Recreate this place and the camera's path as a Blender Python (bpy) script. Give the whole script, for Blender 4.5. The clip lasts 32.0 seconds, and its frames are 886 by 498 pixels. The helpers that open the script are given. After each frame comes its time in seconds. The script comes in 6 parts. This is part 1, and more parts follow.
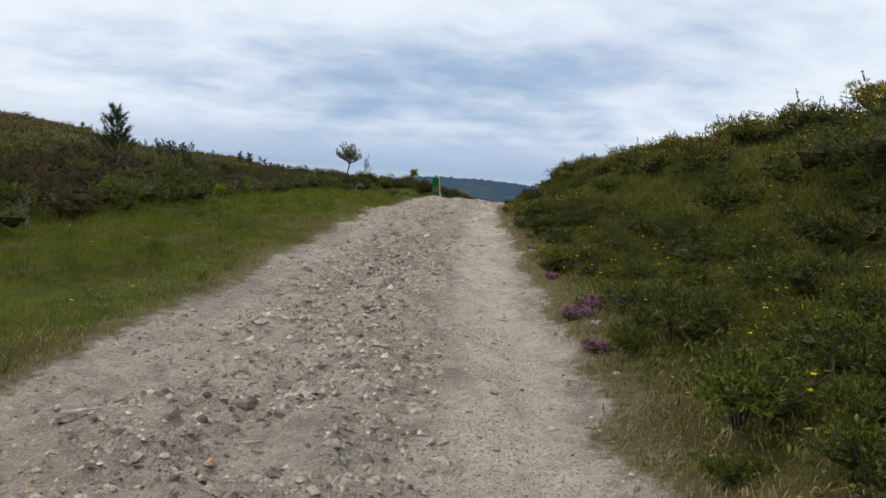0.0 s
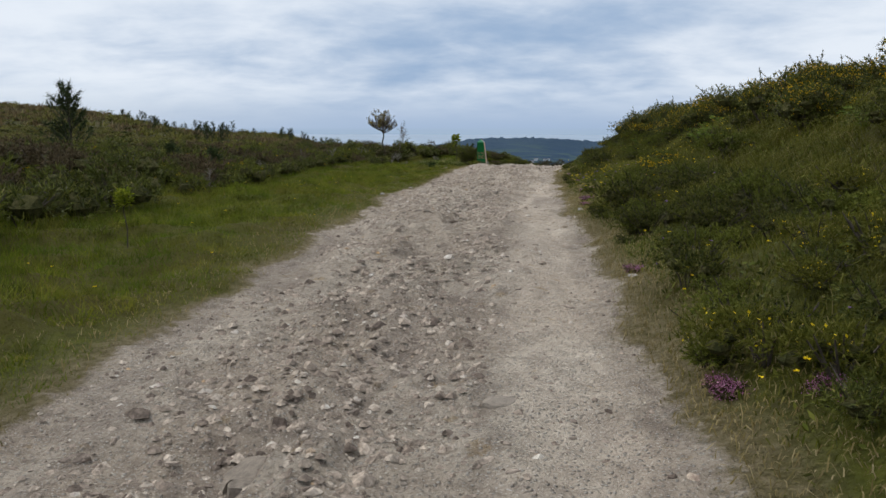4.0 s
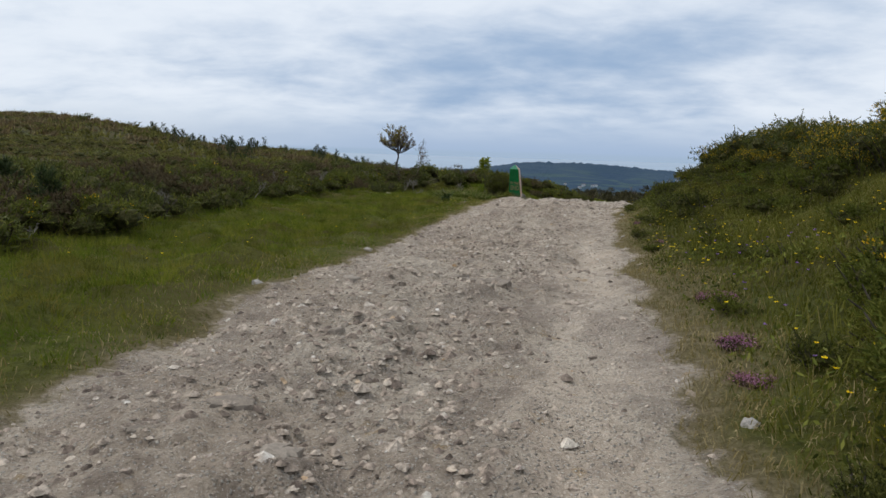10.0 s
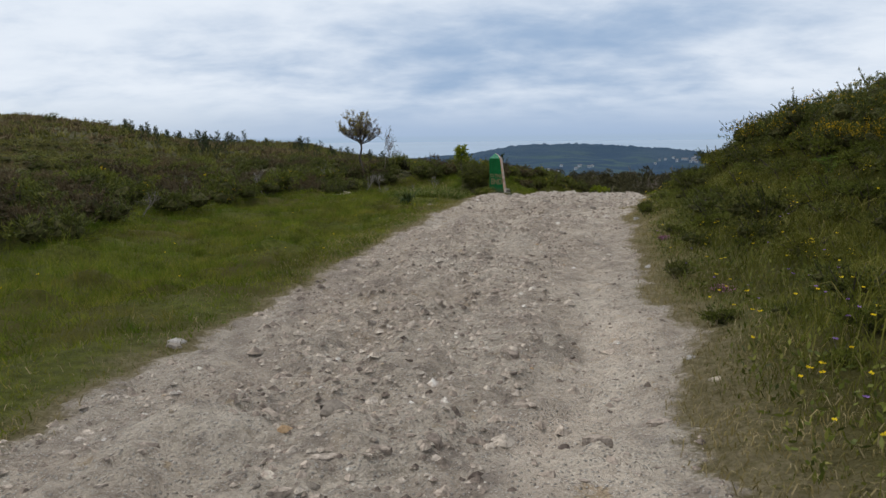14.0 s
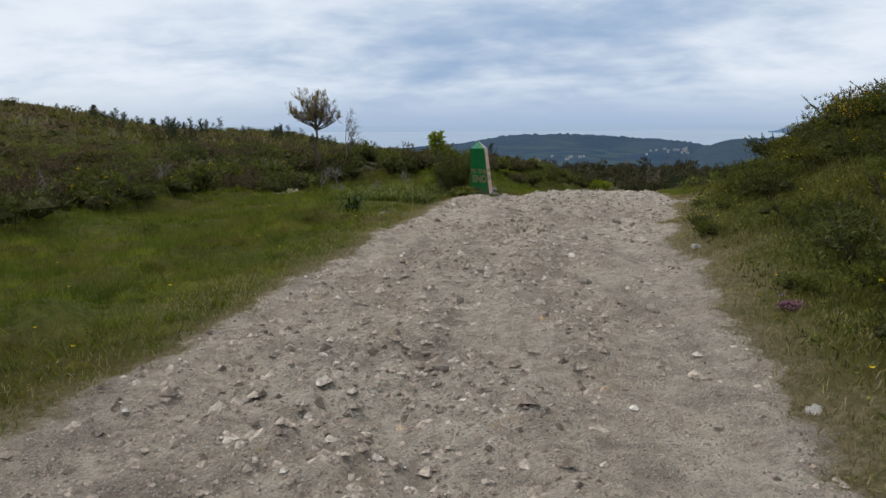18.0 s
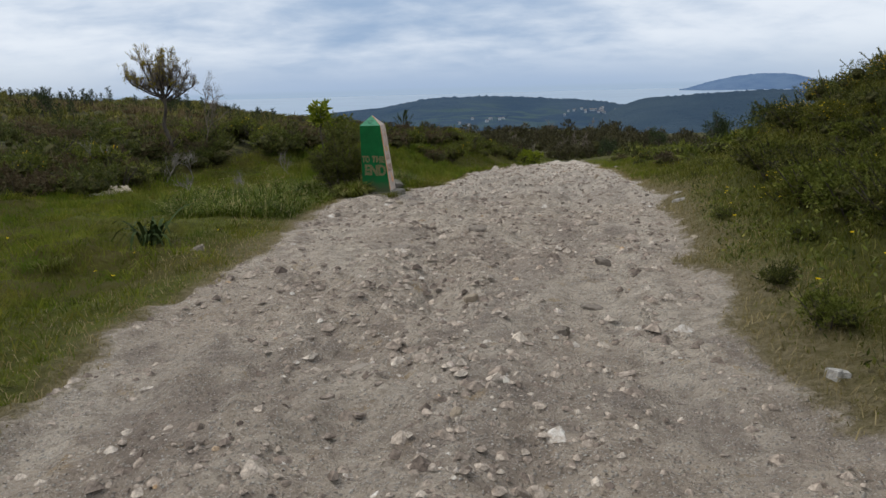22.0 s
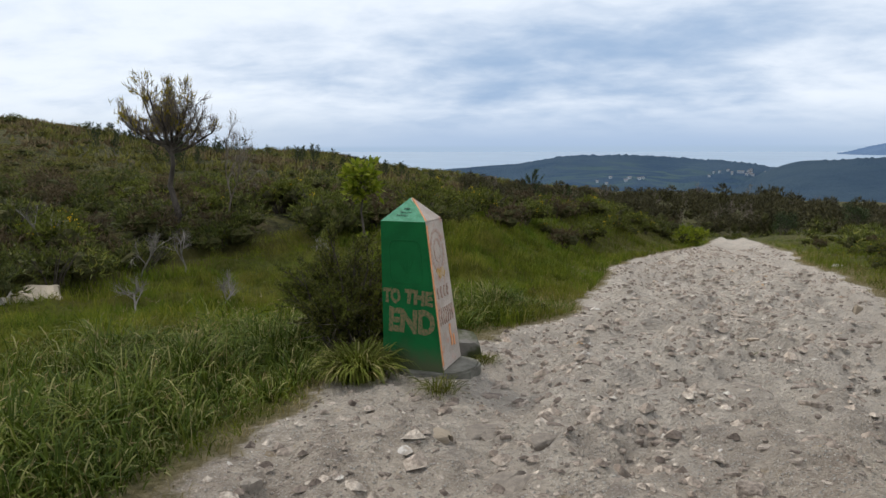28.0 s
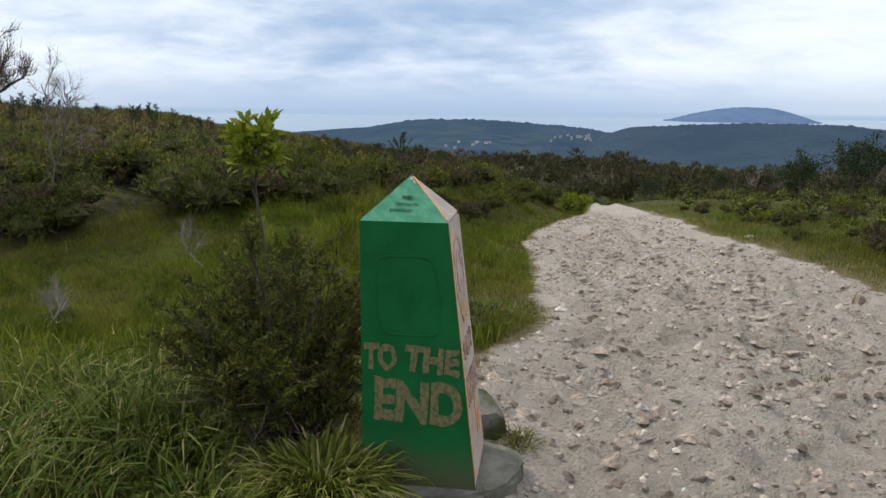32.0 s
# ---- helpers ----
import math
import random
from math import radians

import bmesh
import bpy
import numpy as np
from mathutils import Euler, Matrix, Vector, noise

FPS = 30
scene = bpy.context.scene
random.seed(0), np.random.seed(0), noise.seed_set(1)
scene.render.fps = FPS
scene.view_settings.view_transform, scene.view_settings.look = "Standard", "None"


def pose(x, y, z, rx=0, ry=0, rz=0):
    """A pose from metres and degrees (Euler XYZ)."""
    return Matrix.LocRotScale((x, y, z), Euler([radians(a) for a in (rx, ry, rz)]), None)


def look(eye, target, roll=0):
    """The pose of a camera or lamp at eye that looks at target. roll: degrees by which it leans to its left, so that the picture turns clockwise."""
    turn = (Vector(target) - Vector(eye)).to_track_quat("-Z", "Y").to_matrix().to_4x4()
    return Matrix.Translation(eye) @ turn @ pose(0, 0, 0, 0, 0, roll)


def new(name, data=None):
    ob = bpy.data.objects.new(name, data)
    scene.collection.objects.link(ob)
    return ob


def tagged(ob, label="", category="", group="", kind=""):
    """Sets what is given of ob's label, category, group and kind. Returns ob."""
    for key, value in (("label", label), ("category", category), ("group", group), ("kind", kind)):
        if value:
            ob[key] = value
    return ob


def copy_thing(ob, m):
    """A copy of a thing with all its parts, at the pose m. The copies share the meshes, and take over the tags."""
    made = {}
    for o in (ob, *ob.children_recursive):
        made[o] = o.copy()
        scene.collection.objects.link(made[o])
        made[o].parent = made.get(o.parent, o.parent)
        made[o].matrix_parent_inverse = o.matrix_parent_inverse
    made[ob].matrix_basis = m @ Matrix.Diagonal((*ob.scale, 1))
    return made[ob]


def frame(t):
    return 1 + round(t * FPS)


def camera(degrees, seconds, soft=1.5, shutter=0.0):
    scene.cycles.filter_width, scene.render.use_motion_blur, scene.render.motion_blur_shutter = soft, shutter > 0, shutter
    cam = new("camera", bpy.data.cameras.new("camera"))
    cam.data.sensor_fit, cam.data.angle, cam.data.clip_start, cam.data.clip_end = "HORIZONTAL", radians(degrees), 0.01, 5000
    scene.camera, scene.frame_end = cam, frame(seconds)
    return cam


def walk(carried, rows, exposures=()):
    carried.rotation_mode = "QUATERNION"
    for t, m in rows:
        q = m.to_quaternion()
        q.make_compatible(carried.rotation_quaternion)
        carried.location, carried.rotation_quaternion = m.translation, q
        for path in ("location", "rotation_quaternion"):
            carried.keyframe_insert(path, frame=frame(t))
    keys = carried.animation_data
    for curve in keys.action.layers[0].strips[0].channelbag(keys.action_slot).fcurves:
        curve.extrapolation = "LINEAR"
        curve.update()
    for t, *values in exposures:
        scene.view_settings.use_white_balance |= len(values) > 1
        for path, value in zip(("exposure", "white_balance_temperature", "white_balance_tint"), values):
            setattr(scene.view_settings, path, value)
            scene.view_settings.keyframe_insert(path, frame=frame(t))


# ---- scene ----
cam = camera(61.3, 32.0)
# seconds, place in metres, turn in degrees
ROWS = [
    (0.0, 0.000, 0.023, 2.001, 83.32, -4.26, -0.16),
    (0.5, 0.076, 0.572, 1.997, 85.03, -0.25, -2.51),
    (1.0, 0.168, 1.237, 2.029, 84.40, -1.85, 1.85),
    (1.5, 0.205, 1.929, 2.052, 83.04, -1.60, 0.35),
    (2.0, 0.202, 2.634, 2.025, 82.98, -1.39, 2.38),
    (2.5, 0.220, 3.230, 2.002, 80.89, -2.54, 5.39),
    (3.0, 0.244, 3.927, 2.032, 80.46, -0.71, 1.88),
    (3.5, 0.248, 4.591, 2.054, 80.23, -0.61, 3.33),
    (5.5, 0.375, 7.379, 2.033, 81.61, 0.89, 3.09),
    (6.0, 0.457, 8.102, 2.043, 81.92, -0.42, 3.85),
    (6.5, 0.480, 8.790, 2.008, 79.51, -1.86, 4.71),
    (7.0, 0.504, 9.505, 1.967, 78.84, 0.22, 4.42),
    (7.5, 0.498, 10.132, 1.976, 78.60, -2.13, 7.18),
    (8.0, 0.525, 10.878, 2.013, 80.21, -1.26, 3.02),
    (8.5, 0.574, 11.569, 2.026, 82.83, -1.05, 4.60),
    (9.0, 0.631, 12.307, 2.011, 82.34, -1.78, 4.23),
    (9.5, 0.651, 12.993, 1.968, 81.58, -0.64, 3.35),
    (10.0, 0.648, 13.667, 1.952, 81.96, -1.64, 7.21),
    (10.5, 0.671, 14.300, 1.991, 81.89, 0.65, 5.79),
    (11.0, 0.740, 15.020, 2.003, 82.62, -0.84, 5.42),
    (11.5, 0.800, 15.673, 2.000, 82.59, -0.64, 4.72),
    (12.0, 0.854, 16.374, 1.976, 82.99, -0.47, 4.44),
    (12.5, 0.865, 16.965, 1.945, 82.62, -1.89, 6.59),
    (13.0, 0.894, 17.641, 1.961, 82.63, 0.75, 5.10),
    (13.5, 0.931, 18.313, 1.981, 81.90, -0.32, 6.02),
    (14.0, 0.932, 19.058, 1.964, 80.91, 0.67, 6.78),
    (14.5, 0.972, 19.749, 1.919, 81.14, 0.63, 6.86),
    (15.0, 0.987, 20.440, 1.883, 81.70, -0.93, 8.80),
    (15.5, 1.000, 21.076, 1.900, 81.98, 0.95, 8.33),
    (17.5, 0.862, 23.776, 1.749, 82.02, -1.10, 9.58),
    (18.0, 0.850, 24.490, 1.755, 80.13, 0.37, 6.10),
    (18.5, 0.868, 25.170, 1.775, 81.83, -0.95, 5.92),
    (19.0, 0.888, 25.907, 1.770, 84.17, 0.61, 6.16),
    (19.5, 0.959, 26.584, 1.715, 83.54, 1.64, 5.30),
    (20.0, 0.938, 27.276, 1.681, 83.21, -1.00, 7.36),
    (20.5, 0.920, 27.900, 1.705, 84.46, -0.26, 6.65),
    (21.0, 0.940, 28.600, 1.740, 84.14, 1.79, 7.55),
    (21.5, 0.959, 29.255, 1.754, 77.96, 4.09, 2.91),
    (22.0, 0.949, 29.967, 1.732, 77.35, 1.49, -0.02),
    (22.5, 0.855, 30.536, 1.711, 77.20, -2.38, 3.71),
    (23.0, 0.794, 31.209, 1.751, 76.22, 2.99, 2.29),
    (23.5, 0.767, 31.791, 1.813, 78.71, 0.88, 9.43),
    (24.0, 0.632, 32.409, 1.792, 82.49, -1.60, 9.47),
    (24.5, 0.605, 32.956, 1.752, 84.38, 1.59, 8.84),
    (25.0, 0.628, 33.549, 1.759, 84.04, 1.91, 10.13),
    (25.5, 0.653, 34.126, 1.751, 82.86, -0.10, 9.22),
    (27.5, 0.844, 36.364, 1.661, 81.79, 1.68, 9.92),
    (28.0, 0.980, 36.871, 1.635, 81.67, 0.22, 10.40),
    (28.5, 1.145, 37.317, 1.668, 82.30, 2.41, 9.66),
    (29.0, 1.303, 37.700, 1.661, 82.94, 3.09, 10.98),
    (29.5, 1.189, 37.968, 1.633, 82.48, 0.98, 12.20),
    (30.0, 0.833, 38.283, 1.621, 82.75, -1.12, 7.91),
    (30.5, 0.566, 38.527, 1.589, 83.04, -0.86, 7.27),
    (31.0, 0.309, 38.843, 1.549, 83.56, -1.09, 3.89),
    (31.5, 0.137, 39.006, 1.509, 79.84, -1.59, 1.06),
    (32.0, -0.121, 39.129, 1.508, 78.96, -0.66, -1.02),
]
walk(cam, [(t, pose(x, y, z, rx, ry, rz)) for t, x, y, z, rx, ry, rz in ROWS],
     exposures=[(0.0, 0.1), (1.2, 0.02), (21.0, 0.03), (22.5, 0.0), (24.5, 0.2), (30.5, 0.18), (32.0, 0.28)])

# ---- world, sun ----
SUN_EL, SUN_AZ = 52.0, -62.0   # degrees above the horizon; from straight ahead, to the left negative
world = bpy.data.worlds.new("sky")
scene.world = world
world.use_nodes = True
wn, wl = world.node_tree.nodes, world.node_tree.links
wn.clear()


def wnode(kind, **vals):
    n = wn.new(kind)
    for k, v in vals.items():
        if k in n.inputs:
            n.inputs[k].default_value = v
    return n


def wmath(op, a, b=None, c=None):
    n = wn.new("ShaderNodeMath")
    n.operation = op
    for i, v in enumerate((a, b, c)):
        if v is None:
            continue
        if isinstance(v, (int, float)):
            n.inputs[i].default_value = v
        else:
            wl.new(v, n.inputs[i])
    return n.outputs[0]


def wmix(f, a, b):
    n = wn.new("ShaderNodeMix")
    n.data_type = "RGBA"
    for sock, v in ((n.inputs[0], f), (n.inputs[6], a), (n.inputs[7], b)):
        if isinstance(v, (tuple, float, int)):
            sock.default_value = v
        else:
            wl.new(v, sock)
    return n.outputs[2]


def wsmooth(v, lo, hi):
    n = wn.new("ShaderNodeMapRange")
    n.interpolation_type = "SMOOTHSTEP"
    wl.new(v, n.inputs[0])
    n.inputs[1].default_value, n.inputs[2].default_value = lo, hi
    return n.outputs[0]


sky = wn.new("ShaderNodeTexSky")
sky.sky_type, sky.sun_disc = "NISHITA", False
sky.sun_elevation, sky.sun_rotation = radians(SUN_EL), radians(SUN_AZ)
sky.altitude, sky.dust_density = 240.0, 2.0
coord = wn.new("ShaderNodeTexCoord")
split = wn.new("ShaderNodeSeparateXYZ")
wl.new(coord.outputs["Generated"], split.inputs[0])
dx, dy, dz = split.outputs
# the cloud deck lies flat overhead, so that it closes up towards the horizon
deck = wmath("ADD", wmath("MAXIMUM", dz, 0.0), 0.26)
plane = wn.new("ShaderNodeCombineXYZ")
wl.new(wmath("DIVIDE", dx, deck), plane.inputs[0])
wl.new(wmath("DIVIDE", dy, deck), plane.inputs[1])


def clouds(scale, detail, shift, stretch=(1, 1, 1), rough=0.55, warp=0.0):
    mp = wn.new("ShaderNodeMapping")
    mp.inputs["Location"].default_value = shift
    mp.inputs["Scale"].default_value, mp.inputs["Rotation"].default_value = stretch, (0, 0, radians(-22))
    wl.new(plane.outputs[0], mp.inputs[0])
    n = wnode("ShaderNodeTexNoise", Scale=scale, Detail=detail, Roughness=rough, Distortion=warp)
    wl.new(mp.outputs[0], n.inputs["Vector"])
    return n.outputs[0]


big = clouds(0.62, 4.0, (3.1, 0.7, 0.0), (0.9, 1.15, 1))
fine = clouds(2.2, 8.0, (7.3, 2.2, 0.0), (0.9, 1.1, 1), 0.54, 0.25)
wisps = clouds(5.0, 7.0, (1.3, 9.2, 0.0), (0.85, 1.1, 1), 0.56, 0.3)
texture = wmath("ADD", wmath("MULTIPLY", big, 0.90), wmath("ADD", wmath("MULTIPLY", fine, 0.65), wmath("MULTIPLY", wisps, 0.42)))
# one heavier bank of cloud over the sea, low ahead
azim = wmath("ARCTAN2", dx, dy)
bank_a = wmath("SUBTRACT", 1.0, wsmooth(wmath("ABSOLUTE", wmath("SUBTRACT", azim, 0.02)), 0.08, 0.42))
bank_e = wmath("SUBTRACT", 1.0, wsmooth(wmath("ABSOLUTE", wmath("SUBTRACT", dz, 0.095)), 0.02, 0.11))
bank_cloud = wmath("MULTIPLY", bank_a, bank_e)
shade = wmath("SUBTRACT", texture, wmath("MULTIPLY", bank_cloud, 0.26))
high = wsmooth(dz, 0.02, 0.30)
shade = wmath("ADD", shade, wmath("MULTIPLY", high, 0.06))
lit = wsmooth(shade, 0.54, 1.11)
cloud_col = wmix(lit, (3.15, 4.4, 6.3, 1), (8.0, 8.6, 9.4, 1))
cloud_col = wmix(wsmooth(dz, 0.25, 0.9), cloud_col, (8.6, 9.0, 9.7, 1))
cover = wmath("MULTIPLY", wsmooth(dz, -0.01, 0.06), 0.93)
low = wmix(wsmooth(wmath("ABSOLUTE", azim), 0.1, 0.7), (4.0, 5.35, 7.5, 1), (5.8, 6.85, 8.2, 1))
skyhaze = wmix(0.85, sky.outputs[0], low)
col = wmix(cover, skyhaze, cloud_col)
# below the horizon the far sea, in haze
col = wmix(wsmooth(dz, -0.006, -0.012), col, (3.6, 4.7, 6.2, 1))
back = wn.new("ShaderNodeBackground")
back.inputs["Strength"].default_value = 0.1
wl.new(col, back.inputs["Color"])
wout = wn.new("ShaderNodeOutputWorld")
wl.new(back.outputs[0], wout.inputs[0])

sun = new("sun", bpy.data.lights.new("sun", "SUN"))
sun.data.energy, sun.data.angle, sun.data.color = 1.75, radians(12), (1.0, 0.95, 0.87)
sd = Vector((math.sin(radians(SUN_AZ)) * math.cos(radians(SUN_EL)), math.cos(radians(SUN_AZ)) * math.cos(radians(SUN_EL)), math.sin(radians(SUN_EL))))
sun.matrix_world = look(sd * 100, (0, 0, 0))

# ---- materials ----
class Mat:
    """A small builder of node materials: principled shader with colour and bump sockets."""

    def __init__(self, name, rough=0.8, spec=0.3, metal=0.0):
        self.m = bpy.data.materials.new(name)
        self.m.use_nodes = True
        self.n, self.l = self.m.node_tree.nodes, self.m.node_tree.links
        self.p = self.n["Principled BSDF"]
        self.p.inputs["Roughness"].default_value = rough
        self.p.inputs["Specular IOR Level"].default_value = spec
        self.p.inputs["Metallic"].default_value = metal
        self.tc = self.n.new("ShaderNodeTexCoord")

    def set(self, sock, v):
        if hasattr(v, "is_output"):
            self.l.new(v, sock)
        else:
            sock.default_value = v

    def noise(self, scale, detail=4.0, rough=0.55, stretch=(1, 1, 1), shift=(0, 0, 0), warp=0.0, space="Object"):
        mp = self.n.new("ShaderNodeMapping")
        mp.inputs["Scale"].default_value, mp.inputs["Location"].default_value = stretch, shift
        self.l.new(self.tc.outputs[space], mp.inputs[0])
        n = self.n.new("ShaderNodeTexNoise")
        n.inputs["Scale"].default_value, n.inputs["Detail"].default_value = scale, detail
        n.inputs["Roughness"].default_value, n.inputs["Distortion"].default_value = rough, warp
        self.l.new(mp.outputs[0], n.inputs["Vector"])
        return n.outputs[0]

    def cells(self, scale, shift=(0, 0, 0), feature="F1", out="Distance"):
        mp = self.n.new("ShaderNodeMapping")
        mp.inputs["Location"].default_value = shift
        self.l.new(self.tc.outputs["Object"], mp.inputs[0])
        n = self.n.new("ShaderNodeTexVoronoi")
        n.feature = feature
        n.inputs["Scale"].default_value = scale
        self.l.new(mp.outputs[0], n.inputs["Vector"])
        return n.outputs[out]

    def step(self, v, lo, hi):
        n = self.n.new("ShaderNodeMapRange")
        n.interpolation_type = "SMOOTHSTEP"
        self.l.new(v, n.inputs[0])
        n.inputs[1].default_value, n.inputs[2].default_value = lo, hi
        return n.outputs[0]

    def math(self, op, a, b=0.0):
        n = self.n.new("ShaderNodeMath")
        n.operation = op
        self.set(n.inputs[0], a)
        self.set(n.inputs[1], b)
        return n.outputs[0]

    def mix(self, f, a, b, blend="MIX"):
        n = self.n.new("ShaderNodeMix")
        n.data_type, n.blend_type = "RGBA", blend
        for sock, v in ((n.inputs[0], f), (n.inputs[6], a), (n.inputs[7], b)):
            if isinstance(v, tuple) and len(v) == 3:
                v = (*v, 1)
            self.set(sock, v)
        return n.outputs[2]

    def attr(self, name):
        n = self.n.new("ShaderNodeAttribute")
        n.attribute_name = name
        return n.outputs["Fac"]

    def island(self):
        return self.n.new("ShaderNodeNewGeometry").outputs["Random Per Island"]

    def obrand(self):
        return self.n.new("ShaderNodeObjectInfo").outputs["Random"]

    def ramp(self, f, stops):
        n = self.n.new("ShaderNodeValToRGB")
        e = n.color_ramp.elements
        while len(e) < len(stops):
            e.new(0.5)
        for el, (pos, c) in zip(e, stops):
            el.position, el.color = pos, (*c, 1)
        self.l.new(f, n.inputs[0])
        return n.outputs[0]

    def done(self, colour, height=None, strength=0.5, dist=0.02, leaf=0.0):
        self.set(self.p.inputs["Base Color"], (*colour, 1) if isinstance(colour, tuple) else colour)
        if height is not None:
            b = self.n.new("ShaderNodeBump")
            b.inputs["Strength"].default_value, b.inputs["Distance"].default_value = strength, dist
            self.l.new(height, b.inputs["Height"])
            self.l.new(b.outputs[0], self.p.inputs["Normal"])
        if leaf:
            t = self.n.new("ShaderNodeBsdfTranslucent")
            self.set(t.inputs["Color"], (*colour, 1) if isinstance(colour, tuple) else colour)
            x = self.n.new("ShaderNodeMixShader")
            x.inputs[0].default_value = leaf
            self.l.new(self.p.outputs[0], x.inputs[1])
            self.l.new(t.outputs[0], x.inputs[2])
            self.l.new(x.outputs[0], self.n["Material Output"].inputs[0])
        return self.m


def mat_ground():
    """Gravel track, bare verge and grassy soil in one, blended by the terrain's own masks."""
    m = Mat("track_and_soil", rough=0.95, spec=0.15)
    grit, pebb = m.noise(60, 5, 0.7), m.cells(34)
    mid, patch, broad = m.noise(6, 5, 0.6), m.noise(1.1, 5, 0.6, (1, 0.5, 1)), m.noise(0.25, 3)
    base = m.mix(m.step(patch, 0.35, 0.68), (0.53, 0.445, 0.36), (0.64, 0.56, 0.465))
    base = m.mix(m.math("MULTIPLY", m.step(mid, 0.45, 0.75), 0.35), base, (0.22, 0.185, 0.155))
    base = m.mix(m.math("MULTIPLY", m.step(m.noise(2.4, 4, shift=(5, 2, 0)), 0.62, 0.75), 0.4), base, (0.33, 0.24, 0.15))
    rut = m.step(m.attr("rut"), 0.15, 0.8)
    calm = m.math("SUBTRACT", 1.0, m.math("MULTIPLY", rut, 0.45))
    base = m.mix(rut, base, m.mix(0.16, base, (0.54, 0.475, 0.40)))
    # hollows of the bump noises darkened, humps paled: relief shade put into colour
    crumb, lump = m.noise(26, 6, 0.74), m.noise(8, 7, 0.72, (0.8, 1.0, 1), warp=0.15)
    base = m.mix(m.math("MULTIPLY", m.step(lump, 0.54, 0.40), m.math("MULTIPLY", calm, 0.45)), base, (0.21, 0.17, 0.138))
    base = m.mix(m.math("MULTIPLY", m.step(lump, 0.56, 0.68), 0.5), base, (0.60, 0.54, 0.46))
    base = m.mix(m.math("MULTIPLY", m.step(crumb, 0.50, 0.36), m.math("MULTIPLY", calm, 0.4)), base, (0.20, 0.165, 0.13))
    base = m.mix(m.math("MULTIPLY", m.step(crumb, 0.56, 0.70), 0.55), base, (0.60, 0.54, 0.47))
    base = m.mix(m.math("MULTIPLY", m.step(m.noise(5, 5, 0.6, shift=(2, 7, 1)), 0.62, 0.70), 0.6), base, (0.40, 0.29, 0.16))
    base = m.mix(m.math("MULTIPLY", m.step(m.noise(1.7, 4, 0.6, (1, 0.6, 1), (4, 1, 0)), 0.54, 0.68), m.math("MULTIPLY", calm, 0.5)), base, (0.22, 0.18, 0.15))
    base = m.mix(m.step(m.noise(46, 3, 0.5, shift=(9, 3, 0)), 0.70, 0.74), base, (0.68, 0.65, 0.60))
    base = m.mix(0.6, base, m.mix(grit, (0.06, 0.055, 0.05), (1.0, 0.98, 0.94)), "SOFT_LIGHT")
    base = m.mix(m.step(pebb, 0.36, 0.12), base, m.mix(m.cells(34, out="Color"), (0.36, 0.325, 0.285), (0.60, 0.56, 0.50)))
    damp = m.noise(3.1, 6, 0.66, (1, 0.75, 1), (6, 1, 0), 0.2)
    base = m.mix(m.math("MULTIPLY", m.step(damp, 0.53, 0.66), m.math("MULTIPLY", calm, 0.50)), base, (0.20, 0.165, 0.142))
    base = m.mix(m.math("MULTIPLY", m.step(m.noise(0.8, 4, 0.6, (1, 0.45, 1), (2, 9, 0)), 0.50, 0.66), 0.45), base, (0.24, 0.195, 0.165))
    # dark specks: soil and small shadows between the grit, both as colour
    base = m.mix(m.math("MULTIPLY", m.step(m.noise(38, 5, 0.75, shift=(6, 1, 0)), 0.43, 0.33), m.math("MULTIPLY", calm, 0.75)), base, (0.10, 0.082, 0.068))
    base = m.mix(m.math("MULTIPLY", m.attr("bleached"), 0.42), base, (0.70, 0.635, 0.555))
    base = m.mix(m.math("MULTIPLY", m.step(m.noise(95, 2, 0.5, shift=(1, 8, 0)), 0.62, 0.68), 0.8), base, (0.74, 0.70, 0.64))
    soil = m.mix(m.step(m.noise(9, 5, 0.65), 0.3, 0.7), (0.066, 0.076, 0.011), (0.135, 0.145, 0.022))
    soil = m.mix(m.step(broad, 0.42, 0.6), soil, (0.098, 0.088, 0.020))
    dry = m.mix(m.step(m.noise(14, 5, 0.7), 0.35, 0.7), (0.155, 0.130, 0.058), (0.30, 0.25, 0.15))
    scrub = m.mix(m.step(m.noise(1.6, 6, 0.7), 0.35, 0.62), (0.022, 0.026, 0.009), (0.115, 0.108, 0.034))
    scrub = m.mix(m.math("MULTIPLY", m.step(m.noise(6, 5, 0.75), 0.55, 0.42), 0.6), scrub, (0.020, 0.021, 0.009))
    scrub = m.mix(m.math("MULTIPLY", m.step(m.noise(0.35, 5, 0.65), 0.5, 0.66), 0.7), scrub, (0.105, 0.078, 0.042))
    soil = m.mix(m.attr("heath"), soil, scrub)
    veg = m.mix(m.attr("verge"), soil, dry)
    ragged = m.math("ADD", m.attr("off"), m.math("MULTIPLY", m.math("SUBTRACT", m.noise(9, 7, 0.75), 0.5), 0.5))
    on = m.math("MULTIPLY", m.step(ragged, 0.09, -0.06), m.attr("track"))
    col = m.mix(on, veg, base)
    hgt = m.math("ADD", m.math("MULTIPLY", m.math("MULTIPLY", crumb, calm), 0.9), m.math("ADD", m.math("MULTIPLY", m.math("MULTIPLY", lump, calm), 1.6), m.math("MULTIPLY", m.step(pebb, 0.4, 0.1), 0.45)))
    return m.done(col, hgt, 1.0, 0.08)


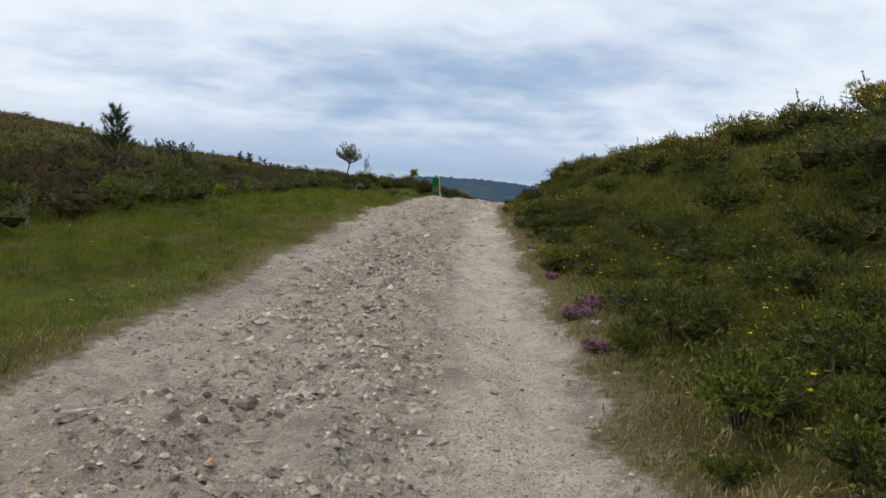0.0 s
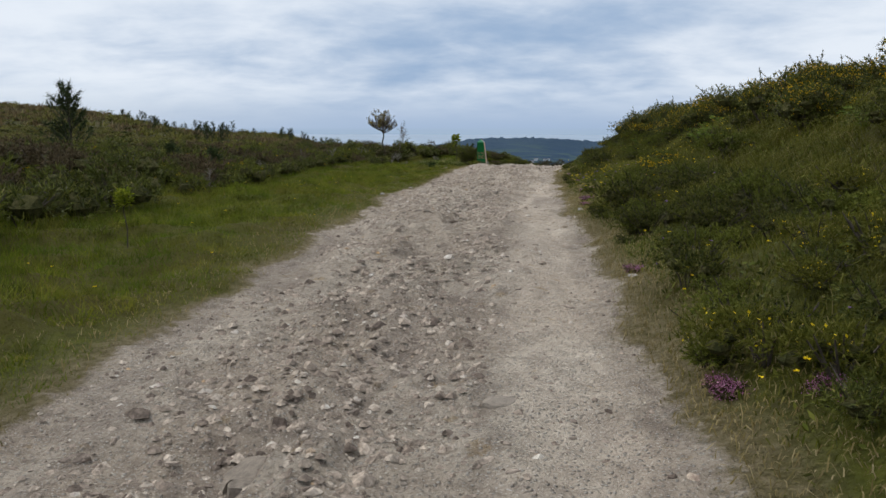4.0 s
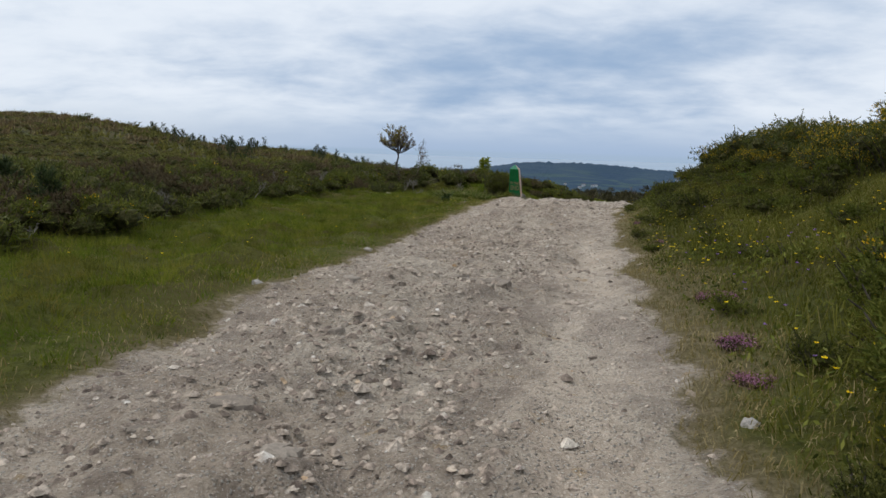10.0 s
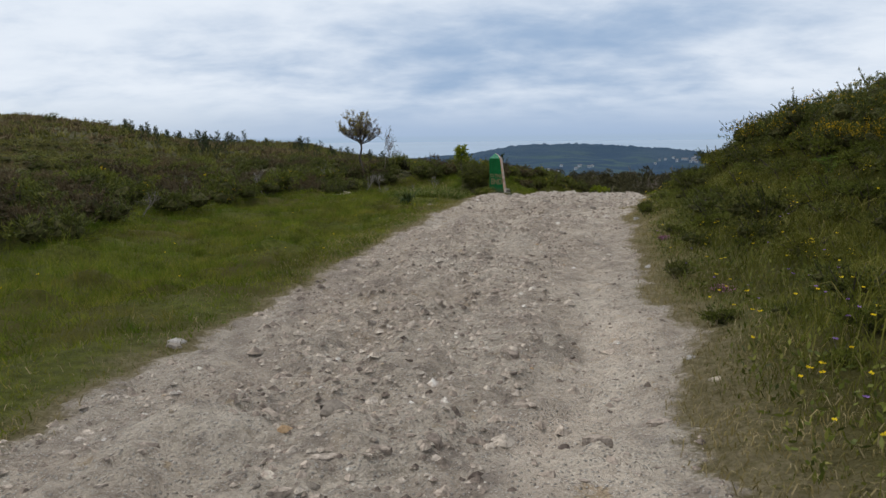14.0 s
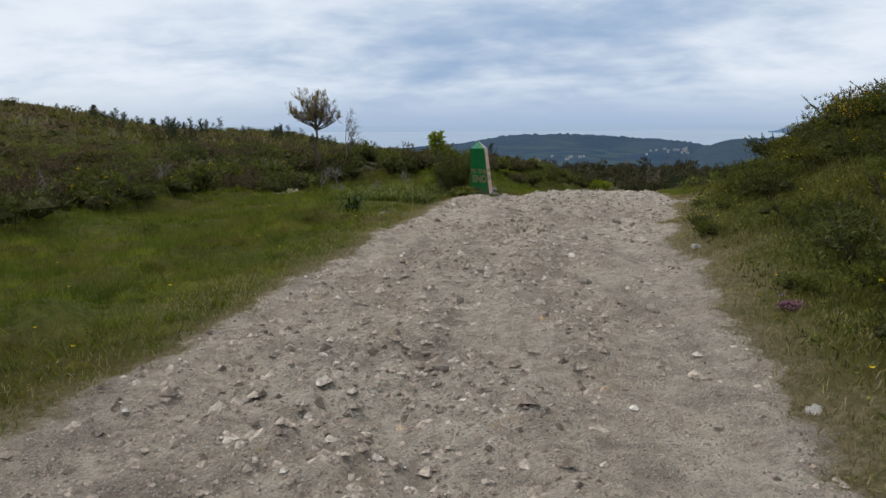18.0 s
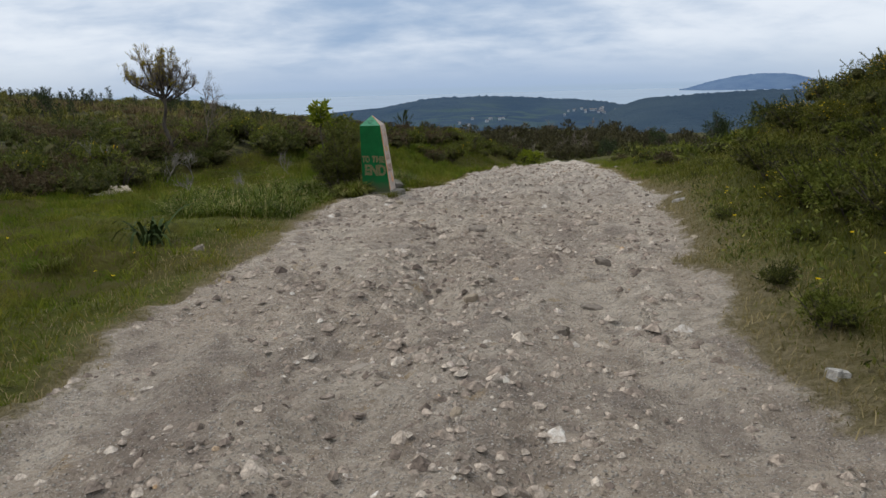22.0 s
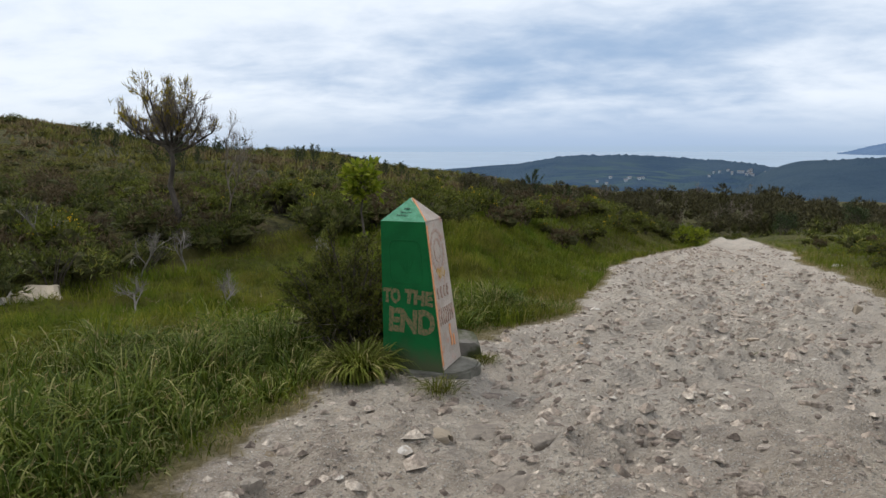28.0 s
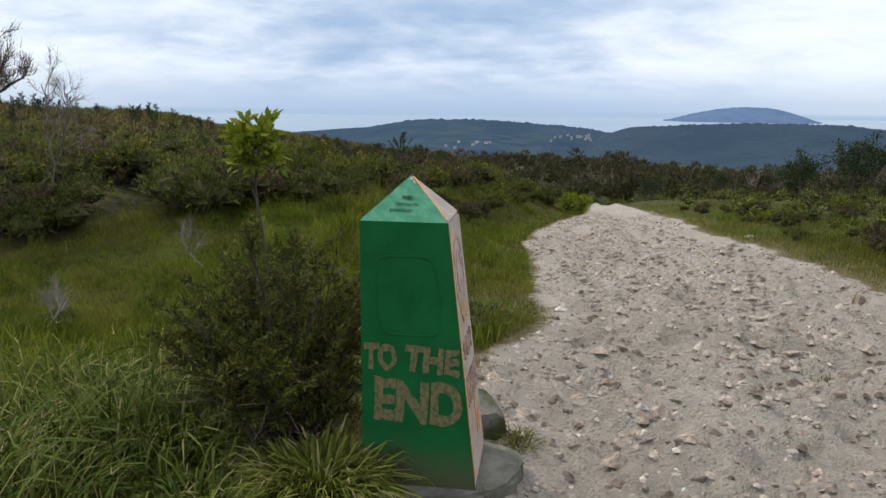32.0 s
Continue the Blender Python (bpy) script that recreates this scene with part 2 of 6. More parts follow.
def mat_leaf(name, stops, rough=0.72, leaf=0.25, spec=0.12, ob=0.35, patchy=False):
    m = Mat(name, rough=rough, spec=spec)
    col = m.ramp(m.island(), stops)
    lo = m.mix(m.step(m.noise(0.6, 3, space="Object"), 0.35, 0.65), (0.82, 0.82, 0.8), (1.15, 1.12, 1.0))
    col = m.mix(1.0, col, lo, "MULTIPLY")
    if patchy:
        col = m.mix(m.math("MULTIPLY", m.step(m.noise(1.3, 4, 0.6, shift=(3, 1, 0)), 0.48, 0.58), 0.7), col, (0.072, 0.125, 0.009))
        col = m.mix(m.math("MULTIPLY", m.step(m.noise(0.9, 5, 0.7, shift=(8, 4, 0)), 0.49, 0.60), 0.52), col, (0.20, 0.158, 0.040))
        col = m.mix(m.math("MULTIPLY", m.step(m.noise(2.3, 4, 0.65, shift=(1, 6, 0)), 0.50, 0.58), 0.65), col, (0.040, 0.056, 0.006))
        col = m.mix(m.math("MULTIPLY", m.step(m.noise(1.9, 4, 0.65, shift=(5, 9, 0)), 0.52, 0.64), 0.5), col, (0.26, 0.28, 0.038))
    if ob:
        col = m.mix(ob, col, m.mix(m.obrand(), (0.55, 0.60, 0.5), (1.25, 1.2, 1.0)), "MULTIPLY")
    return m.done(col, leaf=leaf)


def mat_bark(name, a, b, scale=18.0):
    m = Mat(name, rough=0.9, spec=0.15)
    f = m.noise(scale, 5, 0.65, (1, 1, 0.25))
    return m.done(m.mix(m.step(f, 0.3, 0.7), a, b), f, 0.6, 0.01)


def mat_stone(name, a, b, tint=(0.30, 0.24, 0.17)):
    m = Mat(name, rough=0.85, spec=0.25)
    f, g = m.noise(7, 5, 0.65), m.noise(55, 4, 0.7)
    c = m.mix(m.step(f, 0.3, 0.7), a, b)
    c = m.mix(m.math("MULTIPLY", m.obrand(), 0.5), c, m.mix(m.step(m.obrand(), 0.55, 0.6), (0.13, 0.112, 0.096), (0.36, 0.32, 0.27)))
    c = m.mix(m.math("MULTIPLY", m.step(m.obrand(), 0.82, 0.86), 0.7), c, tint)
    c = m.mix(0.5, c, m.mix(g, (0.2, 0.2, 0.2), (0.85, 0.85, 0.85)), "OVERLAY")
    return m.done(c, m.math("ADD", f, m.math("MULTIPLY", g, 0.4)), 0.6, 0.02)


def mat_pebble(name, stops):
    m = Mat(name, rough=0.9, spec=0.2)
    c = m.ramp(m.island(), stops)
    c = m.mix(0.65, c, m.mix(m.step(m.noise(24, 5, 0.7), 0.3, 0.7), (0.12, 0.11, 0.10), (0.85, 0.84, 0.82)), "OVERLAY")
    return m.done(c, m.math("ADD", m.noise(70, 4, 0.6), m.noise(18, 4, 0.6)), 0.9, 0.015)


# dark filling for shrubs, in place of the shade between their twigs
m_ = Mat("shrub_inner_shade", rough=0.95, spec=0.1)
M_INNER_SHADE = m_.done(m_.mix(m_.step(m_.noise(14, 4), 0.35, 0.65), (0.034, 0.038, 0.013), (0.080, 0.076, 0.028)), m_.noise(30, 4), 1.0, 0.05)
M_GROUND = mat_ground()
M_GRASS = mat_leaf("meadow_grass", [(0.0, (0.072, 0.104, 0.008)), (0.5, (0.125, 0.160, 0.013)), (0.9, (0.180, 0.200, 0.024)), (1.0, (0.25, 0.21, 0.07))], ob=0, leaf=0.42, patchy=True)
M_BANKGRASS = mat_leaf("bank_grass", [(0.0, (0.058, 0.069, 0.010)), (0.5, (0.115, 0.124, 0.019)), (0.9, (0.180, 0.175, 0.038)), (1.0, (0.27, 0.225, 0.10))], ob=0, leaf=0.35)
M_HANG = mat_leaf("hanging_bank_grass", [(0.0, (0.068, 0.080, 0.012)), (0.5, (0.132, 0.136, 0.024)), (0.9, (0.200, 0.188, 0.048)), (1.0, (0.30, 0.25, 0.12))], ob=0, leaf=0.4)
M_DRYGRASS = mat_leaf("dry_grass", [(0.0, (0.15, 0.125, 0.045)), (0.5, (0.26, 0.21, 0.095)), (1.0, (0.40, 0.335, 0.20))], ob=0)
M_GORSE = mat_leaf("gorse_spines", [(0.0, (0.040, 0.052, 0.013)), (0.5, (0.086, 0.104, 0.024)), (0.9, (0.155, 0.170, 0.040)), (1.0, (0.23, 0.21, 0.055))], rough=0.55, leaf=0.15)
M_GORSELIGHT = mat_leaf("young_gorse", [(0.0, (0.056, 0.072, 0.012)), (0.5, (0.110, 0.134, 0.024)), (1.0, (0.200, 0.208, 0.048))], leaf=0.2)
M_BROWN = mat_leaf("dry_heath", [(0.0, (0.045, 0.034, 0.020)), (0.5, (0.098, 0.073, 0.043)), (1.0, (0.175, 0.136, 0.088))], leaf=0.1)
M_YELLOW = mat_leaf("gorse_blossom", [(0.0, (0.46, 0.27, 0.008)), (0.6, (0.66, 0.42, 0.012)), (1.0, (0.78, 0.56, 0.03))], leaf=0.3, ob=0)
M_DANDY = mat_leaf("yellow_petals", [(0.0, (0.75, 0.52, 0.01)), (1.0, (0.85, 0.68, 0.03))], leaf=0.3, ob=0)
M_PURPLE = mat_leaf("heather_bells", [(0.0, (0.27, 0.09, 0.21)), (0.6, (0.46, 0.19, 0.37)), (1.0, (0.62, 0.36, 0.54))], leaf=0.25, ob=0.2)
M_VIOLET = mat_leaf("violet_petals", [(0.0, (0.20, 0.10, 0.38)), (1.0, (0.36, 0.22, 0.55))], leaf=0.25, ob=0)
M_BRACKEN = mat_leaf("bright_leaves", [(0.0, (0.13, 0.18, 0.015)), (0.6, (0.22, 0.27, 0.022)), (1.0, (0.34, 0.36, 0.05))], leaf=0.4)
M_FERN = mat_leaf("fern_fronds", [(0.0, (0.07, 0.12, 0.02)), (0.6, (0.14, 0.20, 0.035)), (1.0, (0.22, 0.28, 0.06))], leaf=0.35)
M_BROOM = mat_leaf("broom_tips", [(0.0, (0.15, 0.14, 0.03)), (0.5, (0.28, 0.235, 0.03)), (1.0, (0.50, 0.37, 0.03))], leaf=0.3)
M_PINE = mat_leaf("pine_needles", [(0.0, (0.020, 0.034, 0.016)), (0.6, (0.044, 0.066, 0.028)), (1.0, (0.085, 0.11, 0.045))], leaf=0.1)
M_STRAP = mat_leaf("dark_strap_leaves", [(0.0, (0.020, 0.038, 0.014)), (1.0, (0.060, 0.085, 0.035))], rough=0.8, leaf=0.0, spec=0.05)
M_SLOPE = mat_leaf("slope_scrub", [(0.0, (0.062, 0.066, 0.017)), (0.5, (0.128, 0.130, 0.033)), (1.0, (0.215, 0.195, 0.060))], leaf=0.2, ob=0)
M_SLOPEDRY = mat_leaf("slope_dry_heath", [(0.0, (0.075, 0.054, 0.029)), (0.5, (0.140, 0.105, 0.055)), (1.0, (0.22, 0.175, 0.10))], leaf=0.15, ob=0)
M_SPRIG = mat_leaf("dark_sprigs", [(0.0, (0.032, 0.042, 0.012)), (0.5, (0.078, 0.090, 0.022)), (1.0, (0.165, 0.165, 0.042))], leaf=0.2)
M_WOOD = mat_leaf("wood_foliage", [(0.0, (0.030, 0.030, 0.016)), (0.5, (0.062, 0.056, 0.030)), (1.0, (0.105, 0.098, 0.048))], leaf=0.15, ob=0)
M_BARK = mat_bark("grey_bark", (0.035, 0.029, 0.024), (0.10, 0.085, 0.07))
M_DEAD = mat_bark("bleached_wood", (0.13, 0.115, 0.10), (0.28, 0.255, 0.23))
M_TWIG = mat_bark("dull_twigs", (0.11, 0.09, 0.07), (0.23, 0.195, 0.16))
M_STONE = mat_stone("track_stone", (0.16, 0.136, 0.112), (0.265, 0.226, 0.184))
M_PALE = mat_stone("pale_stone", (0.28, 0.265, 0.24), (0.44, 0.42, 0.385), (0.40, 0.33, 0.23))
M_PEBBLE = mat_pebble("loose_gravel", [(0.0, (0.12, 0.095, 0.080)), (0.2, (0.25, 0.205, 0.170)), (0.7, (0.42, 0.355, 0.295)), (0.93, (0.49, 0.43, 0.365)), (0.985, (0.60, 0.555, 0.505)), (1.0, (0.44, 0.30, 0.17))])
M_RUBBLE = mat_pebble("bedded_rubble", [(0.0, (0.16, 0.130, 0.110)), (0.15, (0.25, 0.208, 0.175)), (0.7, (0.345, 0.293, 0.245)), (0.95, (0.39, 0.336, 0.285)), (0.99, (0.47, 0.42, 0.37)), (1.0, (0.38, 0.27, 0.16))])
M_BEDROCK = mat_stone("worn_bedrock", (0.24, 0.205, 0.170), (0.38, 0.335, 0.285), (0.30, 0.25, 0.19))

# ---- tools for meshes ----
def tile_noise(x, y, seed=0):
    """Smooth value noise from -1 to 1 on plain arrays."""
    x, y = np.asarray(x, float), np.asarray(y, float)
    xi, yi = np.floor(x), np.floor(y)
    fx, fy = x - xi, y - yi
    fx, fy = fx * fx * (3 - 2 * fx), fy * fy * (3 - 2 * fy)

    def rnd(a, b):
        h = np.sin(a * 127.1 + b * 311.7 + seed * 74.7) * 43758.5453
        return (h - np.floor(h)) * 2 - 1

    top = rnd(xi, yi) * (1 - fx) + rnd(xi + 1, yi) * fx
    low = rnd(xi, yi + 1) * (1 - fx) + rnd(xi + 1, yi + 1) * fx
    return top * (1 - fy) + low * fy


def fbm(x, y, octaves=4, seed=0):
    out, amp = 0.0, 1.0
    for o in range(octaves):
        out = out + amp * tile_noise(x * 2**o + 17.3 * o, y * 2**o - 9.1 * o, seed + o)
        amp *= 0.5
    return out


def smooth(v, lo, hi):
    t = np.clip((np.asarray(v, float) - lo) / (hi - lo), 0, 1)
    return t * t * (3 - 2 * t)


def mesh_np(name, verts, faces, mat, shade=False, heart=0):
    """A mesh from arrays: verts (n, 3) and faces (m, 3) or (m, 4)."""
    verts, faces = np.asarray(verts, np.float32), np.asarray(faces, np.int32)
    k = faces.shape[1]
    me = bpy.data.meshes.new(name)
    me.vertices.add(len(verts))
    me.vertices.foreach_set("co", verts.ravel())
    me.loops.add(faces.size)
    me.loops.foreach_set("vertex_index", faces.ravel())
    me.polygons.add(len(faces))
    me.polygons.foreach_set("loop_start", np.arange(0, faces.size, k, dtype=np.int32))
    if shade:
        me.polygons.foreach_set("use_smooth", np.ones(len(faces), bool))
    else:
        me.polygons.foreach_set("use_smooth", np.zeros(len(faces), bool))
    me.update(calc_edges=True)
    me.materials.append(mat)
    if heart:  # the last faces are core balls, coloured dark for a shrub's inner shade
        me.materials.append(M_INNER_SHADE)
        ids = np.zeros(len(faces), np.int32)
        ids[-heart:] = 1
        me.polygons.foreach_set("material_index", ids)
    return me


def merge(chunks):
    """Joins (verts, faces) chunks into one."""
    vs, fs, n = [], [], 0
    for v, f in chunks:
        vs.append(np.asarray(v, float))
        fs.append(np.asarray(f) + n)
        n += len(v)
    return np.concatenate(vs), np.concatenate(fs)


def part_np(name, chunk, mat, parent, label="", shade=False, heart=0):
    ob = new(name, mesh_np(name, chunk[0], chunk[1], mat, shade, heart))
    ob.parent = parent
    if label:
        ob["label"] = label
    if name in ("stem", "blossom", "foliage", "needles", "branch", "twigs", "blade"):
        ob["kind"] = "stuff"
    return ob


def part(name, bm, material, parent, label="", shade=False):
    me = bpy.data.meshes.new(name)
    bm.to_mesh(me)
    bm.free()
    me.materials.append(material)
    if shade:
        for p in me.polygons:
            p.use_smooth = True
    ob = new(name, me)
    ob.parent = parent
    if label:
        ob["label"] = label
    return ob


# ---- the plan: a track between a meadow and a bank, then falling towards the sea ----
def road_z(y):
    ys = [-60, 0, 8, 13, 20, 21.5, 24, 27, 33, 38, 41, 43, 45, 54, 60, 68, 72.5, 75, 100]
    zs = [-0.2, 0.60, 0.62, 0.655, 0.595, 0.55, 0.38, 0.31, 0.20, 0.07, 0.0, -0.16, -0.35, -1.15, -1.75, -2.46, -2.80, -3.5, -7.2]
    return sum(np.interp(y + s, ys, zs) for s in (-1.2, -0.6, 0, 0.6, 1.2)) / 5


def road_left(y):
    return np.interp(y, [-60, 0, 6, 8, 12, 18, 23, 26, 30, 35, 38, 41, 42.6, 44, 45.5, 48.5, 53, 57, 60, 62, 65, 68, 72.5, 80],
                     [-3.6, -2.2, -2.1, -2.03, -1.9, -1.74, -1.58, -1.52, -1.36, -1.15, -0.88, -0.72, -0.35, 0.15, 0.95, 1.30, 1.75, 2.6, 3.6, 4.4, 5.45, 6.2, 7.2, 10.0])


def road_right(y):
    return np.interp(y, [-60, 0, 4, 8.6, 14, 18, 22, 25, 28.5, 31, 36, 38.5, 41, 47, 50, 53, 55, 57, 61, 65, 70, 72.5, 80],
                     [0.2, 0.9, 1.05, 1.15, 1.42, 1.55, 1.72, 2.0, 2.27, 2.47, 2.95, 3.6, 4.2, 4.95, 5.55, 5.95, 6.1, 6.4, 7.35, 7.7, 8.05, 8.2, 11.0])


def edge_left(x, y):
    """Metres outside the track's left edge, negative on the track."""
    return road_left(y) + 0.10 * fbm(y * 1.3, y * 0 + 3, 4, 5) + 0.05 * fbm(x * 4, y * 4, 3, 15) - x


def edge_right(x, y):
    return x - road_right(y) - 0.12 * fbm(y * 1.1, y * 0 + 8, 4, 9) - 0.06 * fbm(x * 4, y * 4, 3, 25)


def far_z(x, y):
    """Height of the wider hillside, by bearing from the milestone."""
    ox, oy = x - 0.5, y - 38.0
    r, a = np.hypot(ox, oy), np.degrees(np.arctan2(ox, oy))
    out = np.interp(a, [-180, -120, -60, -46, -41, -38, -32, -26, -20, -15, -9, -4, 10, 22, 32, 45, 70, 110, 180],
                    [6, 5.5, 3.6, 4.2, 5.1, 3.9, 0.7, -0.6, -2.1, -4.6, -7.2, -10.4, -11.0, -12.6, -11.5, -8.0, 2.0, 6, 6])
    out = np.where(r < 150, out * np.clip(r / 150, 0, 1) ** 0.9, out)
    ahead = smooth(a, -75, -45) * (1 - smooth(a, 60, 85))
    drop = smooth(r, 175, 430)
    back = -smooth(r, 300, 3500) * 70
    return out + ahead * drop * (-98 - out) + (1 - ahead) * back


def plates(x, y):
    """Low ledges of broken rock."""
    s = 2.6 * fbm(x * 2.3, y * 1.6, 3, 43)
    return np.floor(s) + smooth(s - np.floor(s), 0.3, 0.55)


def ground_h(x, y, detail=True):
    x, y = np.asarray(x, float), np.asarray(y, float)
    dl, dr = np.maximum(road_left(y) - x, 0), np.maximum(x - road_right(y), 0)
    z = road_z(y)
    # meadow and heath on the left
    low = np.interp(y, [0, 20, 30, 36, 46, 60], [-0.05, -0.05, -0.10, -0.16, -0.05, 0.1])
    rise = np.interp(y, [-20, 28, 38, 48, 60], [0.65, 0.55, 0.30, 0.25, 0.3])
    z = z + low * smooth(dl, 0.2, 2.5) + rise * smooth(dl, 3.6, 9.5)
    z = z + 0.95 * smooth(dl, 0.4, 3.0) * smooth(y, 45, 52) * (1 - smooth(y, 62, 72))
    # bank on the right
    crest = np.interp(y, [-40, 0, 10, 14, 19, 27, 33, 37, 41, 43, 46, 50, 60], [2.22, 2.22, 2.12, 1.98, 1.78, 1.72, 1.66, 1.58, 1.42, 1.0, 0.5, 0.3, 0.2])
    reach = np.interp(y, [0, 27, 40], [1.0, 1.0, 1.45])
    z = z + crest * np.interp(dr * reach, [0, 0.3, 0.7, 1.8, 2.6, 3.6, 4.5, 8, 20], [0, 0.03, 0.10, 0.26, 0.48, 0.84, 1.0, 1.08, 1.15])
    # the wider land takes over away from the track
    gap = np.hypot(np.maximum(np.maximum(-7 - x, x - 9), 0), np.maximum(np.maximum(-12 - y, y - 70), 0))
    w = smooth(gap, 0, 55)
    z = z * (1 - w) + far_z(x, y) * w
    if detail:
        near = 1 - smooth(gap, 0, 40)
        out = smooth(np.maximum(dl, dr), 0.1, 1.2)
        z = z + out * near * (0.09 * fbm(x * 0.5, y * 0.5, 4, 3) + 0.05 * fbm(x * 1.9, y * 1.9, 2, 31))
        z = z + (1 - near) * 1.0 * fbm(x * 0.05, y * 0.05, 4, 11) * smooth(gap, 40, 80)
        on = (1 - smooth(np.maximum(dl, dr), 0.0, 0.5)) * near
        mid = (road_left(y) + road_right(y)) / 2
        t = x - mid
        rocky = np.maximum(np.interp(y, [8, 20], [0.35, 0.75]) + np.interp(y, [8, 20], [0.9, 0.6]) * np.exp(-((t + 0.35) / 0.85) ** 2), 1.75 * smooth(y, 37, 42))
        inner = np.minimum(x - road_left(y), road_right(y) - x)
        rocky = rocky * (1 - smooth(y, 36, 41) * (1 - smooth(inner, -0.1, 0.5))) * (1 - 0.85 * np.exp(-((x - 0.05) ** 2 + (y - 41.8) ** 2) / 0.55))
        z = z + on * (0.022 * fbm(x * 1.5, y * 1.1, 3, 21) + rocky * (0.026 * plates(x, y) + 0.022 * fbm(x * 4.5, y * 3.5, 3, 41) + 0.020 * np.maximum(fbm(x * 9, y * 7, 2, 47), 0) + 0.011 * fbm(x * 15, y * 12, 2, 53)))
        z = z + near * smooth(dl, 0.5, 1.4) * 0.11 * np.maximum(fbm(x * 1.7 + 3, y * 1.7, 3, 57), -0.2)
        z = z + 0.09 * np.exp(-((x + 0.03) ** 2 + (y - 41.95) ** 2) / 0.22)
        z = z - on * 0.05 * np.exp(-((t - 1.25) / 0.28) ** 2) - on * 0.03 * np.exp(-((t + 1.35) / 0.35) ** 2)
    return z


def graded(fine0, fine1, step, grow, lo, hi):
    mid = np.arange(fine0, fine1 + step / 2, step)
    up, s, v = [], step, mid[-1]
    while v < hi:
        s *= grow
        v += s
        up.append(v)
    dn, s, v = [], step, mid[0]
    while v > lo:
        s *= grow
        v -= s
        dn.append(v)
    return np.concatenate([dn[::-1], mid, up])


def build_ground():
    gx = graded(-2.6, 5.6, 0.05, 1.12, -4900, 4900)
    gy = graded(2.5, 49.0, 0.055, 1.07, -4900, 4900)
    xx, yy = np.meshgrid(gx, gy)
    zz = ground_h(xx, yy)
    verts = np.stack([xx, yy, zz], -1).reshape(-1, 3)
    nx, ny = len(gx), len(gy)
    i = (np.arange(ny - 1)[:, None] * nx + np.arange(nx - 1)).ravel()
    faces = np.stack([i, i + 1, i + nx + 1, i + nx], 1)
    dl, dr = edge_left(xx, yy), edge_right(xx, yy)
    out = np.maximum(dl, dr)
    track = (1 - smooth(yy, 70, 74)).ravel()
    reach = np.interp(yy, [0, 10, 20, 30, 38, 44, 48, 49.5, 52], [4.4, 4.1, 4.3, 5.2, 6.4, 6.3, 6.6, 4.8, 3.4])
    heath = smooth(np.where(dl > 0, dl, 0) - reach, -0.7, 0.9).ravel()
    heath = np.maximum(heath, 0.40 * smooth(dr, 0.5, 1.3).ravel())
    heath = np.maximum(heath, smooth(yy, 66, 74).ravel())
    verge = (1 - smooth(np.where(dr > dl, dr * 0.78, dl * 1.2), 0.05, 0.5 + 0.25 * fbm(xx, yy, 3, 51))).ravel()
    verge = verge * (1 - smooth(yy, 66, 71)).ravel()
    t = xx - (road_left(yy) + road_right(yy)) / 2
    rut = (np.exp(-((dr + 0.55) / 0.38) ** 2) + 0.35 * np.exp(-((dl + 0.45) / 0.4) ** 2)) * (1 - smooth(yy, 22, 33))
    rut = rut.ravel()
    bleached = smooth(yy + 0.8 * fbm(xx * 0.8, yy * 0.8, 3, 99), 39, 43.5).ravel()
    on = (out.ravel()[faces].mean(1) < 0.0) & (verts[faces[:, 0], 1] > -30) & (verts[faces[:, 0], 1] < 72)
    for name, keep, label in (("road", on, "pale stony gravel track worn by wheels and feet"), ("ground", ~on, "rough grassy heathland ground with bare soil")):
        used, inv = np.unique(faces[keep], return_inverse=True)
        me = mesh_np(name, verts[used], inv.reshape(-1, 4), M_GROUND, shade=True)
        for key, val in (("track", track), ("verge", verge), ("rut", rut), ("heath", heath), ("bleached", bleached), ("off", np.clip(out, -1, 1).ravel())):
            a = me.attributes.new(key, "FLOAT", "POINT")
            a.data.foreach_set("value", val[used].astype(np.float32))
        tagged(new(name, me), label, "track" if name == "road" else "ground", kind="structure")


build_ground()


# ---- sea, far hills and headland ----
def mat_sea():
    m = Mat("hazy_sea", rough=0.35, spec=0.5)
    f = m.noise(0.004, 4, 0.6, (1, 3, 1))
    # the haze over the water is part of this base colour
    return m.done(m.mix(m.step(f, 0.3, 0.7), (0.16, 0.24, 0.34), (0.22, 0.31, 0.41)), m.noise(0.05, 3), 0.2, 1.0)


# far land: distance haze is mixed into the woods' and fields' base colours
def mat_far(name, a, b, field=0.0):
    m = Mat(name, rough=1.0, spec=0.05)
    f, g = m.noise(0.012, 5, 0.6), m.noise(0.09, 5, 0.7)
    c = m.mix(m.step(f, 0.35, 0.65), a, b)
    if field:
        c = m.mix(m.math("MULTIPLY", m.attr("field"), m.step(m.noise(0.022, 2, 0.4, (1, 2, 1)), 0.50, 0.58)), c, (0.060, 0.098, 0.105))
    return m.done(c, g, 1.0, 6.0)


SEA_Z = -78.0
sv = [(-4900, 60, SEA_Z), (4900, 60, SEA_Z), (4900, 4900, SEA_Z), (-4900, 4900, SEA_Z)]
tagged(new("water", mesh_np("water", sv, [(0, 1, 2, 3)], mat_sea())), "calm grey-blue sea under haze", "sea", kind="structure")


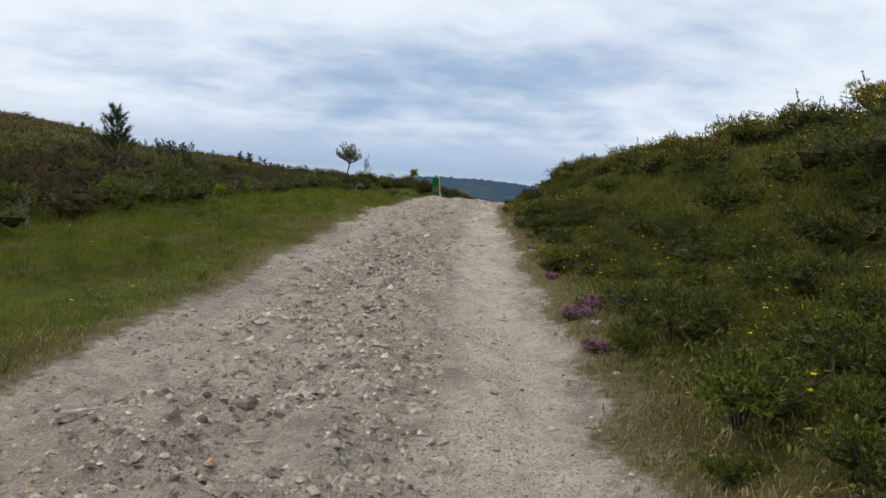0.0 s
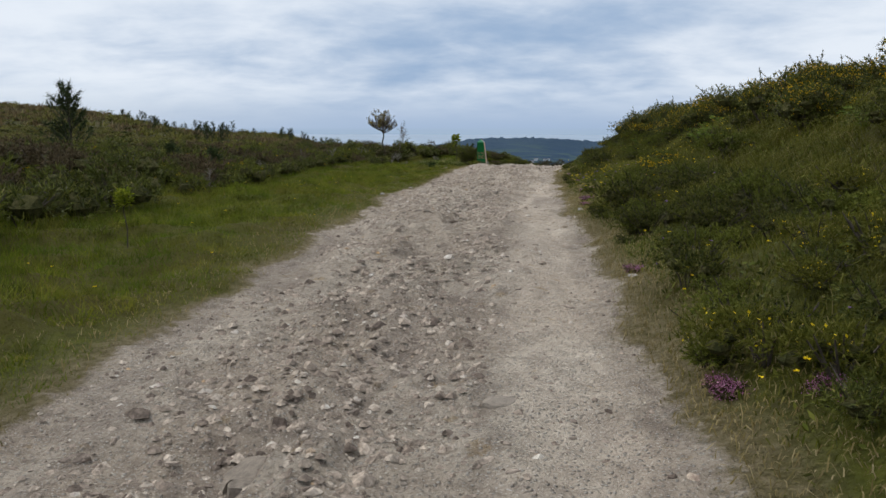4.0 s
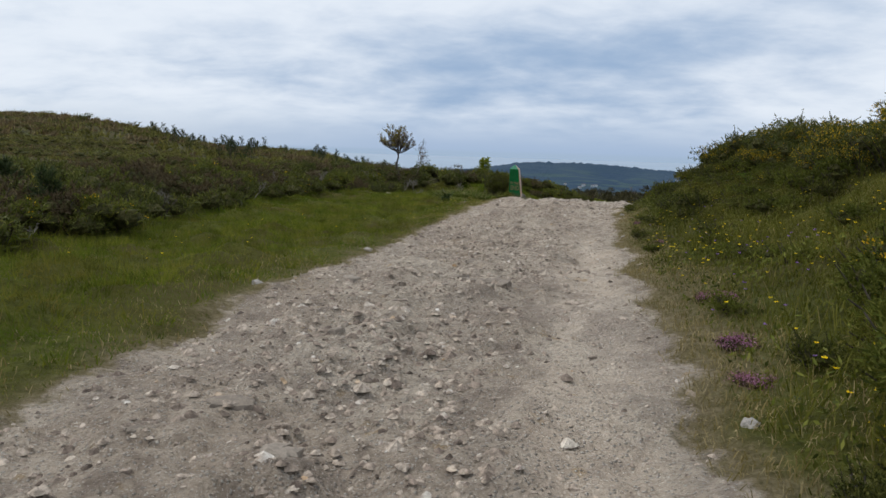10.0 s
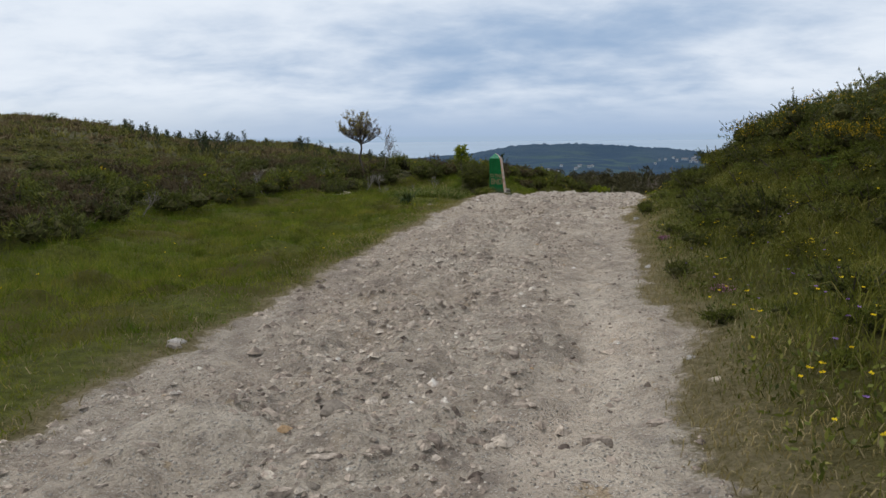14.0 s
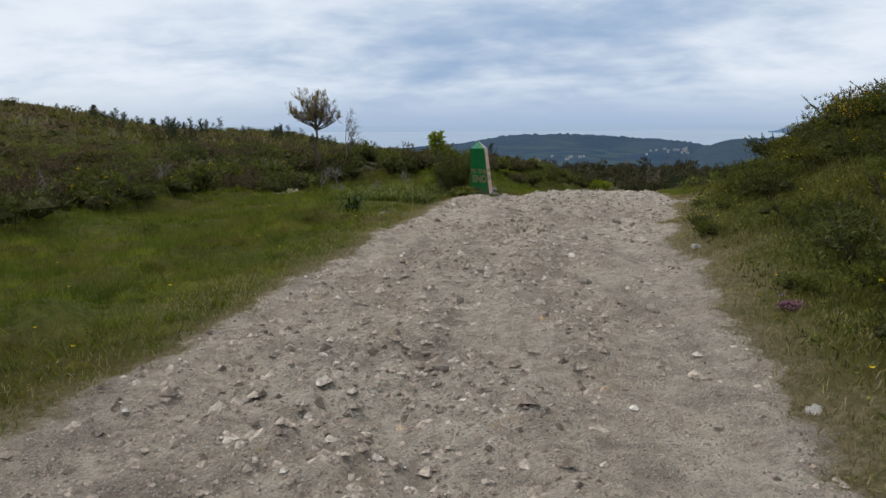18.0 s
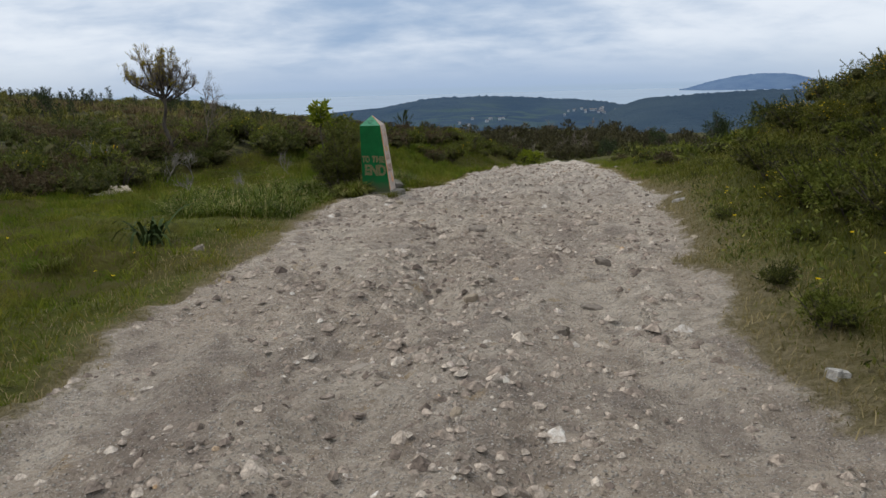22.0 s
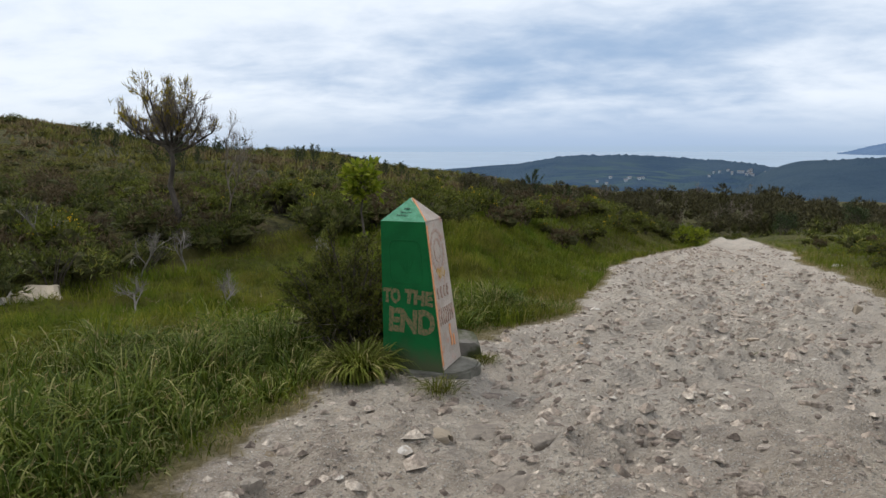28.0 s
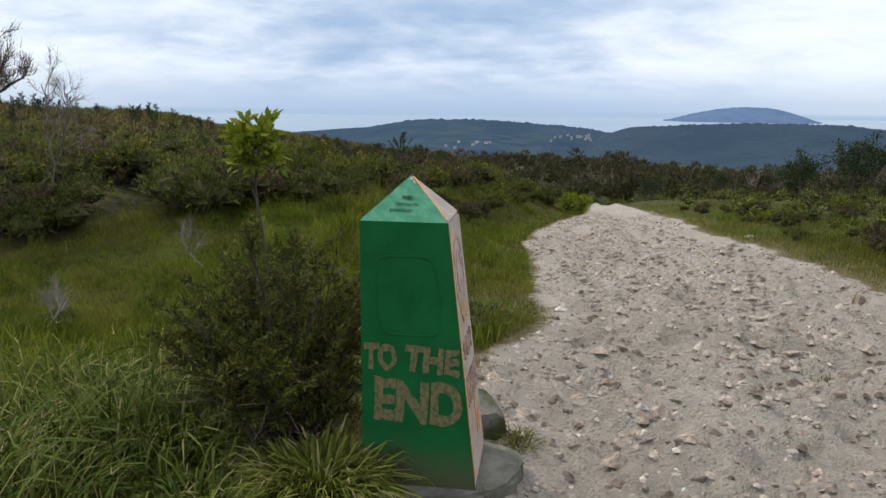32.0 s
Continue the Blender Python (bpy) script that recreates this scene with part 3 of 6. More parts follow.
def far_hill(name, label, az, el, dist, deep, mat, tall=4.0, field=False, n=260, k=26):
    """A ridge seen from the track: crest at the given bearings and angles, dist metres off, falling both ways."""
    a = np.linspace(az[0], az[-1], n)
    e = np.interp(a, az, el)
    e = np.convolve(np.pad(e, 5, mode="edge"), np.ones(11) / 11, "valid")
    crest = 1.6 + dist * np.tan(np.radians(e))
    rough = tall * 0.3 * fbm(a * 9, a * 0, 3, 71) + tall * 0.22 * np.abs(fbm(a * 40, a * 0, 2, 72))
    s = np.linspace(-1, 0.6, k)
    rr = dist + deep * s[:, None] + 0 * a
    base = SEA_Z - 6
    fall = np.where(s < 0, 1 - np.abs(s) ** 1.25, 1 - (s / 0.6) ** 2)[:, None]
    aa = np.radians(a)[None, :] + 0 * rr
    bump = fbm(aa * dist / 130, rr / 130, 4, 77) * 7 * (1 - np.abs(s))[:, None] ** 0.5 * np.minimum(1, np.abs(s) * 4)[:, None]
    zz = base + (crest[None, :] - base) * fall + bump + rough[None, :] * np.exp(-(s[:, None] * 14) ** 2)
    v = np.stack([0.5 + rr * np.sin(aa), 38 + rr * np.cos(aa), zz], -1).reshape(-1, 3)
    i = (np.arange(k - 1)[:, None] * n + np.arange(n - 1)).ravel()
    me = mesh_np(name, v, np.stack([i, i + 1, i + n + 1, i + n], 1), mat, True)
    if field:
        f = np.exp(-((s[:, None] + 0.42) / 0.22) ** 2) * np.exp(-((a - 4) / 7.0) ** 2)[None, :]
        at = me.attributes.new("field", "FLOAT", "POINT")
        at.data.foreach_set("value", f.ravel().astype(np.float32))
    ob = new(name, me)
    tagged(ob, label, "hill", kind="structure")
    return lambda bearing, frac: (v[np.argmin(np.abs(s - frac)) * n + np.argmin(np.abs(a - bearing))])


# blued for haze, the headland most of all
M_HILL_A = mat_far("haze_blue_hill", (0.033, 0.062, 0.104), (0.045, 0.076, 0.114), 1.0)
M_HILL_B = mat_far("haze_blue_dark_hill", (0.033, 0.059, 0.092), (0.045, 0.073, 0.102))
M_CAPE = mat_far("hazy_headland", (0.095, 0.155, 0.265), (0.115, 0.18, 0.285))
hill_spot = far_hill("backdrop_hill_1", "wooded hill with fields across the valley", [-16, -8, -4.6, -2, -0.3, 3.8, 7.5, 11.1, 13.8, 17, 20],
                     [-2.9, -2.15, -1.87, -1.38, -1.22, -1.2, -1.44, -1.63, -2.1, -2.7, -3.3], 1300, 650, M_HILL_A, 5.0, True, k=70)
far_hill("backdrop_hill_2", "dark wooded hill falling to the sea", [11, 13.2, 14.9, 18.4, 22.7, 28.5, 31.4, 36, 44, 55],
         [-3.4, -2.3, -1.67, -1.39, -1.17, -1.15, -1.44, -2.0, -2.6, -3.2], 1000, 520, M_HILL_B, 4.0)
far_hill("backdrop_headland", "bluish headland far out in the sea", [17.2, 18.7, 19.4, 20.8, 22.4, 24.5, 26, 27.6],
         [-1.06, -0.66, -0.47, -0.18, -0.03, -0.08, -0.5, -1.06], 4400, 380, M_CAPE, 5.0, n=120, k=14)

# ---- plants: shapes ----
def unit(v):
    return v / np.maximum(np.linalg.norm(v, axis=-1, keepdims=True), 1e-9)


def blades(rng, pos, height, width, lean=0.5, flop=0.3, aim=None):
    """Bent grass blades, three triangles each, at the places given."""
    n = len(pos)
    a, b = rng.uniform(0, 2 * np.pi, n), rng.uniform(0, 2 * np.pi, n)
    side = np.stack([np.cos(a), np.sin(a), 0 * a], 1) * (width / 2)[:, None]
    way = np.stack([np.cos(b), np.sin(b), 0 * b], 1)
    if aim is not None:
        way = unit(way + aim)
    k = np.abs(rng.normal(lean, 0.25, n))[:, None]
    h = height[:, None]
    up = np.array([0, 0, 1.0])
    mid = pos + up * h * 0.6 + way * h * k * 0.35
    tip = pos + up * h * (1.0 - flop * k) + way * h * k
    v = np.stack([pos - side, pos + side, mid - side * 0.75, mid + side * 0.75, tip], 1).reshape(-1, 3)
    i = np.arange(n)[:, None] * 5
    f = np.concatenate([i + [0, 1, 3], i + [0, 3, 2], i + [2, 3, 4]], 0)
    return v, f


def arching(rng, pos, height, width, droop, aim):
    """Broad blades that rise, arch over and hang at the tip, seven triangles each."""
    n = len(pos)
    b = rng.uniform(0, 2 * np.pi, n)
    way = unit(np.stack([np.cos(b), np.sin(b), 0 * b], 1) + aim)
    side = np.stack([-way[:, 1], way[:, 0], 0.3 * rng.normal(size=n)], 1) * (width / 2)[:, None]
    k, h = (droop * rng.uniform(0.5, 1.5, n))[:, None], height[:, None]
    rows = []
    for t, w in ((0.0, 0.8), (0.35, 1.0), (0.68, 0.85), (0.9, 0.5)):
        c = pos + way * h * k * 0.75 * t**1.7 + np.array([0, 0, 1.0]) * h * (t - 0.48 * k * t**2.6)
        rows += [c - side * w, c + side * w]
    rows.append(pos + way * h * k * 0.80 + np.array([0, 0, 1.0]) * h * (1.0 - 0.60 * k))
    i = np.arange(n)[:, None] * 9
    f = np.concatenate([i + q for q in ([0, 1, 3], [0, 3, 2], [2, 3, 5], [2, 5, 4], [4, 5, 7], [4, 7, 6], [6, 7, 8])], 0)
    return np.stack(rows, 1).reshape(-1, 3), f


def spikes(rng, pts, nrm, length, width, spread, k):
    """k thin triangles fanning out at each point."""
    pts, nrm = np.repeat(pts, k, 0), np.repeat(nrm, k, 0)
    d = unit(nrm + spread * rng.normal(size=pts.shape))
    s = unit(np.cross(d, rng.normal(size=pts.shape))) * (width / 2)
    ln = length * rng.uniform(0.6, 1.3, len(pts))[:, None]
    v = np.stack([pts - s, pts + s, pts + d * ln], 1).reshape(-1, 3)
    return v, np.arange(len(v)).reshape(-1, 3)


def leaves(rng, pts, nrm, length, width, spread=0.8):
    """Small diamond leaves, two triangles each."""
    d = unit(nrm + spread * rng.normal(size=pts.shape))
    s = unit(np.cross(d, rng.normal(size=pts.shape))) * (width / 2)
    ln = length * rng.uniform(0.6, 1.3, len(pts))[:, None]
    v = np.stack([pts, pts + d * ln * 0.5 + s, pts + d * ln, pts + d * ln * 0.5 - s], 1).reshape(-1, 3)
    i = np.arange(len(pts))[:, None] * 4
    return v, np.concatenate([i + [0, 1, 2], i + [0, 2, 3]], 0)


def ball(centre, rad, rng, nu=7, nv=4, rough=0.15):
    """A lumpy closed ball of triangles."""
    u, w = np.arange(nu) * 2 * np.pi / nu, (np.arange(nv) + 0.7) / (nv + 0.4) * np.pi
    ring = np.stack([np.outer(np.sin(w), np.cos(u)), np.outer(np.sin(w), np.sin(u)), np.outer(np.cos(w), np.ones(nu))], -1).reshape(-1, 3)
    v = np.concatenate([ring, [[0, 0, 1.0], [0, 0, -1.0]]])
    v = v * (1 + rough * rng.normal(size=(len(v), 1))) * rad + centre
    f = []
    for r in range(nv - 1):
        for c in range(nu):
            p, q = r * nu + c, r * nu + (c + 1) % nu
            f += [(p, p + nu, q), (q, p + nu, q + nu)]
    t, b = nv * nu, nv * nu + 1
    for c in range(nu):
        f += [(t, c, (c + 1) % nu), (b, (nv - 1) * nu + (c + 1) % nu, (nv - 1) * nu + c)]
    return v, np.array(f)


def tube(path, radii, sides=5):
    path = np.asarray(path, float)
    n = len(path)
    t = unit(np.gradient(path, axis=0))
    ref = np.where(np.abs(t[:, 2:]) > 0.9, [[1.0, 0, 0]], [[0, 0, 1.0]])
    a = unit(np.cross(t, ref))
    b = np.cross(t, a)
    u = np.arange(sides) * 2 * np.pi / sides
    ring = a[:, None] * np.cos(u)[None, :, None] + b[:, None] * np.sin(u)[None, :, None]
    v = (path[:, None] + ring * np.asarray(radii)[:, None, None]).reshape(-1, 3)
    f = []
    for r in range(n - 1):
        for c in range(sides):
            p, q = r * sides + c, r * sides + (c + 1) % sides
            f += [(p, q, q + sides), (p, q + sides, p + sides)]
    return v, np.array(f)


def limb(rng, start, way, length, rad, depth, out, tips, bend=0.25, split=(2, 4), up=0.15, shrink=0.66, turn=0.75):
    """Grows a tapered, crooked limb and its branches into out; ends go to tips."""
    n = 5
    p, w, pts = np.array(start, float), unit(np.array(way, float)), []
    for _ in range(n):
        pts.append(p.copy())
        w = unit(w + bend * rng.normal(size=3) + [0, 0, up])
        p = p + w * length / (n - 1)
    out.append(tube(pts, np.linspace(rad, rad * 0.6, n), 5 if rad > 0.012 else 3))
    if depth == 0:
        tips += [(pts[-1], w), (pts[-2], w), (pts[-3], w)]
        return
    for _ in range(rng.integers(*split) + 1):
        f = rng.uniform(0.45, 1.0)
        q = pts[min(int(f * (n - 1)), n - 1)]
        limb(rng, q, unit(w + turn * rng.normal(size=3)), length * shrink * rng.uniform(0.7, 1.2), rad * 0.58, depth - 1, out, tips, bend, split, up, shrink, turn)


def place(ob, x, y, rz=0.0, size=1.0, sink=0.03, tilt=0.0):
    z = float(ground_h(x, y)) - sink
    ob.matrix_basis = Matrix.LocRotScale((x, y, z), Euler((tilt, tilt * 0.5, rz)), (size, size, size))
    return ob


def copy_at(ob, x, y, rz, size, sink=0.03):
    z = float(ground_h(x, y)) - sink
    c = copy_thing(ob, Matrix.LocRotScale((x, y, z), Euler((0, 0, rz)), None))
    c.scale = (size * 1.0, size, size * 1.0)
    return c


# ---- shrubs ----
def lobes(rng, R, H, n):
    c = np.stack([rng.uniform(-0.55, 0.55, n) * R, rng.uniform(-0.55, 0.55, n) * R, rng.uniform(0.35, 0.75, n) * H], 1)
    r = rng.uniform(0.38, 0.6, n)[:, None] * np.array([R, R, H * 0.75])
    return c, r


def shrub_shape(rng, R, H, n_lobes, n, ln, wd, k, spread=0.7, core=0.70):
    c, r = lobes(rng, R, H, n_lobes)
    pick = rng.integers(0, n_lobes, n)
    d = unit(rng.normal(size=(n, 3)) + [0, 0, 0.45])
    d[:, 2] = np.where(d[:, 2] < -0.5, -d[:, 2], d[:, 2])
    p = c[pick] + d * r[pick] * rng.uniform(0.62, 1.12, n)[:, None]
    p[:, 2] = np.maximum(p[:, 2], 0.02)
    fol = [spikes(rng, p, unit(d + [0, 0, 0.5]), ln, wd, spread, k)]
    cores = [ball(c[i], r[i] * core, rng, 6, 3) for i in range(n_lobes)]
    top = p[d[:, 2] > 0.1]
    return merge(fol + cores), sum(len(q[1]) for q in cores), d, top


def shrub(name, label, cat, seed, R, H, mats, n=420, ln=0.10, wd=0.016, k=4, bloom=0, bloom_size=0.03, n_lobes=6, group="", shoots=7, core=0.70):
    """A low shrub: stems, foliage and, where it flowers, blossoms."""
    rng = np.random.default_rng(seed)
    root = new(name)
    chunk, heart, d, top = shrub_shape(rng, R, H, n_lobes, n, ln, wd, k, core=core)
    st = []
    sprigs = []
    for q in top[rng.integers(0, len(top), shoots)]:
        ln_ = rng.uniform(0.10, 0.30) * min(H / 0.55, 1.0)
        e = q + unit(np.array([q[0], q[1], 0.9 * H]) + rng.normal(size=3) * 0.12) * ln_
        st.append(tube([q * 0.85, (q + e) / 2, e], (0.006, 0.005, 0.003), 3))
        t = rng.uniform(0.05, 1.05, 16)[:, None]
        sprigs.append(spikes(rng, q + (e - q) * t, np.tile(unit(e - q), (16, 1)), ln * 0.6, wd, 0.9, 3))
    chunk = merge(sprigs + [(chunk[0], chunk[1])])
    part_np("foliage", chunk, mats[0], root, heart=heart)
    for _ in range(9):
        a, q = rng.uniform(0, 6.28), rng.uniform(0.3, 0.9)
        e = np.array([math.cos(a) * R * q, math.sin(a) * R * q, H * rng.uniform(0.7, 1.08)])
        st.append(tube([(0.1 * e[0], 0.1 * e[1], -0.05), (0.45 * e[0], 0.45 * e[1], 0.4 * H), e], (0.012, 0.009, 0.004), 4))
    part_np("stem", merge(st), mats[1], root)
    if bloom:
        sel = top[rng.integers(0, len(top), bloom)]
        clump = [leaves(rng, sel + rng.normal(size=sel.shape) * 0.025, np.tile([0, 0, 1.0], (len(sel), 1)), bloom_size, bloom_size * 0.8, 0.9) for _ in range(4)]
        part_np("blossom", merge(clump), mats[2], root)
    tagged(root, label, cat, group)
    return root


def scatter(kinds, spots, sizes, rng, sink=0.04, label=""):
    """Copies of the given kinds at the spots; the originals take the first ones."""
    used = set()
    for i, (x, y) in enumerate(spots):
        k = i if i < len(kinds) else int(rng.integers(len(kinds)))
        s, rz = float(sizes[i]), float(rng.uniform(0, 6.28))
        if k not in used:
            used.add(k)
            place(kinds[k], x, y, rz, s, sink)
        else:
            copy_at(kinds[k], x, y, rz, s, sink)


rng = np.random.default_rng(11)
G_BANK, G_LEFT = "gorse along the bank", "heath shrubs beside the meadow"
gorse = [shrub("gorse_bush", "dark green spiny gorse bush with yellow blossom on the bank", "gorse bush", 100 + i, 0.62, 0.62, (M_GORSE, M_BARK, M_YELLOW), n=760, ln=0.058, wd=0.0115, k=5, bloom=(230, 90, 24, 150)[i], bloom_size=0.023, shoots=10, core=0.42, group=G_BANK) for i in range(4)]
spots, sizes = [], []
for y in np.arange(-1.5, 47, 0.62):
    for row in range(3):
        yy = y + rng.uniform(-0.35, 0.35)
        reach = np.interp(yy, [0, 27, 40], [1.0, 1.0, 1.45])
        d = (3.35 + row * 0.95 + rng.uniform(-0.35, 0.35)) / reach
        if row == 0 and rng.random() < 0.45:
            continue
        spots.append((float(road_right(yy)) + d, yy))
        sizes.append(rng.uniform(0.62, 1.15) * (0.8 if yy > 40 else 1.0))
scatter(gorse, spots, sizes, rng)

low = [shrub("low_shrub", "low green bushy shrub growing among bank grass", "shrub", 140 + i, 0.44, 0.30, ((M_GORSELIGHT, M_GORSE, M_BANKGRASS)[i], M_BARK, M_DANDY), n=480, ln=0.052, wd=0.010, k=5, core=0.30, bloom=(0, 0, 10)[i], bloom_size=0.022, group="low shrubs on the bank") for i in range(3)]
low += [shrub("low_shrub", "low leafy shrub of small dark leaves on the bank", "shrub", 150 + i, 0.46, 0.40, ((M_SPRIG, M_GORSELIGHT)[i], M_BARK, M_YELLOW), n=430, ln=0.045, wd=0.017, k=6, core=0.42, shoots=14, group="low shrubs on the bank") for i in range(2)]
spots, sizes = [], []
for y in np.arange(1.0, 50, 0.5):
    for row in range(4):
        if rng.random() < ((0.64, 0.50, 0.50, 0.50) if y < 14 else (0.82, 0.58, 0.45, 0.45))[row]:
            continue
        yy = y + rng.uniform(-0.3, 0.3)
        spots.append((float(road_right(yy)) + 0.55 + row * 0.78 + rng.uniform(-0.25, 0.35), yy))
        sizes.append(rng.uniform(0.55, 1.15) * (0.5, 0.9, 1.05, 1.1)[row])
for y in np.arange(2.2, 15, 0.42):  # thicker beside the first metres
    for d in (0.75, 1.25, 1.8):
        if rng.random() < 0.34:
            spots.append((float(road_right(y)) + d + rng.uniform(-0.2, 0.2), y + rng.uniform(-0.2, 0.2)))
            sizes.append(rng.uniform(0.55, 0.95))
for y0, y1, d0, d1, p in ((9.3, 12.6, 0.65, 2.0, 0.40), (16.5, 19.0, 0.8, 2.0, 0.5), (27.5, 39.5, 1.35, 2.9, 0.85), (3.5, 9.0, 0.7, 1.9, 0.50), (14.0, 17.5, 0.65, 2.0, 0.70)):
    for y in np.arange(y0, y1, 0.36):
        for d in np.arange(d0, d1, 0.5):
            if rng.random() < p * 0.62:
                spots.append((float(road_right(y)) + d + rng.uniform(-0.2, 0.2), y + rng.uniform(-0.2, 0.2)))
                sizes.append(rng.uniform(0.6, 1.15))
scatter(low, spots, sizes, rng)

heath = [shrub("heath_shrub", ("dark green heath shrub beside the meadow", "brownish dry heath shrub beside the meadow", "yellow-flecked gorse shrub beside the meadow")[i], "shrub", 170 + i, 0.60, 0.55, ((M_GORSE, M_BROWN, M_GORSELIGHT)[i], M_BARK, M_YELLOW), n=260, ln=0.09, wd=0.019, k=5, shoots=6, core=0.55, bloom=(0, 0, 10)[i], group=G_LEFT) for i in range(3)]
spots, sizes = [], []
for y in np.arange(2.0, 52, 0.62):
    for row in range(4):
        if rng.random() < 0.42:
            continue
        yy = y + rng.uniform(-0.3, 0.3)
        edge = np.interp(yy, [0, 10, 20, 30, 38, 44, 48, 49.5, 52], [4.4, 4.1, 4.3, 5.2, 6.4, 6.3, 6.6, 4.8, 3.4])
        spots.append((float(road_left(yy)) - edge - row * 0.85 + rng.uniform(-0.35, 0.35), yy))
        sizes.append(rng.uniform(0.7, 1.3))
scatter(heath, spots, sizes, rng)


# ---- wide heath, far scrub and woodland: too many to count ----
def stuff_shrubs(name, label, cat, mat, spots, size, variants, rng, squash=(0.8, 1.2)):
    out = []
    zz = ground_h(spots[:, 0], spots[:, 1])
    for i, (x, y) in enumerate(spots):
        v, f, h = variants[int(rng.integers(len(variants)))]
        a, s = rng.uniform(0, 6.28), size[i]
        c, t = math.cos(a) * s, math.sin(a) * s
        w = np.stack([v[:, 0] * c - v[:, 1] * t + x, v[:, 0] * t + v[:, 1] * c + y, v[:, 2] * s * rng.uniform(*squash) + zz[i] - 0.04], 1)
        out.append((w, f, h))
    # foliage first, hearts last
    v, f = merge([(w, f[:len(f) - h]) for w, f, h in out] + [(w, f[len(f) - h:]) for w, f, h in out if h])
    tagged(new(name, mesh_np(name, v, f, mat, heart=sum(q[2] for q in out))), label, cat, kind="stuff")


def low_variants(seed, n, k, ln, wd, count=4, R=0.7, H=0.6):
    r = np.random.default_rng(seed)
    made = [shrub_shape(r, R, H, 2 if n < 50 else 3, n, ln, wd, k, core=0.42) for _ in range(count)]
    return [(*m[0], m[1]) for m in made]


rng = np.random.default_rng(21)
far_lo = low_variants(5, 46, 2, 0.17, 0.05)
slope_lo = low_variants(7, 60, 3, 0.12, 0.026, 5)
mid_lo = low_variants(6, 125, 4, 0.10, 0.017)


def in_heath(n, x0, x1, y0, y1):
    return np.stack([rng.uniform(x0, x1, n), rng.uniform(y0, y1, n)], 1)


spots = in_heath(1500, -21, -3, -2, 72)
keep = (spots[:, 0] < road_left(spots[:, 1]) - np.interp(spots[:, 1], [0, 30, 44, 48.5, 51, 60, 72], [7.4, 8.0, 7.6, 7.0, 4.6, 2.4, 2.5])) & (spots[:, 0] < -spots[:, 1] * 0.0 - 0.5)
spots = spots[keep]
pick = rng.random(len(spots))
for name, label, mat, lo, hi in (("heath", "dense dark green heath and gorse", M_GORSE, 0, 0.34), ("dry_heath", "brown dry heath among the gorse", M_BROWN, 0.34, 0.74), ("young_gorse", "lighter green young gorse", M_GORSELIGHT, 0.74, 1.1)):
    s = spots[(pick >= lo) & (pick < hi)]
    stuff_shrubs(name, label, "heath", mat, s, rng.uniform(0.6, 1.25, len(s)), mid_lo, rng)
r_, a_ = np.concatenate([rng.uniform(17, 66, 1200), 190 * np.sqrt(rng.uniform(0.1, 1, 1300))]), np.radians(rng.uniform(-56, 2, 2500))
spots = np.stack([0.5 + r_ * np.sin(a_), 36 + r_ * np.cos(a_)], 1)
spots = spots[((spots[:, 0] < -20) | (spots[:, 1] > 70)) & (spots[:, 0] < road_left(np.minimum(spots[:, 1], 72)) - 1.5)]
pick = rng.random(len(spots))
for name, label, mat, lo, hi in (("hillside_heath", "olive green scrub covering the hillside", M_SLOPE, 0, 0.5), ("hillside_dry_heath", "brown scrub covering the hillside", M_SLOPEDRY, 0.5, 0.72), ("hillside_gorse", "dark green scrub covering the hillside", M_GORSE, 0.72, 1.1)):
    s = spots[(pick >= lo) & (pick < hi)]
    dist = np.hypot(s[:, 0], s[:, 1] - 36)
    near = dist < 62
    stuff_shrubs(name, label, "scrub", mat, s[~near], rng.uniform(0.9, 1.6, (~near).sum()) * np.interp(dist[~near], [60, 190], [1.2, 2.1]), far_lo, rng, (0.5, 0.8))
    stuff_shrubs("mid_" + name, label.replace("hillside", "lower slope"), "scrub", mat, s[near], rng.uniform(0.9, 1.9, near.sum()), slope_lo, rng, (0.45, 0.85))
# a fuzzy cover of small scrub between the bushes
def fuzz_variants(seed, n, k, ln, wd, count=6):
    r = np.random.default_rng(seed)
    made = []
    for _ in range(count):
        a, q = r.uniform(0, 6.28, n), np.sqrt(r.random(n))
        p = np.stack([np.cos(a) * q, np.sin(a) * q, 0.10 * (1 - q)], 1)
        made.append((*spikes(r, p, np.tile([0, 0, 1.0], (n, 1)) + 0.4 * p, ln, wd, 0.55, k), 0))
    return made


far_fuzz, near_fuzz = fuzz_variants(9, 13, 2, 0.42, 0.15), fuzz_variants(10, 26, 2, 0.26, 0.05)
n_ = 9000
r_ = np.concatenate([rng.uniform(14, 70, 3600), 195 * np.sqrt(rng.uniform(0.09, 1, n_ - 3600))])
a_ = np.radians(rng.uniform(-56, 4, n_))
spots = np.stack([0.5 + r_ * np.sin(a_), 36 + r_ * np.cos(a_)], 1)
ok = ((spots[:, 0] < -13) | (spots[:, 1] > 70)) & (spots[:, 0] < road_left(np.minimum(spots[:, 1], 72)) - 1.5)
spots, r_ = spots[ok], r_[ok]
tone = fbm(spots[:, 0] * 0.06, spots[:, 1] * 0.06, 3, 95) + rng.normal(0, 0.35, len(spots))
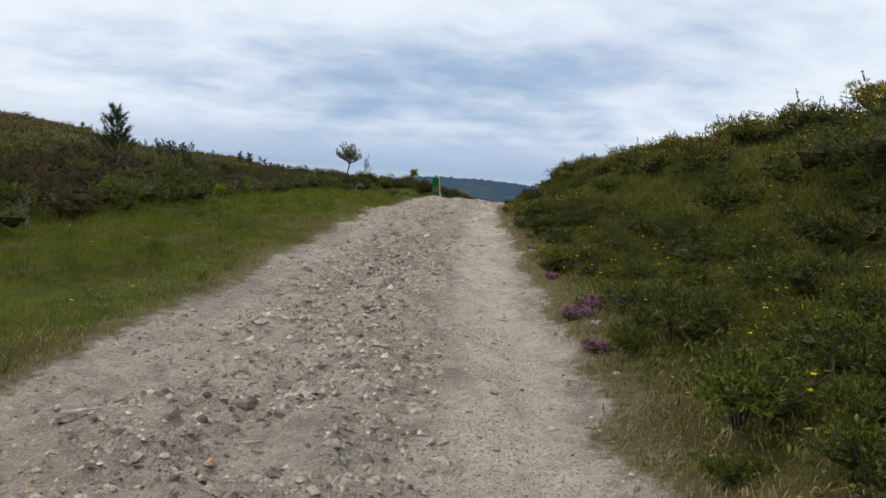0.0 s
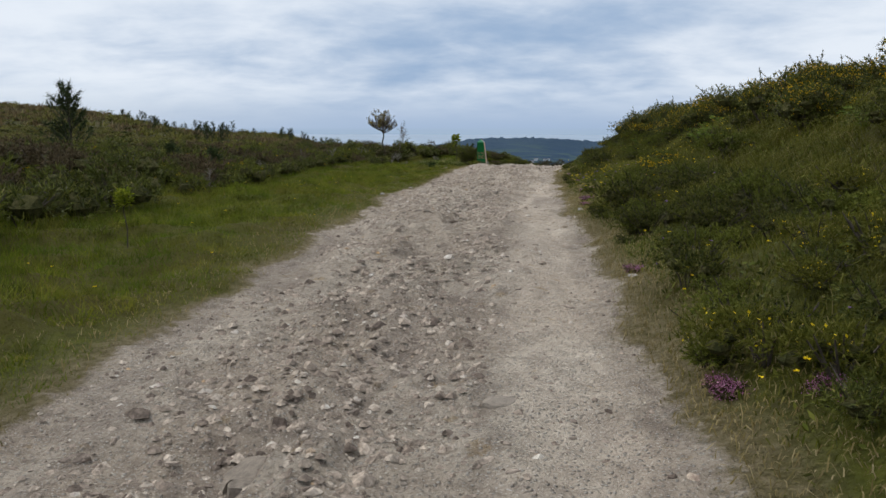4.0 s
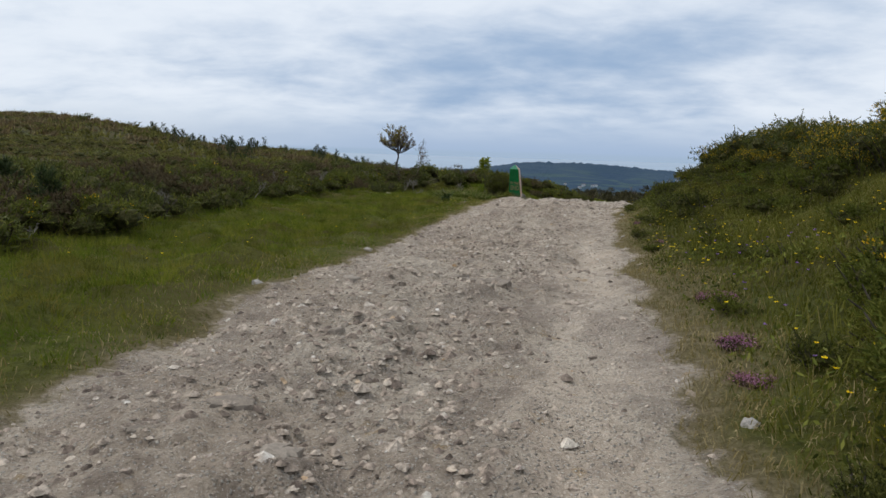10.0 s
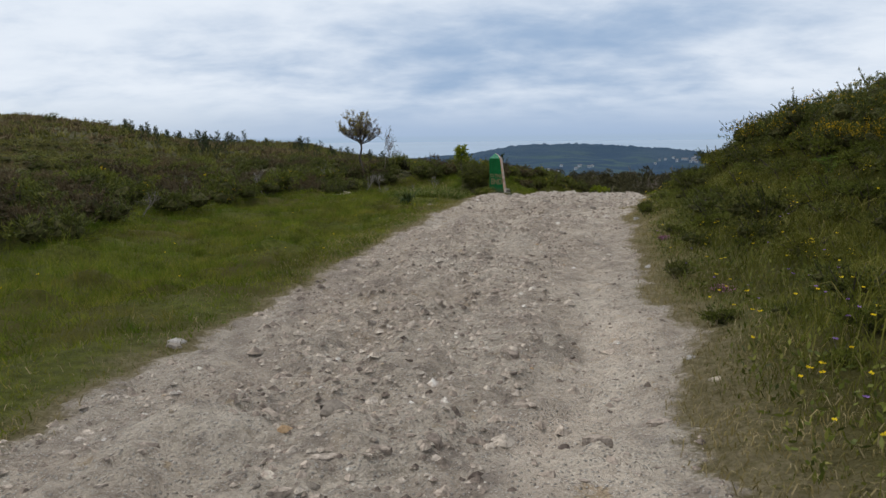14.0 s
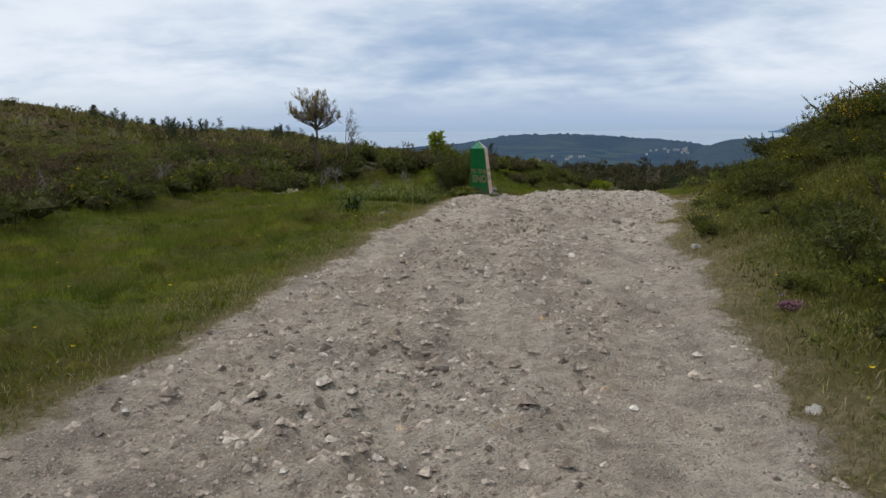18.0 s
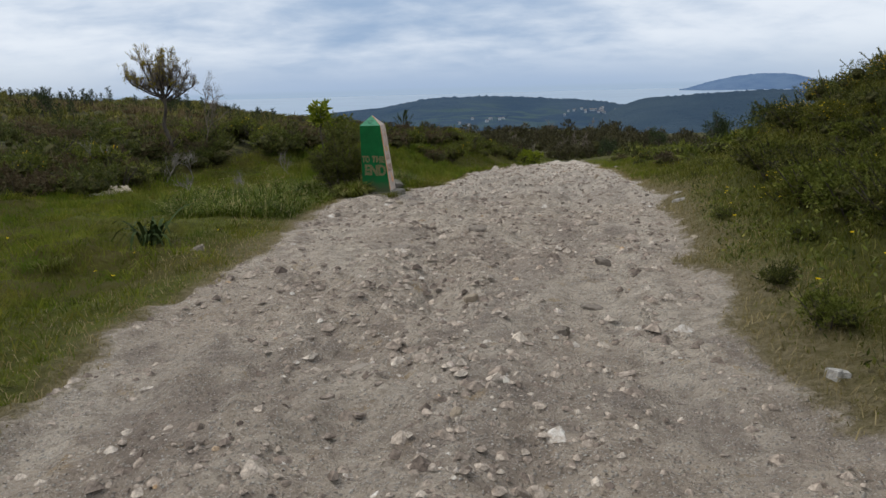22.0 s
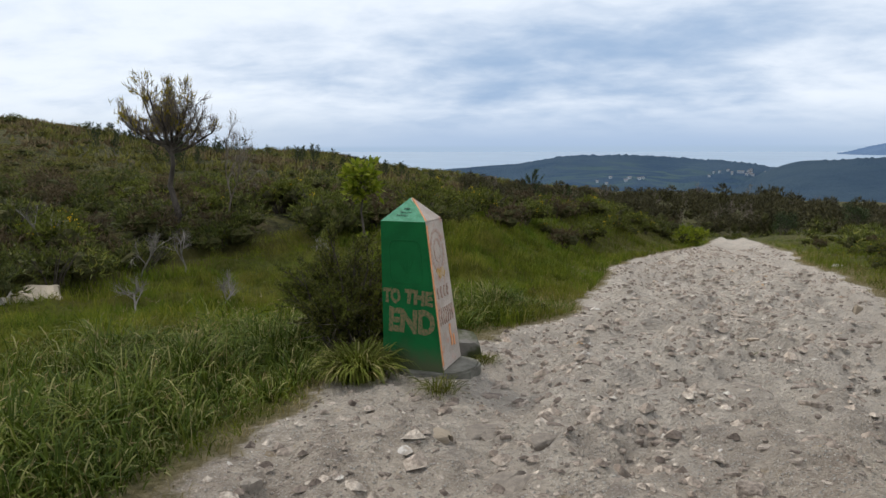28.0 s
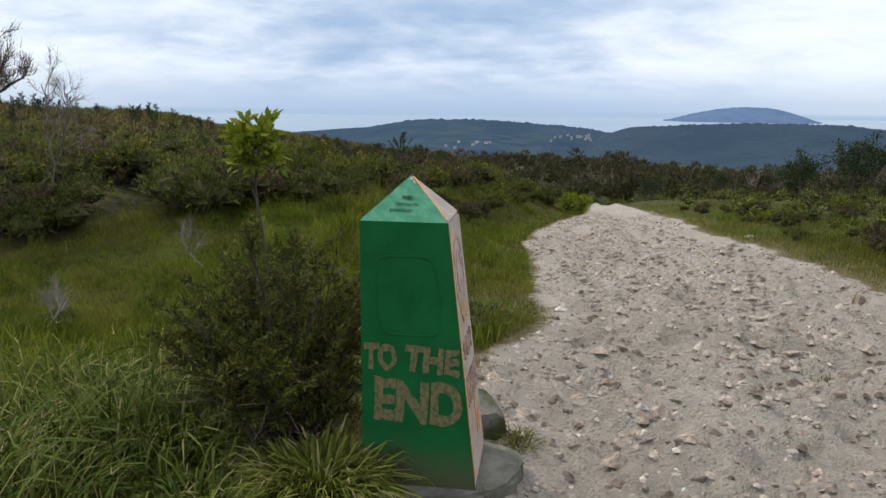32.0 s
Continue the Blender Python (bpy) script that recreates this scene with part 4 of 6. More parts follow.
for name, label, mat, sel in (("slope_scrub", "olive green low scrub over the slope", M_SLOPE, tone < 0.25), ("slope_dry_scrub", "brown low heath over the slope", M_SLOPEDRY, tone >= 0.25)):
    for near_by, kinds, size in ((True, near_fuzz, (0.7, 1.3)), (False, far_fuzz, (1.0, 1.9))):
        pick = sel & ((r_ < 70) == near_by)
        stuff_shrubs(("near_" if near_by else "") + name, label, "scrub", mat, spots[pick], rng.uniform(*size, pick.sum()), kinds, rng)
# ahead and to the right, beyond the track's end
spots = in_heath(1500, 2, 60, 40, 105)
keep = (spots[:, 0] > road_right(np.minimum(spots[:, 1], 72)) + 1.5) | (spots[:, 1] > 74)
s = spots[keep]
pick = rng.random(len(s))
stuff_shrubs("roadside_scrub", "olive green scrub below the track", "scrub", M_GORSELIGHT, s[pick < 0.5], rng.uniform(0.5, 1.1, (pick < 0.5).sum()), far_lo, rng)
stuff_shrubs("roadside_heath", "dark scrub below the track", "scrub", M_GORSE, s[pick >= 0.5], rng.uniform(0.5, 1.2, (pick >= 0.5).sum()), far_lo, rng)


# ---- small trees ----
def pine_shape(seed, H, dense=1.0, tufts=16, k=5, wd=0.016):
    r = np.random.default_rng(seed)
    wood, need = [tube([(0, 0, -0.1), (0.02, 0, H * 0.5), (0, 0.02, H)], (0.035 * H / 2, 0.022 * H / 2, 0.008), 5)], []
    for z in np.arange(0.18, 0.98, 0.11):
        for _ in range(int(6 * dense)):
            a = r.uniform(0, 6.28)
            ln = (1 - z * 0.72) * H * 0.40 * r.uniform(0.6, 1.1)
            s = np.array([0, 0, z * H])
            e = s + [math.cos(a) * ln, math.sin(a) * ln, ln * r.uniform(0.9, 1.6)]
            wood.append(tube([s, (s + e) / 2 - [0, 0, 0.04], e], (0.010, 0.008, 0.004), 3))
            t = r.uniform(0.25, 1.0, tufts)[:, None]
            need.append(spikes(r, s + (e - s) * t, np.tile(unit(e - s), (tufts, 1)), 0.13 + wd, wd, 0.7, k))
    t = np.linspace(0.8, 1.02, 14)[:, None] * [0, 0, H]
    need.append(spikes(r, t, np.tile([0, 0, 1.0], (14, 1)), 0.14, 0.016, 0.5, 6))
    return merge(wood), merge(need)


def pine(seed, H, label, *how):
    root = new("young_pine")
    w, n = pine_shape(seed, H, *how)
    part_np("trunk", w, M_BARK, root)
    part_np("needles", n, M_PINE, root)
    return tagged(root, label, "pine tree")


place(pine(1, 1.85, "young dark pine rising above the heath"), -9.8, 22.8, 0.4)
place(pine(2, 0.85, "small young pine with upright shoots in heath", 0.6, 9), -7.0, 24.6, 1.2)
place(pine(3, 0.8, "small young pine with upright shoots in heath", 0.6, 9), -8.6, 25.8, 2.2)
rng = np.random.default_rng(31)
hill_pines = [pine(10 + i, 2.6, "young dark pine on the heathy hillside", 0.8, 6, 3, 0.06) for i in range(3)]
spots = []
while len(spots) < 150:
    r, a = rng.uniform(55, 165), math.radians(rng.uniform(-37, -10))
    if rng.random() < 0.4:
        r, a = rng.uniform(120, 160), math.radians(rng.normal(-31, 3))
    if len(spots) > 100:
        r, a = rng.uniform(70, 112), math.radians(rng.choice([-33.5, -30.0, -27.0, -20.0, -14.0]) + rng.normal(0, 1.0))
    spots.append((0.5 + r * math.sin(a), 36 + r * math.cos(a)))
for p in hill_pines:
    p["group"] = "young pines on the hillside"
scatter(hill_pines, spots, np.concatenate([rng.uniform(0.4, 0.9, 101), rng.uniform(0.5, 0.85, len(spots) - 101)]), rng)
fir = pine(20, 3.3, "dark young pine standing above scrub below the track")
place(fir, -1.6, 78.0, 0.3, 1.0)
copy_at(fir, 0.4, 76.0, 1.0, 0.72)
copy_at(fir, -2.6, 80.0, 2.0, 0.66)


def broom_tree():
    """Crooked trunk, fanned bare limbs that fork upwards, brushes of green tips at their ends."""
    r = np.random.default_rng(7)
    root, wood, ends = new("broom_tree"), [], []
    wood.append(tube([(0.0, 0.0, -0.1), (0.09, 0, 0.35), (-0.03, 0.03, 0.75), (0.05, 0, 1.05), (0.03, 0, 1.32)], (0.055, 0.046, 0.038, 0.032, 0.026), 7))
    fans = ((-0.62, 0.0, 1.66, 1), (-0.46, -0.15, 1.62, 0), (-0.38, 0.10, 1.98, 1), (-0.20, -0.1, 2.02, 1), (-0.22, 0.2, 1.75, 0), (-0.02, 0.15, 1.95, 1), (0.10, -0.1, 2.08, 1), (0.06, -0.3, 1.72, 0),
            (0.26, 0.1, 1.98, 1), (0.28, -0.2, 1.70, 0), (0.40, 0.05, 1.86, 0), (0.50, -0.1, 1.62, 0), (0.64, 0.1, 1.56, 0), (-0.10, 0.35, 1.80, 1))
    grey, green = [], []
    for fx, fy, top, yellow in fans:
        start, end = np.array([0.03, 0, 1.18 + 0.16 * r.random()]), np.array([fx, fy, top])
        mid = start + (end - start) * 0.5 + [fx * 0.22, fy * 0.2, -0.06]
        t = np.linspace(0, 1, 7)[:, None]
        path = start * (1 - t) ** 2 + 2 * mid * t * (1 - t) + end * t**2 + r.normal(size=(7, 3)) * 0.008
        wood.append(tube(path, np.linspace(0.022, 0.008, 7), 5))
        for k in range(12):
            q = path[2 + k % 5]
            way = unit(unit(end - mid) * 0.5 + r.normal(size=3) * 0.42 + [0, 0, 0.5])
            e = q + way * r.uniform(0.10, 0.24)
            wood.append(tube([q, (q + e) / 2 + r.normal(size=3) * 0.01, e], (0.005, 0.004, 0.002), 3))
            ends.append((e, way))
            n = 20
            at = q + (e - q) * r.uniform(0.3, 1.0, n)[:, None] + r.normal(size=(n, 3)) * 0.030
            grey.append(spikes(r, at, np.tile(unit(way + [0, 0, 0.5]), (n, 1)), 0.11, 0.0075, 0.38, 2))
            if yellow or r.random() < 0.15:
                green.append(spikes(r, at[:12] + way * 0.05, np.tile(unit(way + [0, 0, 0.6]), (12, 1)), 0.08, 0.014, 0.45, 2))
    part_np("trunk", merge(wood[:1]), M_BARK, root, "grey crooked trunk")
    part_np("branch", merge(wood[1:]), M_BARK, root, "fine grey-brown bare branches")
    p = np.array([e[0] for e in ends])
    part_np("twig", merge(grey), M_TWIG, root, "brushes of thin dull twigs")
    part_np("crown", merge(green), M_BROOM, root, "yellow-green tips at the top")
    root["tall"] = float(p[:, 2].max() + 0.10)
    return tagged(root, "broom tree with bare grey branches and yellow-green top", "tree")


BROOM = broom_tree()
place(BROOM, -5.95, 48.7, 0.1, (2.84 - float(ground_h(-5.95, 48.7))) / BROOM["tall"])


def dead_tree(seed, H, label, spread=0.45, depth=3, mat=M_DEAD):
    r = np.random.default_rng(seed)
    root, wood, tips = new("dead_tree"), [], []
    limb(r, (0, 0, -0.05), (spread * 0.6, 0, 1), H * 0.55, 0.017, depth, wood, tips, 0.16, (2, 4), 0.12, 0.6, 0.5)
    part_np("trunk", wood[0], mat, root)
    p, d = np.array([t[0] for t in tips]), np.array([t[1] for t in tips])
    part_np("branch", merge(wood[1:] + [spikes(r, p, d, 0.16, 0.005, 0.5, 5)]), mat, root)
    root["tall"] = float(p[:, 2].max())
    return tagged(root, label, "dead tree")


thin = dead_tree(3, 2.3, "thin leafless grey bush beside the broom", 0.12, 3, M_TWIG)
place(thin, -5.22, 49.1, 0.4, (2.05 - float(ground_h(-4.85, 49.2))) / thin["tall"])
for i, (x, y, h) in enumerate(((-5.3, 46.6, 0.75), (-6.7, 46.2, 0.9), (-2.6, 47.4, 0.6), (-4.9, 47.2, 0.7), (-3.4, 45.2, 0.5), (-4.1, 44.6, 0.45), (-6.1, 16.2, 0.5), (-5.6, 20.4, 0.45), (-6.3, 23.0, 0.5), (-5.9, 11.0, 0.5), (-6.6, 28.0, 0.6), (-7.3, 34.0, 0.6), (-7.8, 37.0, 0.6), (-7.0, 40.5, 0.7))):
    place(dead_tree(40 + i, h * 1.4, "bleached dead branches sticking out of the heath", 1.4, 2), x, y, i * 1.7, 1.0, 0.0)


def broadleaf(seed, H):
    r = np.random.default_rng(seed)
    root, wood, tips = new("broadleaf_tree"), [], []
    wood.append(tube([(0, 0, -0.1), (0.05, 0.02, H * 0.25), (0.0, 0.0, H * 0.5)], (0.06, 0.05, 0.04), 6))
    for a in range(7):
        limb(r, (0, 0, H * (0.2 + 0.045 * a)), (math.cos(a * 2.4), math.sin(a * 2.4), 0.9), H * 0.3, 0.022, 2, wood, tips, 0.2, (2, 4), 0.1, 0.65, 0.6)
    part_np("trunk", merge(wood), M_BARK, root)
    p, d = np.array([t[0] for t in tips]), np.array([t[1] for t in tips])
    p = np.repeat(p, 9, 0) + r.normal(size=(len(p) * 9, 3)) * 0.11 * H / 3
    part_np("crown", leaves(r, p, np.repeat(d, 9, 0), 0.13, 0.055, 1.0), M_PINE, root, "dark grey-green leaves")
    return tagged(root, "small dark broadleaf tree with open crown", "tree", "small trees beyond the track")


bl = [broadleaf(50 + i, 3.4) for i in range(3)]
spots = [(18.7, 72.0), (20.5, 73.5), (15.6, 70.5), (17.0, 74.0), (22.5, 71.0), (13.2, 73.0), (25, 74), (11, 76)]
scatter(bl, spots, [1.0, 1.12, 0.72, 0.66, 0.9, 0.55, 0.8, 0.6], np.random.default_rng(3))

# the wood across the dip: thin dark and bare trees standing close
r = np.random.default_rng(61)
tall = low_variants(8, 120, 3, 0.26, 0.075, 6, 1.0, 1.7)
bare = []
for i in range(3):
    w, t = [], []
    limb(np.random.default_rng(80 + i), (0, 0, 0), (0, 0, 1), 2.2, 0.035, 2, w, t, 0.14, (2, 3), 0.15, 0.6, 0.5)
    p, d = np.array([q[0] for q in t]), np.array([q[1] for q in t])
    bare.append((*merge(w + [spikes(np.random.default_rng(i), p, d, 0.5, 0.03, 0.6, 4)]), 0))
n = 820
rr, aa = r.uniform(48, 150, n), np.radians(r.uniform(-9, 40, n))
spots = np.stack([0.5 + rr * np.sin(aa), 38 + rr * np.cos(aa)], 1)
spots = spots[spots[:, 1] > 80]
k = r.random(len(spots)) < 0.80
stuff_shrubs("dark_wood", "dense dark wood of low bushy trees across the dip", "woodland", M_WOOD, spots[k], r.uniform(0.8, 1.5, k.sum()), tall, r, (0.75, 1.25))
stuff_shrubs("bare_wood", "thin bare brown trees across the dip", "woodland", M_TWIG, spots[~k], r.uniform(0.5, 0.85, (~k).sum()), bare, r, (0.8, 1.1))


# ---- single plants ----
def sapling():
    r = np.random.default_rng(9)
    root = new("sapling")
    stem = [tube([(0, 0, -0.05), (0.03, 0, 0.5), (-0.02, 0.02, 0.9), (0.02, 0, 1.22)], (0.016, 0.013, 0.010, 0.005), 5)]
    fol = []
    for z, ln, n in ((1.22, 0.12, 16), (1.13, 0.16, 20), (1.04, 0.17, 15), (0.94, 0.12, 3), (0.60, 0.07, 2)):
        for _ in range(n):
            a = r.uniform(0, 6.28)
            e = np.array([math.cos(a) * ln, math.sin(a) * ln, r.uniform(-0.02, 0.16)])
            t = np.linspace(0.15, 1, 9)[:, None]
            q = np.array([0, 0, z]) + e * t + [0, 0, 0.05] * np.sin(t * 3)
            stem.append(tube(q[[0, 4, 8]], (0.004, 0.003, 0.002), 3))
            fol.append(leaves(r, q, np.tile(unit(e), (9, 1)), 0.085, 0.04, 0.55))
    part_np("stem", merge(stem), M_BARK, root)
    part_np("leaves", merge(fol), M_BRACKEN, root, "bright yellow-green leaves")
    return tagged(root, "slender sapling with bright yellow-green leaves behind the milestone", "sapling")


sap = place(sapling(), -1.55, 45.4, 0.3, (1.36 - float(ground_h(-1.55, 45.4))) / 1.33)
r = np.random.default_rng(8)


def fern(seed):
    r = np.random.default_rng(seed)
    root, fol, stems = new("fern"), [], []
    for a in np.arange(0, 6.28, 0.8):
        ln = r.uniform(0.3, 0.5)
        t = np.linspace(0, 1, 12)[:, None]
        q = np.concatenate([np.cos(a) * ln * t, np.sin(a) * ln * t, 0.35 * np.sin(t * 2.0) * r.uniform(0.7, 1.2)], 1)
        stems.append(tube(q[::4], (0.005, 0.004, 0.003), 3))
        for sgn in (-1, 1):
            side = np.tile([-math.sin(a) * sgn, math.cos(a) * sgn, 0.1], (12, 1)) + [math.cos(a) * 0.4, math.sin(a) * 0.4, 0]
            fol.append(leaves(r, q, side, 0.13, 0.035, 0.12))
    part_np("stem", merge(stems), M_BARK, root)
    part_np("foliage", merge(fol), M_FERN, root)
    return tagged(root, "bright green fern with spreading fronds on the bank", "fern", "ferns on the bank")


ferns = [fern(i) for i in range(2)]
spots = [(6.0, 25.5), (6.3, 26.6), (5.2, 22.0), (4.6, 21.0), (4.3, 20.0), (5.5, 24.0), (4.4, 14.0), (5.0, 30.0), (4.2, 18.0), (5.4, 19.2), (4.9, 33.5)]
scatter(ferns, spots, r.uniform(0.42, 0.7, len(spots)), r, sink=-0.08)


def tussock(name, label, seed, n, h, w, mat, spread=0.12, lean=0.9, flop=0.55, group="", bunches=1):
    r = np.random.default_rng(seed)
    root = new(name)
    for _ in range(bunches):
        m = n // bunches
        pos = np.stack([r.normal(0, spread, m), r.normal(0, spread, m), np.zeros(m)], 1)
        aim = np.stack([pos[:, 0], pos[:, 1], 0 * pos[:, 0]], 1) / spread
        part_np("blade", arching(r, pos, h * r.uniform(0.6, 1.2, m), np.full(m, w), lean + flop * 0.4, aim), mat, root)
    return tagged(root, label, "grass tussock", group)


M_TUSSOCK = mat_leaf("tussock_blades", [(0.0, (0.05, 0.045, 0.012)), (0.4, (0.105, 0.135, 0.016)), (0.85, (0.20, 0.215, 0.05)), (1.0, (0.36, 0.31, 0.15))], ob=0)
place(tussock("grass_tussock", "arching grass tussock at the foot of the milestone", 1, 1200, 0.32, 0.011, M_TUSSOCK, 0.070, 0.75, 0.50, bunches=30), -0.52, 41.74, 0, 0.95, 0.0)


def strap_plant():
    r = np.random.default_rng(5)
    root = new("strap_leaf_plant")
    out = []
    for i in range(30):
        a, ln, sag = r.uniform(0, 6.28), r.uniform(0.26, 0.46), r.uniform(0.75, 2.05)
        out_ = r.uniform(0.35, 0.95)
        t = np.linspace(0, 1, 6)[:, None]
        q = np.concatenate([np.cos(a) * ln * t * out_, np.sin(a) * ln * t * out_, ln * (1.65 * t - sag * t**2)], 1) + np.array([r.normal(0, 0.05), r.normal(0, 0.05), 0])
        s = np.array([-math.sin(a), math.cos(a), 0]) * 0.017
        wd = np.array([1, 1.1, 1, 0.9, 0.6, 0.1])[:, None]
        v = np.concatenate([q - s * wd, q + s * wd + [0, 0, 0.004]])
        f = [(j, j + 1, j + 7) for j in range(5)] + [(j, j + 7, j + 6) for j in range(5)]
        out.append((v, np.array(f)))
    part_np("leaves", merge(out), M_STRAP, root)
    return tagged(root, "clump of dark drooping strap leaves in the meadow", "plant")


place(strap_plant(), -2.28, 37.98, 0.6, 1.15, 0.0)

def bushy_gorse(seed):
    """Crooked stems that fan out and fork, leafy sprigs all along, dry brown twigs low down."""
    r = np.random.default_rng(seed)
    root, wood, fol, tips_, dry = new("dark_shrub"), [], [], [], []
    for _ in range(46):
        a, out = r.uniform(0, 6.28), 0.44 * math.sqrt(r.random())
        end = np.array([math.cos(a) * out, math.sin(a) * out, 0.88 - 0.75 * out + r.normal(0, 0.10)])
        mid = end * [0.45, 0.45, 0.5] + [*r.normal(0, 0.05, 2), 0.0]
        t = np.linspace(0, 1, 6)[:, None]
        path = np.array([0.05 * math.cos(a), 0.05 * math.sin(a), -0.03]) * (1 - t) ** 2 + 2 * mid * t * (1 - t) + end * t**2 + r.normal(0, 0.012, (6, 3)) * t
        wood.append(tube(path, np.linspace(0.010, 0.003, 6), 4))
        for _ in range(15):
            u = r.uniform(0.36, 1.0)
            k = min(int(u * 5), 4)
            q = path[k] + (path[k + 1] - path[k]) * (u * 5 - k)
            way = unit(unit(q * [1, 1, 0.2]) * 0.7 + r.normal(size=3) * 0.55 + [0, 0, 0.55])
            e = q + way * r.uniform(0.07, 0.19)
            wood.append(tube([q, e], (0.003, 0.0015), 3))
            n = 15
            at = q + (e - q) * r.uniform(0.1, 1.05, n)[:, None] + r.normal(0, 0.007, (n, 3))
            (tips_ if r.random() < 0.30 and q[2] > 0.35 else fol).append(spikes(r, at, np.tile(way, (n, 1)), 0.027, 0.0085, 0.95, 4))
        for _ in range(5):
            q = path[int(r.integers(1, 4))]
            e = q + unit(r.normal(size=3) + [q[0] * 3, q[1] * 3, -0.1]) * r.uniform(0.08, 0.2)
            e[2] = max(e[2], 0.03)
            dry.append(tube([q, (q + e) / 2 + r.normal(0, 0.012, 3), e], (0.003, 0.0025, 0.0012), 3))
    part_np("stem", merge(wood), M_BARK, root)
    part_np("foliage", merge(fol), M_SPRIG, root)
    part_np("young_foliage", merge(tips_), M_GORSELIGHT, root, "lighter green young tips")
    part_np("dead_wood", merge(dry), M_TWIG, root, "dry brown twigs low in the bush")
    return tagged(root, "dark leafy gorse bush beside the milestone", "shrub")


dark = bushy_gorse(301)
place(dark, -0.76, 42.35, 0.5, 1.12)
copy_at(dark, -0.95, 43.0, 2.0, 1.0)
place(shrub("round_shrub", "rounded bright green shrub at the track's edge", "shrub", 302, 0.55, 0.6, (M_BRACKEN, M_BARK, M_YELLOW), n=420, ln=0.11, wd=0.03), 4.85, 64.4, 0, 1.15)

heather = [shrub("heather_clump", "low clump of pink-purple heather at the track's edge", "heather", 320 + i, 0.27, 0.14, (M_BROWN, M_BARK, M_PURPLE), n=230, ln=0.04, wd=0.008, k=4, bloom=330, bloom_size=0.017, n_lobes=9, shoots=24, group="heather at the track's edge") for i in range(2)]
spots = [(1.36, 6.75), (1.34, 5.55), (1.85, 6.1), (1.46, 9.0), (1.82, 8.45), (1.52, 6.95), (1.62, 7.2), (2.13, 20.1), (2.0, 18.6), (1.88, 17.85), (2.22, 19.9), (1.6, 12.1), (2.9, 30.2), (2.75, 26.2)]
scatter(heather, spots, [0.7, 0.65, 0.6, 0.6, 0.6, 0.75, 0.7, 0.5, 0.6, 0.5, 0.6, 0.5, 0.5, 0.5], np.random.default_rng(2))
yel = shrub("flowering_gorse", "small gorse bush covered in yellow blossom", "gorse bush", 330, 0.42, 0.34, (M_GORSELIGHT, M_BARK, M_YELLOW), n=260, bloom=100, bloom_size=0.034, group="flowering gorse on the bank")
place(yel, 3.25, 19.35, 0.2, 1.0)
copy_at(yel, 3.6, 20.1, 1.5, 0.9)
copy_at(yel, 3.0, 18.6, 2.5, 0.6)

# shrubs on the raised left side past the milestone
r = np.random.default_rng(77)
spots = [(float(road_left(y)) - d + r.uniform(-0.3, 0.3), y) for y in np.arange(46.0, 66, 0.75) for d in (1.6, 2.4, 3.2, 4.0) if r.random() < 0.68 and d > np.interp(y, [46, 48.5, 50, 52, 56], [6.5, 6.0, 3.4, 1.9, 1.3])]
for x, y in spots:
    copy_at(heath[(2, 2, 0, 2, 1)[int(r.integers(5))]], x, y + float(r.uniform(-0.3, 0.3)), float(r.uniform(0, 6)), float(r.uniform(0.65, 1.15)))
for _ in range(50):
    y = float(r.uniform(46, 67))
    x = float(road_right(y)) + 0.9 + float(r.random()) * 5.0
    copy_at(heath[(1, 2, 2, 1)[int(r.integers(4))]], x, y, float(r.uniform(0, 6)), float(r.uniform(0.3, 0.7)))
# darker tufts in the meadow
tuft = tussock("meadow_tuft", "yellow-green grass tuft in the meadow", 12, 110, 0.14, 0.006, M_TUSSOCK, 0.07, 0.7, 0.4, "grass tufts in the meadow")
for i in range(26):
    y = float(r.uniform(4, 40))
    x = float(road_left(y)) - float(r.uniform(0.7, 4.2))
    if i == 0:
        place(tuft, x, y, 0, 1.0, 0.01)
    else:
        copy_at(tuft, x, y, float(r.uniform(0, 6)), float(r.uniform(0.6, 1.4)), 0.01)

place(tussock("grass_tussock", "small grass tuft at the footing's edge", 3, 120, 0.14, 0.006, M_BANKGRASS, 0.05, bunches=6), 0.10, 41.52, 0, 1.0, 0.0)
place(tussock("grass_tussock", "small grass tuft behind the footing", 4, 140, 0.13, 0.006, M_BANKGRASS, 0.05, bunches=6), 0.30, 42.34, 0, 0.7, 0.0)
place(tussock("grass_tussock", "small green tuft growing in the gravel", 5, 160, 0.10, 0.006, M_GRASS, 0.10, bunches=6), 2.57, 43.9, 0, 1.0, 0.0)
copy_at(sap, -3.95, 13.6, 1.0, 0.52)

# ---- grass, meadow flowers ----
def grass(name, label, pos, hgt, wid, mat, rng, lean=0.5, flop=0.3):
    tagged(new(name, mesh_np(name, *blades(rng, pos, hgt, wid, lean, flop), mat)), label, "grass", kind="stuff")


rng = np.random.default_rng(41)
M_TALL = mat_leaf("tall_grass_blades", [(0.0, (0.026, 0.044, 0.004)), (0.45, (0.060, 0.092, 0.010)), (0.85, (0.135, 0.162, 0.030)), (1.0, (0.30, 0.28, 0.13))], ob=0)
